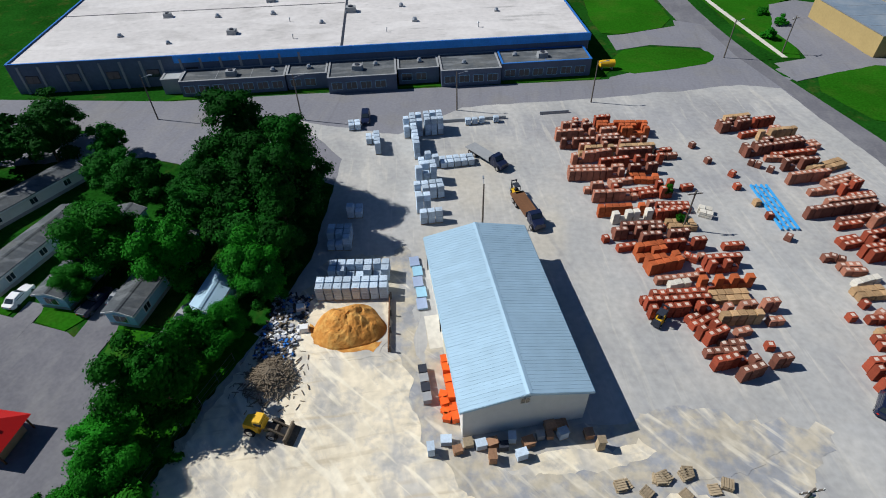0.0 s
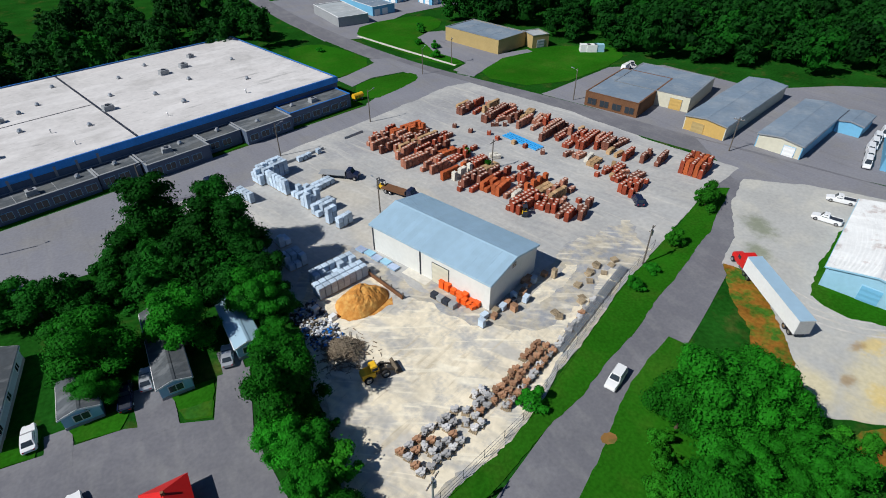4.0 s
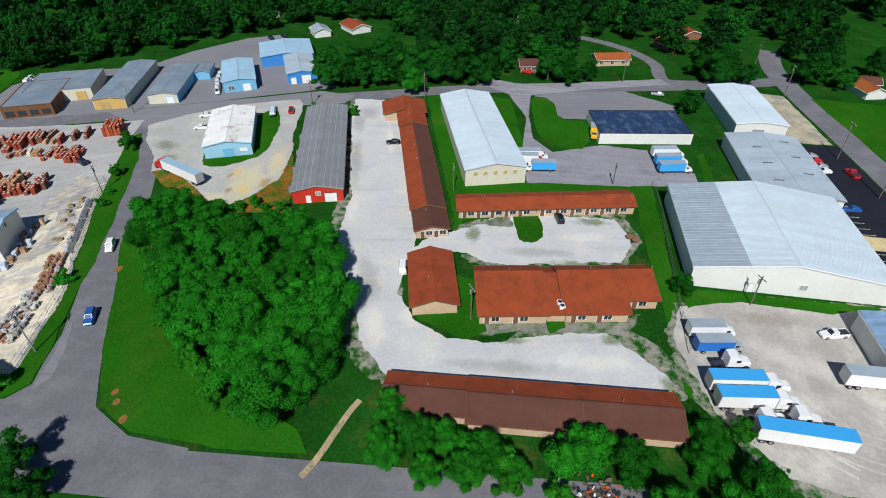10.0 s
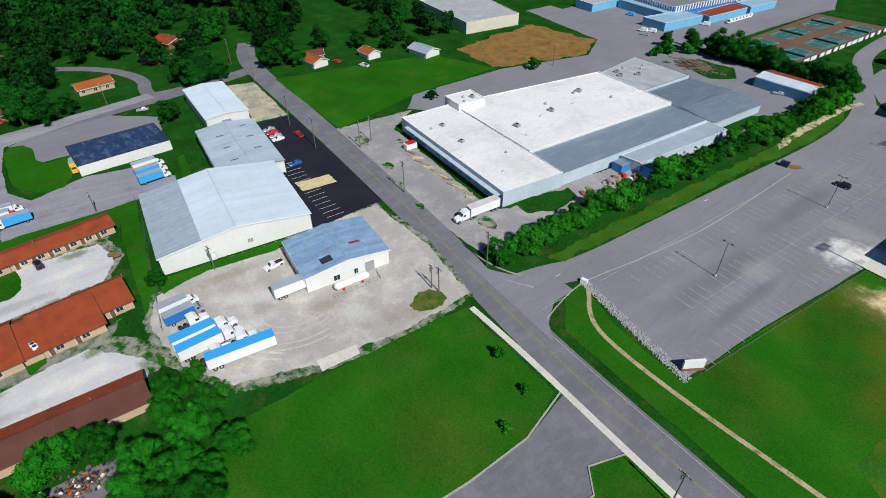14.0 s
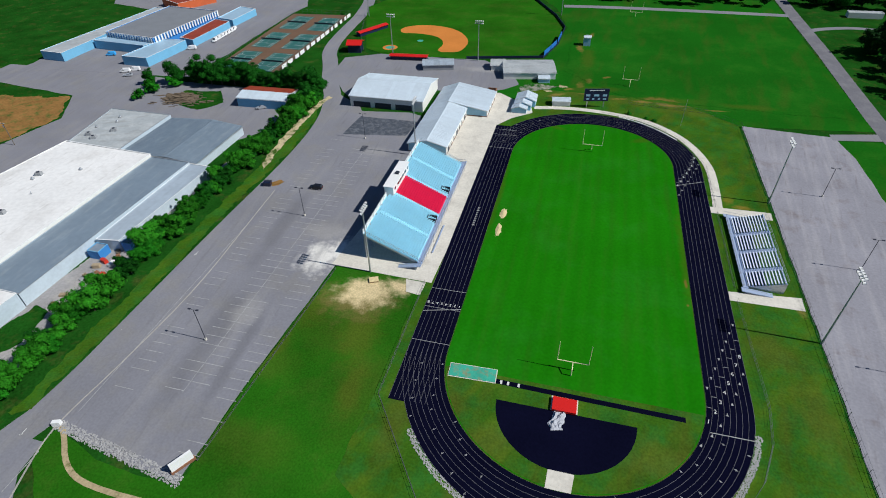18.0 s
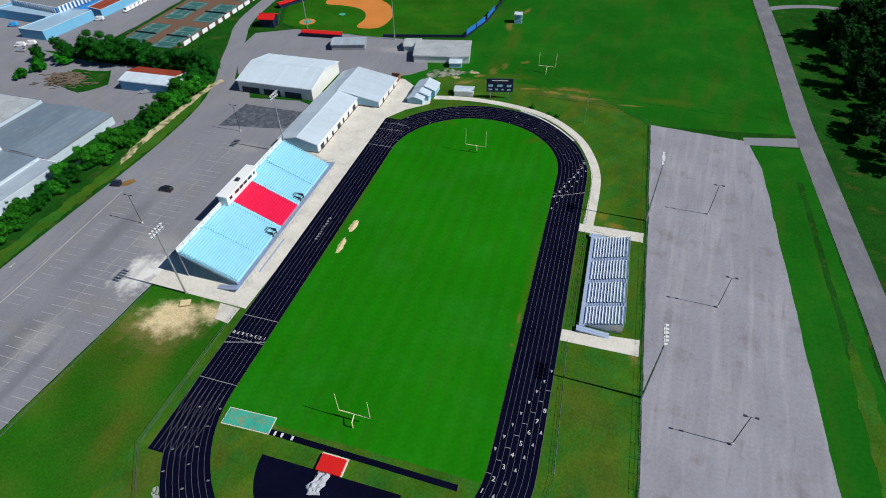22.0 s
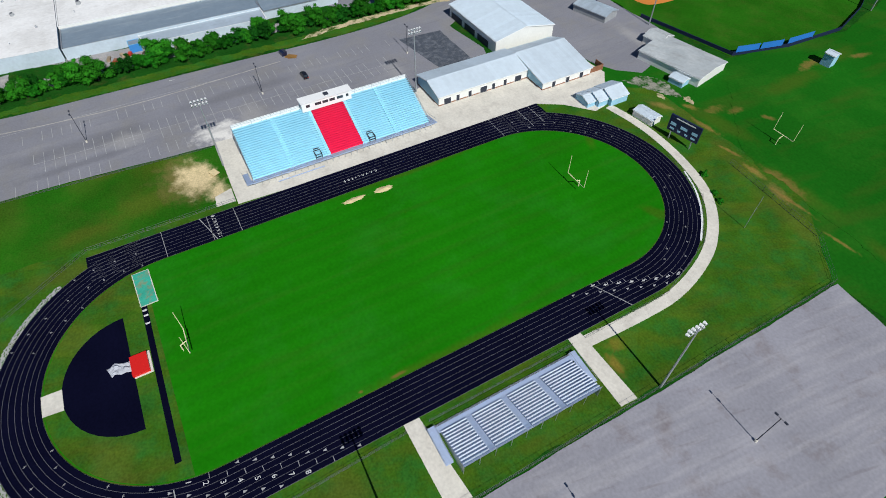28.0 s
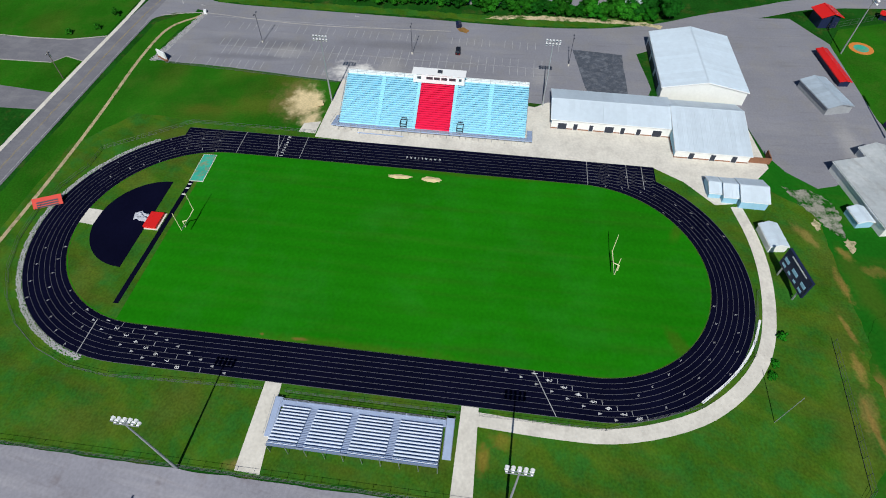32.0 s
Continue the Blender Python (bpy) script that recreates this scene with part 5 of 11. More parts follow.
vents_south = ((20, 14, 0, 1), (28, 26, 1, 0.9), (47, 12, 1, 1), (41, 24, 0, 1.1), (55, 24, 0, 1.1), (58, 37, 0, 1.1), (53, 34, 1, 1), (63, 40, 0, 1), (68, 16, 0, 1), (75, 23, 1, 1.2), (79, 33, 0, 1), (88, 25, 0, 1.1), (91, 14, 0, 1.2), (100, 30, 0, 1.1), (104, 42, 1, 1.1))
vents_north = ((112, 18, 0, 1), (86, 46, 0, 1), (96, 52, 0, 1), (70, 52, 0, 1), (33, 8, 0, 0.9), (35, 45, 1, 1.1), (106, 8, 2, 1.2), (84, 8, 2, 1), (62, 7, 2, 1), (48, 46, 0, 1.1), (118, 38, 0, 1), (60, 18, 2, 1), (97, 40, 1, 1.2), (110, 50, 1, 0.9), (26, 52, 0, 1))
for u, v, k, s in vents_south + vents_north:
    vent(*place(wx, wy, WA, u, v), 6.6, k, s)
An = [(38, 23, -6.4, 3.4), (61.2, 9, -6.0, 3.4), (70.5, 15.2, -9.0, 3.5), (86, 9.3, -6.4, 3.4), (95.5, 13.5, -9.0, 3.6), (109.3, 20.5, -7.6, 3.8)]
for i, (u, L, v, h) in enumerate(An):
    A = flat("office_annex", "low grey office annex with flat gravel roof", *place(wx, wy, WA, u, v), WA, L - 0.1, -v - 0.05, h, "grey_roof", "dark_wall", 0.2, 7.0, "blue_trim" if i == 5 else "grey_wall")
    for k in range(int(L / 3.2)):
        opening(A, L - 0.1, -v, 0, 0.8 + k * 3.2, 2.2, 1.0, 1.5, M["glass"], M["sky_wall"], "window")
for u, v, k in ((49, -4, 1), (66, -2.6, 0), (77, -5, 1), (81, -3, 0), (58, -3, 0), (101, -5, 0), (119, -4.5, 1), (113, -3, 0), (91, -2.5, 0)):
    vent(*place(wx, wy, WA, u, v), 3.5 if u < 109 else 3.8, k, 1.0, "small roof unit on the annex")
P = flat("entrance_canopy", "pale flat canopy on posts beside the warehouse", *place(wx, wy, WA, 33.5, -4.4), WA, 4.3, 4.2, 3.4, "beige_roof", "grey_wall", 0.05, None, "grey_wall", "canopy")

# tan building and the workshops along the east street
T = flat("tan_warehouse", "tan block building with grey flat roof", 82.5, 135.4, 105, 27.0, 16, 5.0, "bluegrey_roof", "tan_wall", 0.15, 6, "galv")
TA = flat("tan_annex", "small tan annex with a loading door", 82.2, 130.6, -8, 7, 8, 4.6, "beige_roof", "tan_wall", 0.15, None, "galv")
opening(TA, 7, 8, 0, 2.0, 3.0, 0, 3.0, M["beige_roof"], M["galv"], "shutter")
for sx, sy, sa, sl, sw, roof, wall, lab in ((44.7, 197, 92, 28, 14, "beige_roof", "grey_wall", "grey storage building with a flat roof"), (62.7, 208.2, 99, 28.5, 12, "bluegrey_roof", "blue_wall", "blue storage row with white roller doors"), (71.5, 224, 22, 27, 13, "bluegrey_roof", "blue_wall", "blue storage row with white roller doors"), (84, 211, 13, 26, 10, "bluegrey_roof", "blue_wall", "blue storage row with white roller doors")):
    far = flat("storage_row", lab, sx, sy, sa, sl, sw, 3.8, roof, wall, 0.15, 8, "white")
    if wall == "blue_wall":
        for side, ln in ((0, sl), (3, sw)):
            for k in range(int(ln / 4.2)):
                opening(far, sl, sw, side, 0.9 + k * 4.2, 2.9, 0, 2.8, M["white"], M["blue_wall"], "shutter")


def flatpoly(name, label, pts, h, roof, wall, parapet=0.2, trim="white", category="building", t=0.3):
    """A flat-roofed building on any outline (anticlockwise)."""
    cx, cy = sum(p[0] for p in pts) / len(pts), sum(p[1] for p in pts) / len(pts)
    b = thing(name, cx, cy, 0, 0, label, category)
    q = [Vector((x - cx, y - cy)) for x, y in pts]
    n = len(q)
    inner = [p * (1 - t / max(p.length, 1)) for p in q]
    for i in range(n):
        a, c, d, e = q[i], q[(i + 1) % n], inner[(i + 1) % n], inner[i]
        part("wall", Mesh().prism([tuple(a), tuple(c), tuple(d), tuple(e)], 0, h + parapet), M[wall], b)
        part("coping", Mesh().prism([tuple(a * 1.003), tuple(c * 1.003), tuple(d), tuple(e)], h + parapet, h + parapet + 0.1), M[trim], b)
    part("roof", Mesh().prism([tuple(p * 0.998) for p in inner], h - 0.3, h), M[roof], b)
    return b


# workshops along the east street
W1 = flat("workshop", "brown-fronted workshop with a wide flat roof", 67.0, 63.6, 21, 26, 16, 4.2, "bluegrey_roof", "timber", 0.03, None, "timber")
for k in range(4):
    opening(W1, 26, 16, 3, 1 + k * 3.8, 2.6, 0.8, 1.8, M["glass"], M["timber"], "window")
W2 = flat("workshop", "tan rear workshop with a loading door", 82.5, 59.0, 21, 22, 23, 4.26, "bluegrey_roof", "cream_wall", 0.03, 6, "galv")
opening(W2, 22, 23, 3, 17.5, 3.4, 0, 3.2, M["yellow_wall"], M["galv"], "shutter")
W3 = gable("workshop", "ochre-fronted workshop with a low grey roof", 75.3, 41.6, 14, 42, 11, 3.9, 4.5, "bluegrey_roof", "cream_wall", 2.4, 0.25, "yellow_wall", "galv")
opening(W3, 42, 11, 3, 2.2, 3.2, 0, 2.8, M["tan_wall"], M["yellow_wall"], "shutter")
W4 = gable("workshop", "long workshop with blue side and cream front", 82.0, 25.3, 13, 33, 10.6, 3.6, 4.3, "bluegrey_roof", "blue_wall", 2.4, 0.25, "cream_wall", "galv")
opening(W4, 33, 10.6, 3, 6.5, 2.6, 0, 2.6, M["white"], M["blue_wall"], "shutter")
gable("workshop_annex", "blue rear annex of the long workshop", *place(82.0, 25.3, 13, 24.5, -6.2), 13, 10, 6.0, 3.2, 3.7, "bluegrey_roof", "blue_wall", 2.4, 0.25, None, "galv")
W5 = gable("workshop", "light blue workshop with grey ribbed roof", 98.2, 1.6, 24, 26, 12, 4.3, 5.1, "steel_roof", "blue_wall", 2.4, 0.3, None, "sky_wall")
opening(W5, 26, 12, 3, 1.5, 2.2, 1.0, 1.4, M["glass_sky"], M["white"], "window")
opening(W5, 26, 12, 3, 7, 2.8, 0, 2.8, M["white"], M["sky_wall"], "shutter")
W6 = gable("workshop", "bright blue workshop with weathered grey roof", 108.8, -19.6, 22, 24, 11.5, 4.4, 5.2, "galv_roof", "deep_blue", 2.4, 0.3, None, "blue_wall")
opening(W6, 24, 11.5, 3, 1.2, 2.0, 0, 2.6, M["white"], M["blue_wall"], "shutter")
opening(W6, 24, 11.5, 3, 5.5, 3.4, 0, 3.2, M["white"], M["blue_wall"], "shutter")
gable("workshop", "wide blue rear workshop with pale roof", *place(108.8, -19.6, 22, 24.5, -1), 22, 21, 22, 4.4, 5.4, "steel_roof", "deep_blue", 2.4, 0.3, None, "blue_wall")

# blue workshop with the rusting white roof; red shed; long white shed
W7 = gable("blue_workshop", "light blue workshop under a rusting white roof", 44.6, -17.7, 18.5, 28.5, 14, 4.2, 5.4, "rust_roof", "sky_wall", 1.0, 0.3, None, "sky_wall")
opening(W7, 28.5, 14, 3, 5.5, 3.0, 0, 3.0, M["blue_wall"], M["sky_wall"], "shutter")
opening(W7, 28.5, 14, 3, 10.5, 2.2, 1.6, 1.1, M["white"], M["sky_wall"], "window")
W8 = gable("red_shed", "long red shed with ribbed grey roof", 21.1, -52.3, 12.6, 57, 13.4, 3.9, 5.2, "ribbed_grey", "red_wall", 1.0, 0.3, None, "grey_wall", rib=0.12)
for y in (1.4, 3.1, 4.8, 8.6, 10.3, 12.0):
    z = 3.9 + 1.3 * min(y, 13.4 - y) / 6.7 + 0.2
    part("roof_seam", Mesh().box(-0.3, 57.3, y - 0.07, y + 0.07, z - 0.05, z + 0.04), M["galv_roof"], W8, "pale metal seam")
opening(W8, 57, 13.4, 3, 8.5, 3.2, 0, 2.7, M["white"], M["trim"], "shutter")
opening(W8, 57, 13.4, 3, 3.6, 1.1, 0, 2.1, M["white"], M["white"], "door")
opening(W8, 57, 13.4, 3, 6.3, 1.2, 2.2, 1.0, M["grey_wall"], M["white"], "window")
for k in range(4):
    part("roof_rack", Mesh().box(6 + k * 11, 7.6 + k * 11, 13.7, 15.2, 0, 1.3), M["galv"], W8)
W9 = gable("white_shed", "long white metal shed with bright roof", 35.8, -101.2, 13, 56, 17.2, 5.4, 6.9, "bright_roof", "cream_wall", 1.1, 0.3, None, "bright_roof")
for k in range(5):
    opening(W9, 56, 17.2, 3, 2.4 + k * 2.8, 1.0, 3.4, 1.0, M["tan_wall"], M["cream_wall"], "window")

# motel wings
def wing(ox, oy, ang, L, W, eave, ridge, roof, wall, label, rooms=0, side=0, mid=0.5, roof2=None):
    b = gable("motel_wing", label, ox, oy, ang, L, W, eave, ridge, roof, wall, None, 0.55, wall, "timber", category="motel", mid=mid)
    if roof2:
        for o in b.children:
            if o.name.startswith("roof_slope") and max(v.co.y for v in o.data.vertices) > W:
                o.data.materials[0] = M[roof2]
    for k in range(rooms):
        u = 1 + k * (L - 2) / rooms
        opening(b, L, W, side, u, 1.0, 0, 2.05, M["timber"], M["white"], "door")
        opening(b, L, W, side, u + 1.4, 1.5, 0.9, 1.1, M["glass"], M["white"], "window")
    for k in range(1, max(2, int(L / 9))):
        st = Mesh().tube((k * 9 - 2, W * mid + 0.9, ridge - 0.5), (k * 9 - 2, W * mid + 0.9, ridge + 0.35), 0.09, 0.09, 6)
        part("vent_pipe", st, M["galv"], b)
    return b


wing(16.2, -80.0, 12.5, 50, 8.2, 2.9, 4.2, "shingle_dark", "peach_wall", "long motel wing with two-tone shingle roof", 9, 2, 0.5, "shingle")
wing(7.4, -81.9, 12.5, 8.8, 7.8, 2.6, 3.7, "shingle_dark", "peach_wall", "brown-shingled end unit of the motel", 2, 3)
wing(65.2, -69.1, 12.5, 14, 8.4, 3.3, 4.7, "shingle", "peach_wall", "raised russet-roofed part of the motel", 2, 2)
wing(76.5, -67.5, 12.5, 11, 14, 2.8, 4.6, "shingle", "peach_wall", "motel office with wide russet roof", 2, 2)
wing(15.6, -83.9, -81.5, 20, 7.2, 2.7, 3.8, "shingle", "peach_wall", "russet-roofed motel row facing the court", 5, 0)
wing(18.6, -103.8, -81.5, 25.5, 7.2, 2.7, 3.8, "shingle", "peach_wall", "russet-roofed motel row facing the court", 6, 0)
cab = wing(-19.5, -86.3, 10, 17.2, 9.2, 2.7, 4.3, "shingle", "peach_wall", "small russet-roofed cabin on the gravel", 1, 1)
wing(-22.2, -91.0, -83.5, 13.5, 15.0, 2.7, 4.8, "shingle", "peach_wall", "deep motel block with russet shingle roof", 2, 0, 0.72)
wing(-20.2, -104.6, -83.5, 3.6, 14.2, 2.5, 4.3, "shingle", "peach_wall", "recessed link of the motel block", 0, 0, 0.72)
wing(-20.0, -108.3, -83.5, 12.5, 14.6, 2.7, 5.0, "shingle", "peach_wall", "deep motel block with russet shingle roof", 2, 0, 0.72)
wing(-14.6, -121.2, -83.5, 6.2, 10.8, 2.7, 4.7, "shingle", "peach_wall", "end unit of the deep motel block", 1, 0, 0.66)
for x, y in ((-17.5, -107.0), (-18.6, -107.4)):
    u = thing("air_conditioner", x, y, 0, 8, "white air conditioning unit between motel blocks", "air conditioner", "air conditioners")
    part("housing", Mesh().box(-0.6, 0.6, -0.6, 0.6, 2.2, 3.4, taper=0.05), M["white"], u)
    part("stand", Mesh().box(-0.5, 0.5, -0.5, 0.5, 0, 2.2), M["galv"], u)
    part("grille", Mesh().tube((0, 0, 3.4), (0, 0, 3.46), 0.45, 0.45, 12), M["trim"], u)
wing(-46.0, -76.0, -90, 14, 7.4, 2.6, 3.9, "shingle_dark", "peach_wall", "motel row half hidden by trees", 3, 2, 0.5, "shingle")
wing(-47.2, -90.3, -90, 18, 8.6, 2.8, 4.4, "shingle_dark", "peach_wall", "motel row half hidden by trees", 4, 2, 0.5, "shingle")
wing(-47.0, -108.5, -90, 16, 8.4, 2.8, 4.4, "shingle_dark", "peach_wall", "motel row half hidden by trees", 4, 2, 0.5, "shingle")
fen = thing("screen_fence", -37.2, -78, 0, -90, "low white screen fence beside the motel row", "fence")
part("panel", Mesh().box(0, 12, 0, 0.1, 0.3, 1.3), M["white"], fen)
for k in range(5):
    part("post", Mesh().box(k * 2.9, k * 2.9 + 0.12, -0.06, 0.16, 0, 1.5), M["white"], fen)

# navy-roofed building, white sheds by the main road, factory
N1 = flat("dark_roofed_store", "white-walled store with dark bitumen roof", 63.3, -125.3, -85.0, 29.6, 18.6, 3.6, "dark_roof", "white_wall", 0.05, None, "trim")
BG = gable("big_white_shed", "large white metal shed with bright gabled roof", -8.3, -175.9, -4.0, 35.0, 40.0, 5.4, 8.2, "bright_roof", "white_wall", 1.1, 0.3, None, "white")
sheet = Mesh().extrude([(40.4, 5.5), (29.0, 7.1), (29.0, 7.13), (40.4, 5.53)], "x", 0.0, 1.06).extrude([(40.4, 5.5), (29.0, 7.1), (29.0, 7.18), (40.4, 5.58)], "x", 0.0, 0.09).data("roof_sheet", M["galv_roof"])
for k in range(33):
    part("roof_sheet", sheet, None, BG, at=pose(-0.3 + k * 1.079, 0, 0))
opening(BG, 35, 40, 3, 12, 1.2, 0, 2.2, M["white"], M["galv"], "door")
opening(BG, 35, 40, 3, 22, 1.4, 2.0, 1.2, M["grey_wall"], M["white"], "window")
gm2 = gable("grey_shed", "grey metal shed joined to the white one", 26.8, -182.0, -3.5, 37.5, 20.4, 4.6, 5.6, "galv_roof", "white_wall", 1.2, 0.25, None, "galv")
for k in range(6):
    sk = thing("roof_light", *place(26.8, -182.0, -3.5, 7 + 5 * k, 5 if k % 2 else 14), 5.0 + (0.1 if k % 2 else 0.25), -3.5, "small flat roof light on the grey shed", "roof light", "roof lights")
    part("frame", Mesh().box(-0.3, 0.3, -1.3, 1.3, -0.4, 0.25), M["grey_wall"], sk)
    part("pane", Mesh().box(-0.22, 0.22, -1.2, 1.2, 0.25, 0.29), M["glass_sky"], sk)
SW = gable("small_white_shed", "bright white metal shed by the street", 72.0, -185.5, -1.0, 35, 16, 5.2, 6.0, "bright_roof", "white_wall", 1.1, 0.25, None, "white")
opening(SW, 35, 16, 3, 5.5, 3.6, 0, 3.4, M["grey_wall"], M["white"], "shutter")
CB = gable("truck_workshop", "white truck workshop with patched metal roof", -34.7, -186.0, -4.0, 17.2, 22.4, 4.7, 6.0, "blue_roof", "white_wall", 0.9, 0.3, None, "white")
for k, (u, w) in enumerate(((4.0, 1.6), (9.5, 1.0), (12.5, 2.6))):
    opening(CB, 17.2, 22.4, 3, u + 3, w, 0.8 if k < 2 else 0, 1.6 if k < 2 else 3.2, M["glass"] if k < 2 else M["grey_wall"], M["white"], "window" if k < 2 else "shutter")
part("roof_patch", Mesh().extrude([(5.2, 5.44), (8.2, 5.79), (8.2, 5.83), (5.2, 5.48)], "x", 6, 6.8), M["red_rust_roof"], CB, "rusty red roof patch")
part("roof_patch", Mesh().extrude([(14.2, 5.79), (17.2, 5.44), (17.2, 5.48), (14.2, 5.83)], "x", 2, 4.4), M["trim"], CB, "dark roof stain patch")
F1 = flatpoly("factory_dock", "white flat-roofed loading block of the factory", [(-33, -250), (-17.6, -250.6), (30.5, -252), (30.8, -229.8), (-31.3, -227.3)], 5.2, "dock_roof", "pale_wall", 0.15, "white")
F2 = flatpoly("factory_hall", "wide pale-roofed factory hall", [(-18.5, -322.8), (20.9, -324.7), (30.5, -252.4), (-16.5, -251)], 5.3, "dock_roof", "white_wall", 0.12, "white")
F3 = flatpoly("factory_wing", "slate-grey roofed side aisle of the factory", [(-34.9, -322.2), (-18.7, -322.9), (-16.7, -251.2), (-32.6, -250.5)], 4.3, "slate_roof", "pale_wall", 0.1, "galv")
F6 = flatpoly("factory_aisle", "low pale metal aisle along the factory", [(-43.6, -322.0), (-35.1, -322.3), (-34.3, -276.0), (-41.6, -277)], 3.7, "galv_roof", "pale_wall", 0.08, "white")
F4 = flatpoly("factory_building", "pale flat-roofed rear block of the factory", [(-3.4, -355.1), (25.8, -355.3), (21.0, -325.0), (-3.4, -323.8)], 4.6, "beige_roof", "pale_wall", 0.1, "galv")
F7 = gable("rear_hall", "slate-roofed rear hall of the factory", -37.0, -322.8, -91, 31.0, 33.2, 3.6, 4.9, "slate_roof", "pale_wall", 1.5, 0.2, None, "galv", mid=0.38)
F5 = flat("plant_room", "white rooftop plant room on the factory", 22.5, -262.5, -3, 10, 12, 7.8, "dock_roof", "white_wall", 0.1, None, "white")
for x, y, k in ((24.5, -254, 0), (28, -256, 0), (26, -259, 1)):
    vent(x, y, 7.8, k, 0.9, "round fan cowl on the plant room roof")
for k in range(9):
    vent(random.uniform(-14, 14), random.uniform(-312, -256), 5.3, k % 3, 1.0, "small roof unit on the factory")
for k in range(5):
    vent(random.uniform(-26, 20), random.uniform(-247, -231), 5.2, k % 3, 0.8, "small roof unit on the factory")
for k in range(6):
    vent(random.uniform(0, 20), random.uniform(-350, -330), 4.6, k % 2, 1.0, "small roof unit on the factory")
flatpoly("blue_booth", "bright blue metal booth at the factory's rear aisle", [(-46.0, -276.6), (-46.0, -281.6), (-42.6, -281.6), (-42.6, -276.6)], 3.3, "bluegrey_roof", "deep_blue", 0.1, "blue_wall")
flatpoly("blue_booth", "small blue lean-to against the factory wall", [(-38.6, -271.6), (-38.6, -275.6), (-34.6, -275.6), (-34.6, -271.6)], 2.9, "bluegrey_roof", "deep_blue", 0.1, "blue_wall")
dock = thing("dock_canopy", -2, -226.9, 0, -2.2, "long blue dock canopy along the factory", "canopy")
part("roof", Mesh().box(-28, 28, -1.5, 0.2, 3.7, 3.95), M["pale_wall"], dock)
for k in range(12):
    part("dock_door", Mesh().box(-27 + k * 4.7, -24 + k * 4.7, -1.62, -1.5, 0.8, 3.4), M["blue_wall"], dock)

# field house, gym and sheds at the school
# field house and locker room: shade is put into the pale blue ends
FH = gable("field_house", "white-roofed field house with brick base", -122.8, -355.0, -90, 35.5, 15.0, 3.7, 5.6, "bright_roof", "white_wall", 1.1, 0.4, "sky_wall", "white", base="brick_wall")
FH2 = gable("locker_room", "white-roofed locker room joining the field house", -131.7, -390.55, -90, 20.8, 24.0, 3.0, 5.75, "bright_roof", "white_wall", 1.1, 0.4, "sky_wall", "white", base="brick_wall", mid=0.7)
GY = gable("practice_gym", "large white metal practice hall", -103.3, -415.8, 0.6, 33.4, 26.2, 5.0, 7.6, "bright_roof", "white_wall", 1.1, 0.4, None, "white")
for u in (1.5, 11.5, 21):
    opening(GY, 33.4, 26.2, 2, u, 7.5 if u > 3 else 8, 0, 2.6, M["trim"], M["white"], "shutter")
for k in range(7):
    opening(FH, 35.5, 15.0, 0, 2 + k * 4.7, 2.6 if k % 3 == 0 else 1.2, 0, 2.3, M["trim"], M["white"], "door")
for u in (4, 10, 16):
    opening(FH2, 20.8, 24.0, 0, u, 1.4, 0, 2.2, M["trim"], M["white"], "door")
for x, y, L, W, e, r in ((-147.3, -397.5, 3.2, 6.2, 2.1, 3.1), (-148.8, -400.9, 3.8, 7.2, 2.5, 3.8), (-150.3, -404.9, 7.0, 8.6, 2.9, 4.5)):
    gable("ticket_shed", "small white gabled shed with blue walls", x, y, -90, L, W, e, r, "bright_roof", "sky_wall", 1.0, 0.25, None, "white", category="shed")
scr = thing("screen_wall", -131.2, -411.6, 0, -90, "low brick screen wall beside the locker room", "wall")
part("wall", Mesh().box(0, 6.0, 0, 0.25, 0, 2.1), M["brick_wall"], scr)
part("wall", Mesh().box(5.75, 6.0, 0.25, 4.0, 0, 2.1), M["brick_wall"], scr)
gable("equipment_shed", "small white equipment shed beside the path", -164.5, -413.3, 8, 7.6, 4.4, 2.3, 3.0, "bright_roof", "white_wall", 1.0, 0.2, None, "white", category="shed")
gable("white_store", "long pale store behind the playing field", -152.6, -455.4, 11.6, 24.9, 17.0, 3.3, 4.3, "beige_roof", "white_wall", 1.2, 0.3, None, "white")
gable("garden_shed", "small white shed on the grass", -153.0, -437.6, 11, 5.4, 4.2, 2.2, 2.9, "bright_roof", "sky_wall", 1.0, 0.2, None, "white", category="shed")
gable("garage", "small grey gabled garage", -129.0, -453.2, 10, 7.0, 8.6, 2.8, 4.2, "beige_roof", "white_wall", 1.2, 0.3, None, "white")
gable("batting_shed", "grey open-sided batting shed", -102.9, -448.6, 15.4, 15.5, 8.5, 2.8, 3.8, "galv_roof", "grey_wall", 1.2, 0.3, None, "galv")
gable("concession_stand", "red-roofed navy concession tower", -48.5, -461.5, 10, 7, 7, 4.4, 5.8, "red", "navy", None, 0.7, None, "red", category="kiosk")
for x, y, a, L in ((-88, -453, 5, 19.5), (-47, -501, 62, 22)):
    gable("dugout", "red-roofed dugout beside the diamond", x, y, a, L, 3.2, 2.2, 2.6, "red", "navy", None, 0.4, None, "red", category="dugout")
BS = gable("blue_store", "pale blue store with a rusted red roof", -43.6, -391.8, 2, 23.5, 13.0, 4.2, 5.3, "red_rust_roof", "blue_wall", 1.2, 0.2, "pale_wall", "white", roof2="bright_roof")
gable("observation_hut", "small white hut on posts by the field", -169.8, -493.5, 5, 3.6, 3.6, 4.6, 5.2, "bright_roof", "sky_wall", None, 0.2, None, "white", category="hut")
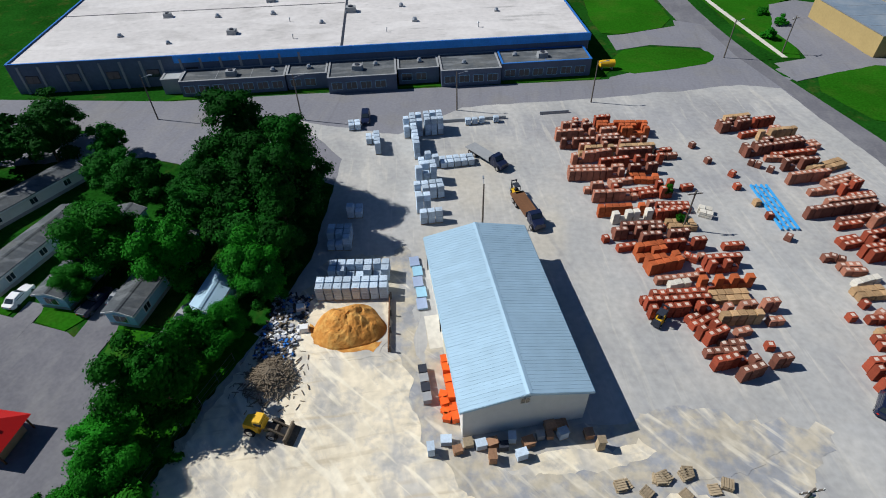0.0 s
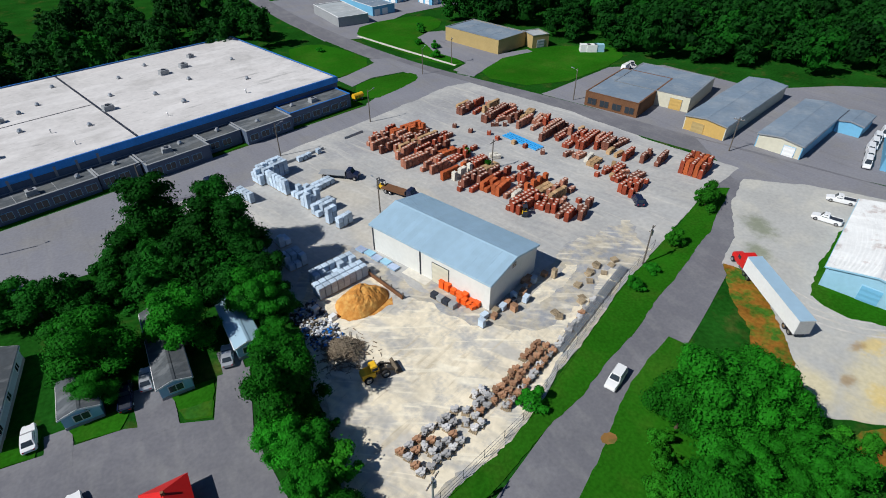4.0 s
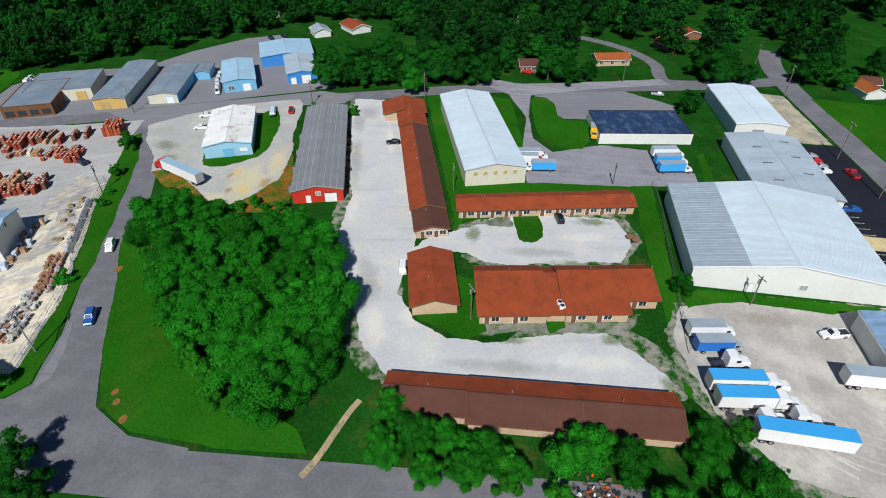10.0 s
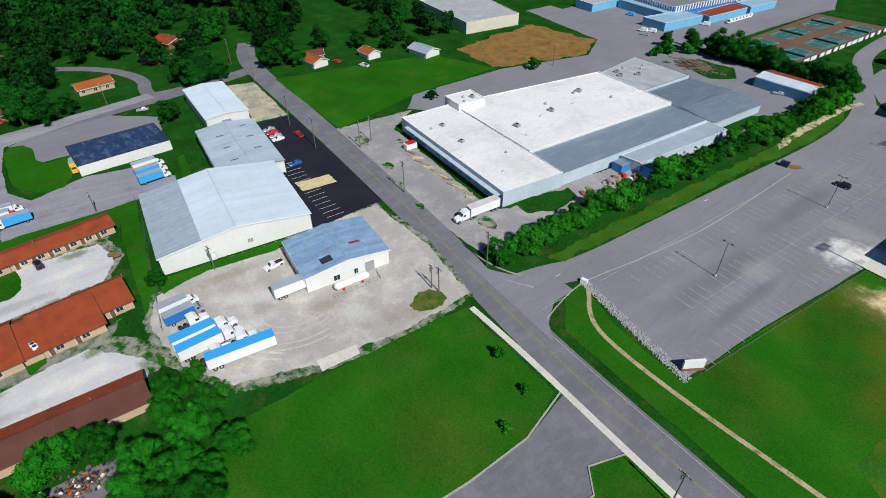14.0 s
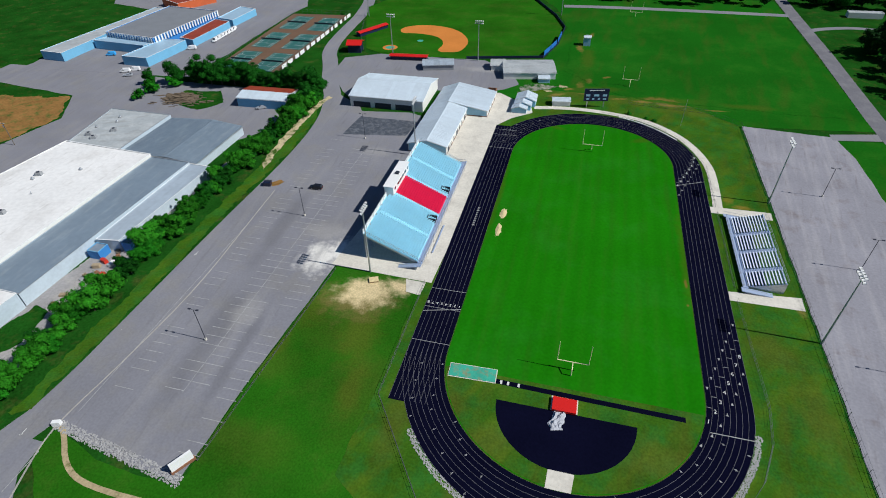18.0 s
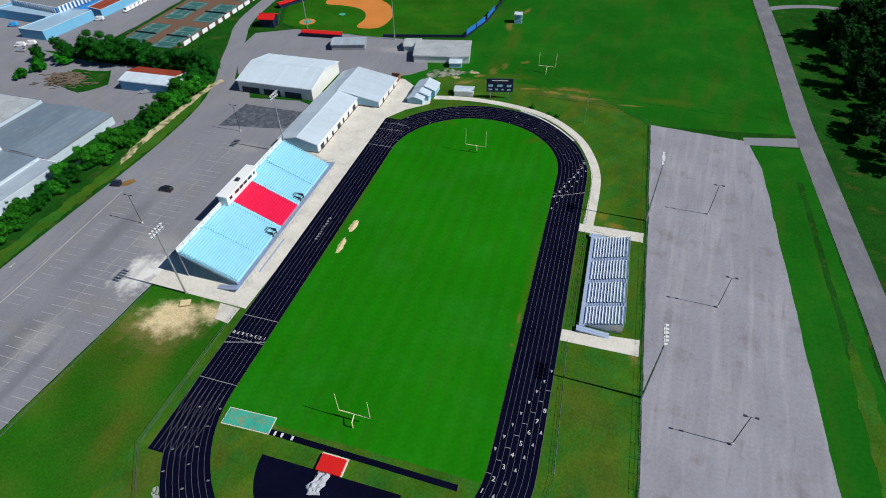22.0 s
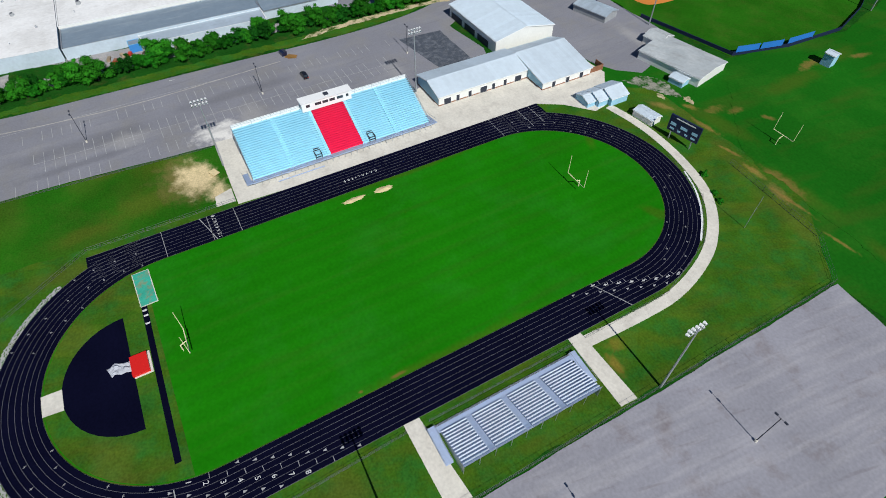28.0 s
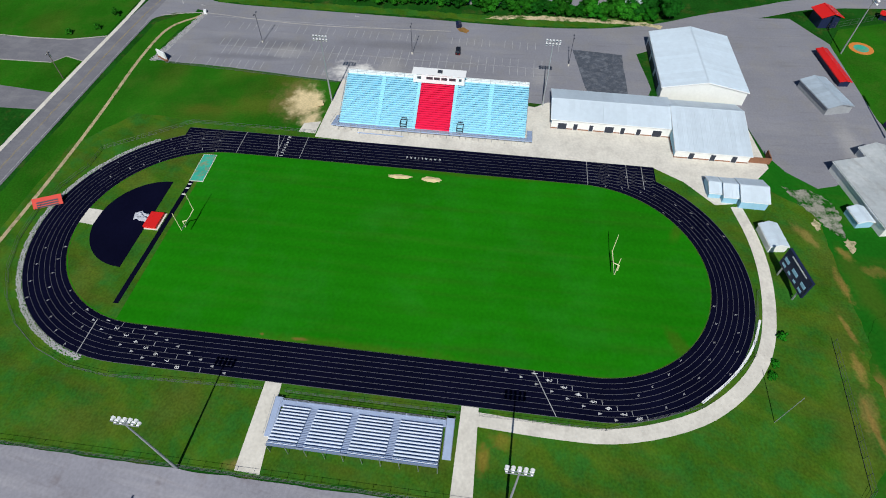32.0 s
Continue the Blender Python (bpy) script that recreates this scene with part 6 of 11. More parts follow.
# far industrial sheds beyond the tennis courts
for pts, h, r, w, lab in (([(102.2, -497), (110, -497), (117.8, -410.1), (103.3, -409.2)], 4.5, "beige_roof", "blue_wall", "long low blue shed far behind the courts"),
                          ([(64.8, -433.8), (98.4, -437.8), (101.8, -431), (67, -428.6)], 4.5, "steel_roof", "blue_wall", "blue front wing of the distant factory"),
                          ([(49.6, -441.8), (62.9, -440.8), (67.6, -412.1), (52.4, -411.9)], 4.5, "steel_roof", "blue_wall", "blue metal annex far behind the courts"),
                          ([(45.8, -480.3), (57.2, -483), (57.3, -447), (47.2, -444.7)], 3.8, "red_rust_roof", "blue_wall", "rust-roofed wing far behind the courts"),
                          ([(43.5, -508), (56, -511), (57, -485.6), (45, -482.6)], 3.9, "steel_roof", "blue_wall", "blue shed at the distant factory's end"),
                          ([(120, -516), (101, -507), (88, -531), (107, -549)], 4.5, "red_rust_roof", "terracotta_wall", "long orange shed beyond the distant factory"),
                          ([(94, -549), (83, -547.5), (73, -572), (86, -578)], 4.5, "red_rust_roof", "blue_wall", "red-roofed shed beyond the distant factory"),
                          ([(60.6, -560), (49.4, -558), (47.9, -573), (59, -576)], 5, "steel_roof", "deep_blue", "dark blue shed beyond the courts"),
                          ([(141, -528), (137, -538), (171, -563), (185, -555)], 5, "beige_roof", "white_wall", "pale shed beyond the distant factory"),
                          ([(110, -356), (113, -321), (168, -326), (160, -365)], 6, "beige_roof", "cream_wall", "long grey-roofed warehouse beyond the field")):
    flatpoly("distant_shed", lab, pts, h, r, w, 0.2, "white")
DF = flatpoly("distant_factory", "broad grey-roofed blue factory far behind the courts", [(58.3, -488.8), (95.7, -492.4), (98.6, -438.2), (64.2, -434.2)], 7, "ribbed_grey", "deep_blue", 0.3, "white")
for k in range(24):
    x, y = 63.6 - 5.6 * k / 23 - 79.2, -435.5 - 52 * k / 23 + 463.4
    part("pilaster", Mesh().box(x - 0.25, x + 0.1, y - 0.55, y + 0.55, 4.4, 7.5), M["white"], DF)
for k in range(18):
    x, y = 65.5 + 32 * k / 17 - 79.2, -434.0 - 4.0 * k / 17 + 463.4
    part("pilaster", Mesh().box(x - 0.4, x + 0.4, y - 0.1, y + 0.25, 4.6, 7.2), M["pale_wall"], DF)
for x, y, a, L, W, rf, wl, lab in ((113, -238, 10, 12, 8, "shingle_orange", "white_wall", "small white house with orange roof"), (128, -241, 80, 9, 7, "shingle_dark", "sky_wall", "small pale blue house"),
                                  (108, -264, 5, 9, 7, "shingle_orange", "white_wall", "small white house with orange roof"), (94, -290, 10, 13, 9, "galv_roof", "white_wall", "white metal garage on the meadow"),
                                  (139.8, -134.0, -80, 14.5, 8, "shingle_orange", "peach_wall", "brick bungalow with orange roof"), (128.5, -101.0, -84, 10.5, 8, "shingle_dark", "brick_wall", "brown bungalow among trees"),
                                  (182, -26, 40, 14, 10, "shingle", "white_wall", "white house with russet roof among trees"), (186, -190, 20, 14, 10, "shingle", "brick_wall", "brick house among trees"), (166, -178, 30, 12, 9, "shingle_orange", "brick_wall", "brick house among trees"),
                                  (196, -110, 0, 14, 9, "shingle_dark", "brick_wall", "brick house among trees"), (205, 30, 60, 14, 10, "shingle_dark", "white_wall", "white house among trees"), (172, -8, 30, 10, 8, "galv_roof", "white_wall", "white garage among trees")):
    hs = gable("house", lab, x, y, a, L, W, 2.7, 4.4, rf, wl, None, 0.5, None, "white", category="house")
    for k in range(3):
        opening(hs, L, W, 0, 1.2 + k * L / 3, 1.3, 0.9, 1.2, M["glass"], M["white"], "window")


flatpoly("long_shed", "low white shed beyond the lane", [(-338, -578), (-319, -577), (-319, -572), (-338, -573)], 3.0, "beige_roof", "white_wall", 0.1, "white")
flatpoly("barn", "grey-roofed barn half hidden by the wood", [(-394, -564), (-360, -566), (-359, -554), (-393, -552)], 4.2, "bluegrey_roof", "grey_wall", 0.1, "galv")

# ---- trees: trunk with limbs, crown of leaf clumps over shaded inner foliage ----
def crown_data(name, seed, R, H, zb, lobes, leaves, size, material, flatness=0.8, spiky=0.0, rings=(7, 5)):
    """Rounded clumps of small leaves over dark inner foliage; leaves buried in a neighbouring clump are left out."""
    rng, nr = random.Random(seed), np.random.default_rng(seed)
    verts, faces = [], []
    blobs = [(0, 0, zb + H * 0.42, R * 0.62, H * 0.40)]
    for k in range(lobes):
        a = k * 2.399 + rng.uniform(-0.4, 0.4)
        h = rng.uniform(0.12, 0.92)
        rr = R * (0.84 - 0.58 * abs(h - 0.32) - spiky * h * 0.5) * rng.uniform(0.5, 1.18)
        r = R * rng.choice((0.2, 0.24, 0.3, 0.36, 0.42)) * rng.uniform(0.85, 1.15) * (1 - 0.25 * h)
        blobs.append((rr * math.cos(a), rr * math.sin(a), zb + H * h, r, r * flatness))
    n1, n2 = rings
    for cx, cy, cz, r, rz in blobs:
        k = len(verts)
        for j in range(n2 + 1):
            th = math.pi * j / n2
            for i in range(n1):
                ph = 2 * math.pi * i / n1
                q = 0.74 * (1 + 0.25 * noise.noise(Vector((ph * 1.3, th * 2, seed + r))))
                verts.append((cx + r * q * math.sin(th) * math.cos(ph), cy + r * q * math.sin(th) * math.sin(ph), cz + rz * q * math.cos(th)))
        for j in range(n2):
            for i in range(n1):
                faces.append((k + j * n1 + i, k + (j + 1) * n1 + i, k + (j + 1) * n1 + (i + 1) % n1, k + j * n1 + (i + 1) % n1))
    B = np.array(blobs)
    share = B[:, 3] ** 2 / (B[:, 3] ** 2).sum()
    pick = nr.choice(len(B), leaves * 4, p=share)
    d = nr.normal(size=(len(pick), 3)) + (0, 0, 0.35)
    d /= np.linalg.norm(d, axis=1)[:, None]
    ext = B[pick][:, [3, 3, 4]]
    q = np.where(nr.random(len(pick)) < 0.88, nr.uniform(0.84, 1.08, len(pick)), nr.uniform(1.1, 1.38, len(pick)))
    p = B[pick, :3] + d * ext * q[:, None]
    depth = np.linalg.norm((p[:, None, :] - B[None, :, :3]) / B[None, :, [3, 3, 4]], axis=2)
    depth[np.arange(len(p)), pick] = 9
    keep = np.flatnonzero((depth.min(axis=1) > 0.78) & (d[:, 2] > -0.5))[:leaves]
    p, d = p[keep], d[keep]
    n = d + nr.normal(scale=0.3, size=d.shape) + (0, 0, 0.12)
    n /= np.linalg.norm(n, axis=1)[:, None]
    u = np.cross(n, nr.normal(size=n.shape))
    u /= np.linalg.norm(u, axis=1)[:, None]
    w = np.cross(n, u)
    s = (size * nr.uniform(0.6, 1.4, len(p)))[:, None]
    tri = np.stack([p + u * s, p - u * s * 0.6 + w * s * 0.75, p - u * s * 0.6 - w * s * 0.75], axis=1).reshape(-1, 3)
    k = len(verts)
    verts += tri.tolist()
    faces += [(k + 3 * i, k + 3 * i + 1, k + 3 * i + 2) for i in range(len(p))]
    me = bpy.data.meshes.new(name)
    me.from_pydata(verts, [], faces)
    me.materials.append(material)
    return me


def trunk_data(seed, h, r, R):
    rng = random.Random(seed)
    m = Mesh()
    m.tube((0, 0, -0.2), (0, 0, h * 0.5), r, r * 0.75, 8)
    m.tube((0, 0, h * 0.5), (0.1, 0.1, h * 0.85), r * 0.75, r * 0.25, 7)
    for k in range(6):
        a = k * 1.05 + rng.uniform(-0.3, 0.3)
        z = h * rng.uniform(0.3, 0.6)
        m.tube((0, 0, z), (R * 0.6 * math.cos(a), R * 0.6 * math.sin(a), z + h * rng.uniform(0.1, 0.3)), r * 0.4, r * 0.1, 5)
    return m.data("trunk", M["bark"])


def variant(seed, R, H, zb, lobes, leaves, size, material, flatness=0.8, spiky=0.0, rings=(7, 5)):
    return (crown_data("crown", seed, R, H, zb, lobes, leaves, size, M[material], flatness, spiky, rings), trunk_data(seed, zb + H * 0.75, max(0.12, R * 0.055), R))


TREES = {
    "broad": [variant(1, 4.7, 8.8, 1.2, 24, 8200, 0.19, "leaf"), variant(2, 4.3, 7.8, 1.0, 22, 7600, 0.18, "leaf"), variant(3, 5.1, 8.2, 1.2, 26, 8800, 0.19, "leaf_mid"), variant(14, 4.5, 9.8, 1.2, 26, 8200, 0.19, "leaf")],
    "dark": [variant(4, 4.9, 9.6, 1.6, 18, 4000, 0.25, "leaf_dark"), variant(5, 4.4, 8.6, 1.4, 17, 3700, 0.25, "leaf_dark")],
    "pine": [variant(6, 5.2, 13.4, 2.5, 40, 9000, 0.2, "leaf_dark", 0.5, 0.5), variant(7, 4.7, 12.4, 2.2, 36, 8500, 0.2, "leaf_dark", 0.5, 0.5)],
    "light": [variant(8, 2.7, 4.7, 0.2, 13, 2100, 0.19, "leaf_light"), variant(9, 2.3, 4.0, 0.1, 12, 1900, 0.18, "leaf_light")],
    "bush": [variant(10, 1.6, 2.3, 0.0, 8, 1100, 0.17, "leaf"), variant(11, 1.4, 1.8, 0.0, 7, 900, 0.16, "leaf")],
    "mid": [variant(21, 4.8, 8.4, 0.8, 25, 7000, 0.19, "leaf_mid"), variant(22, 4.5, 9.0, 0.8, 25, 7000, 0.19, "leaf_mid")],
    "home": [variant(15, 4.9, 10.0, 0.8, 30, 13000, 0.165, "leaf_mid"), variant(16, 4.7, 9.4, 0.8, 28, 12000, 0.165, "leaf_mid")],
    "far": [variant(12, 5.2, 9.5, 0.6, 9, 560, 0.52, "leaf_far", rings=(6, 4)), variant(13, 4.6, 8.8, 0.6, 8, 520, 0.52, "leaf_far", rings=(6, 4)), variant(17, 4.8, 11.0, 0.6, 9, 560, 0.52, "leaf_far", rings=(6, 4))],
}
TL = {"broad": ("tree", "leafy green broadleaf tree", "tree"), "dark": ("tree", "dense dark green broadleaf tree", "tree"), "pine": ("tree", "tall dark tree with layered boughs", "tree"),
      "light": ("small_tree", "bright green bushy young tree", "tree"), "mid": ("tree", "dense full green broadleaf tree", "tree"), "bush": ("shrub", "rounded leafy green shrub", "shrub"), "home": ("tree", "full green tree shading the mobile homes", "tree"), "far": ("tree", "dark tree of the surrounding wood", "tree")}
trng = random.Random(77)


def tree(kind, x, y, s=1.0, group="", label=None):
    v = TREES[kind][trng.randrange(len(TREES[kind]))]
    nm, lab, cat = TL[kind]
    t = thing(nm, x, y, 0, trng.uniform(0, 360), label or lab, cat, group)
    t.scale = (s * trng.uniform(0.88, 1.18), s * trng.uniform(0.88, 1.18), s * trng.uniform(0.82, 1.12))
    part("trunk", v[1], None, t)
    part("crown", v[0], None, t)
    return t


def inside(p, poly):
    x, y = p
    r = False
    for i in range(len(poly)):
        (x0, y0), (x1, y1) = poly[i - 1], poly[i]
        if (y0 > y) != (y1 > y) and x < (x1 - x0) * (y - y0) / (y1 - y0) + x0:
            r = not r
    return r


# west of the yard, between the mobile homes
yard_side = (("dark", -59, 47, 1.1), ("pine", -50.5, 50.5, 1.15), ("dark", -64, 58, 0.85), ("pine", -56, 58.8, 1.3), ("pine", -46, 56, 1.2), ("pine", -45, 47.5, 1.1), ("dark", -76.5, 54.5, 0.75), ("dark", -66, 52.5, 0.7), ("dark", -71, 52.6, 0.66), ("dark", -43, 40.5, 0.95), ("dark", -51, 46, 1.1), ("dark", -48, 42, 1), ("dark", -42.6, 34.5, 0.7), ("dark", -82, 56, 0.9), ("dark", -46, 36.5, 0.8))
home_side = (("dark", -86.5, 63.5, 0.8), ("dark", -61, 62, 0.9), ("dark", -101, 67, 1.2), ("dark", -96, 60, 1.3), ("dark", -104, 52, 1.3), ("dark", -100, 40, 1.2), ("dark", -57, 54, 1.1), ("dark", -50, 52, 1.1), ("dark", -93, 32, 0.9))
for k, x, y, s in yard_side + home_side:
    tree(k, x, y, s, "trees beside the yard")
for k, x, y, s in (("home", -47.2, 17.2, 1.12), ("broad", -46.0, 24.5, 0.8), ("broad", -49.6, 10.0, 0.66), ("broad", -47.2, 7.0, 0.62), ("broad", -48.9, 2.2, 0.64), ("broad", -46.6, -1.6, 0.6), ("light", -47.4, -5.2, 1.1), ("light", -45.6, 4.0, 1.1), ("bush", -44.5, 11, 1.1)):
    tree(k, x, y, s, "trees along the yard fence")
for k, x, y, s in (("light", 27.5, 16.6, 0.95), ("light", 45, 23, 1.15), ("bush", 12, 11, 1.2), ("bush", 18, 13, 0.9), ("bush", -18.5, 0.6, 1.2), ("bush", 49, 25, 1.1), ("light", 13.5, 68, 0.55), ("light", 15, 60.5, 0.5)):
    tree(k, x, y, s, "bushes along the fence")
for k, x, y, s in (("home", -69.0, 37.2, 1.1), ("home", -57.2, 36.4, 1.15), ("home", -69.6, 30.6, 0.55), ("home", -45.2, 36.7, 0.9), ("home", -45.4, 28.6, 0.55)):
    tree(k, x, y, s, "trees between the mobile homes")
# the grove between the road and the gravel lane
grove = [(8, -12), (2, -12), (-8, -15), (-13, -19), (-24, -27), (-34, -36), (-44, -48), (-49, -60), (-44, -66), (-33, -65), (-20, -61), (-6, -56), (0, -51), (1, -42), (-1, -32), (6, -20)]
gv = random.Random(31)
for gi in range(12):
    for gj in range(13):
        p = (-52 + gi * 5.8 + gv.uniform(-1.7, 1.7) + (gj % 2) * 2.9, -67 + gj * 5.8 + gv.uniform(-1.7, 1.7))
        if inside(p, grove):
            tree("broad", *p, gv.choice((0.62, 0.78, 0.92, 1.02, 1.16)), "grove beside the road")
for x, y, k in ((1.5, -9.0, 0.92), (-4.5, -12.0, 0.9), (6.0, -13.0, 0.85), (-1.0, -15.5, 1.0)):
    tree("broad", x, y, k, "grove beside the road")
for k in range(17):
    u = k / 16
    tree("light", -8 - 38 * u + gv.uniform(-1.2, 1.2), -13 - 28 * u - 6 * u * u + gv.uniform(-1, 1), gv.uniform(0.7, 1.1), "undergrowth along the grove")
for x, y in ((13.5, -26.5), (16, -29.5), (10, -24), (14, -33), (9, -36), (6.5, -42), (12, -40), (7, -48), (14.5, -37)):
    tree("light", x, y, 0.72, "bushes by the sandy lot")
for x, y, s in ((-61.2, -22, 0.75), (-60.8, -16.5, 0.42), (-66, -27, 0.8)):
    tree("dark", x, y, s, "trees on the entrance lawn")
# trees south of the motel row
motel_near = (("broad", -52.7, -106.8, 0.9), ("broad", -49.8, -111.0, 0.7), ("mid", -52.5, -115.3, 0.75), ("mid", -51.1, -126.8, 0.75), ("mid", -54.7, -133.2, 0.8), ("mid", -64.7, -126.2, 0.75), ("mid", -71.1, -120.9, 0.8), ("mid", -73.7, -127.9, 0.8), ("mid", -65.6, -135.4, 0.7), ("mid", -58.2, -129.5, 0.8), ("mid", -58.9, -120.4, 0.7), ("mid", -53.6, -93.3, 0.66), ("mid", -50.7, -87.1, 0.62), ("mid", -50.4, -81.1, 0.66), ("mid", -46.3, -77.3, 0.66), ("mid", -55.2, -98.3, 0.5), ("mid", -55.5, -90.0, 0.55), ("mid", -56.2, -84.2, 0.55), ("mid", -53.2, -77.4, 0.66), ("mid", -64.8, -118.3, 0.7))
motel_far = (("mid", -47, -128, 0.7), ("mid", -66, -123, 0.7), ("mid", -68, -130, 0.6), ("light", -54, -96.5, 1.0), ("light", -52, -137, 0.9), ("light", -57.5, -104, 0.9), ("light", -56, -90, 1.0), ("light", -55.5, -84, 1.0), ("light", -56.5, -97, 0.9), ("broad", -51, -84, 0.6), ("broad", -52, -92, 0.55), ("light", -44.5, -134, 1.0))
for k, x, y, s in motel_near + motel_far:
    tree(k, x, y, s, "trees behind the motel")
tree("broad", -8, -134, 0.5, label="round green tree beside the big shed")
# trees along the east street and behind the workshops
for bi in range(4):
    for bj in range(9):
        p = (101.5 + bi * 6.4 + bj * 1.75 + gv.uniform(-1.5, 1.5), -26 - bj * 6.5 + bi * 1.2 + gv.uniform(-1.5, 1.5))
        tree("dark", *p, gv.uniform(0.95, 1.35), "dense tree belt beside the street")
tree("broad", 99.0, -60.5, 1.0, label="leafy tree before the motel office")
for x, y in ((92, -57), (79.5, -27.5), (78, -41.5)):
    tree("bush", x, y, 1.3, "shrubs at the lane entrance")
tree("dark", 91, -160, 0.95, label="large dark tree beside the store")
for x, y, s in ((121, -112, 1.35), (117, -120, 1.1), (128, -118, 1.3), (112, -84, 1.1), (120, -88, 1.25), (130, -94, 1.3), (146, -108, 1.3), (122, -128, 0.8), (121, -178, 1.2), (126, -184, 1.3), (131, -174, 1.2), (124, -190, 1.0), (139, -186, 1.2), (126, -214, 1.2), (134, -224, 1.3)):
    tree("dark", x, y, s, "trees round the houses")
for x, y, s in ((50.8, -314, 0.62), (49.5, -256, 0.5), (139, -246, 1.0), (122, -226, 1.1), (132, -222, 0.9), (128, -262, 1.0), (118, -274, 0.8), (140, -280, 1.1), (111, -284, 0.8)):
    tree("dark", x, y, s, "trees beyond the meadow")
for x, y in ((-75.9, -189.2), (-86.3, -187.7), (-90.8, -179.0)):
    tree("light", x, y, 0.55, "saplings on the lawn", "young green sapling on the mown lawn")
# hedge of young trees between factory and school road
hr = random.Random(5)
for k in range(56):
    y = -210 - k * 3.3
    for q in (0, 1):
        if q == 0 or k % 3 == 0:
            kind = hr.choice(("light", "light", "dark", "light", "mid"))
            tree(kind, -51.0 + q * 2.8 + hr.uniform(-1.3, 1.3) + (-1.5 if k > 39 else 0), y + hr.uniform(-1.3, 1.3), hr.uniform(0.8, 1.9) if kind == "light" else hr.uniform(0.42, 0.72), "row of young trees along the school road")
for x, y, s in ((-48, -392, 0.9), (-52, -385, 0.8), (-40, -398, 0.9), (-28, -399, 0.9), (-14, -402, 1.0), (2, -403, 1.0), (14, -400, 0.9), (24, -396, 0.8), (-50, -400, 0.8), (36, -392, 0.7)):
    tree("dark", x, y, s * 1.15, "trees by the tennis courts")
for k in range(14):
    tree("dark", -46 + k * 4.6 + hr.uniform(-1.5, 1.5), -399 + hr.uniform(-4, 3), hr.uniform(0.8, 1.25), "trees by the tennis courts")
for x, y in ((22, -392), (28, -384), (30, -376), (33, -388)):
    tree("bush", x, y, 2.2, "bushes by the log heap")
for x, y in ((51, 150), (46, 140), (57, 172), (48, 158), (60, 178), (12, 168)):
    tree("bush", x, y, 1.2, "shrubs on the verge")


def wood(poly, step, seed, lo=0.8, hi=1.25, keep=1.0, avoid=()):
    """A far wood: tree crowns joined into one mesh, each tree in one of three greens."""
    rng = random.Random(seed)
    src = []
    for crown, trunk in TREES["far"]:
        co = np.empty(len(crown.vertices) * 3)
        crown.vertices.foreach_get("co", co)
        src.append((co.reshape(-1, 3), [tuple(p.vertices) for p in crown.polygons]))
    xs, ys = [p[0] for p in poly], [p[1] for p in poly]
    vs, fs, mi, k = [], [], [], 0
    x = min(xs)
    while x < max(xs):
        y = min(ys)
        while y < max(ys):
            p = (x + rng.uniform(-0.45, 0.45) * step, y + rng.uniform(-0.45, 0.45) * step)
            if inside(p, poly) and rng.random() < keep and all((p[0] - a) ** 2 + (p[1] - b) ** 2 > r * r for a, b, r in avoid):
                co, pf = src[rng.randrange(3)]
                a, s = rng.uniform(0, 6.28), rng.uniform(lo, hi)
                rot = np.array([[math.cos(a), -math.sin(a), 0], [math.sin(a), math.cos(a), 0], [0, 0, rng.uniform(0.85, 1.15)]])
                vs.append(co @ rot.T * s + np.array([p[0], p[1], -0.6]))
                fs += [tuple(i + k for i in f) for f in pf]
                mi += [rng.choice((0, 0, 0, 1, 2))] * len(pf)
                k += len(co)
            y += step
        x += step
    me = bpy.data.meshes.new("far_woods")
    me.from_pydata(np.concatenate(vs).tolist(), [], fs)
    for m in ("leaf_far", "leaf_dark", "leaf_deep"):
        me.materials.append(M[m])
    me.polygons.foreach_set("material_index", mi)
    single("far_woods", me, None, pose(0, 0, 0), "dark green woods of broadleaf trees", "woods", kind="stuff")


houses = [(119, -234, 11), (132, -237, 9), (112, -260, 10), (100, -286, 11), (137, -140, 13), (127, -104, 10), (182, -20, 14), (168, -28, 12), (188, -184, 12), (214, -196, 10), (203, -106, 11), (230, -228, 9), (118, -145, 14), (155, -153, 8), (165, -150, 7), (172, -35, 9), (250, 20, 12)]
# behind the workshops and their back lot
wood([(97, 106), (120, 90), (142, 62), (150, 46), (168, 38), (182, 22), (196, 40), (240, 30), (250, 80), (190, 130), (130, 200), (97, 206), (92, 160), (94, 140), (112, 124)], 11, 21, 1.0, 1.6, 0.92, houses)
# between the houses east of the street
wood([(182, 20), (186, 4), (196, -18), (190, -40), (150, -56), (138, -80), (140, -96), (150, -120), (160, -138), (178, -146), (196, -150), (240, -150), (248, 40), (200, 40)], 11.5, 22, 1.0, 1.6, 0.9, houses)
wood([(166, -160), (150, -172), (132, -188), (150, -200), (170, -203), (200, -212), (245, -200), (245, -150), (200, -152), (180, -150)], 11, 23, 0.95, 1.5, 0.85, houses)
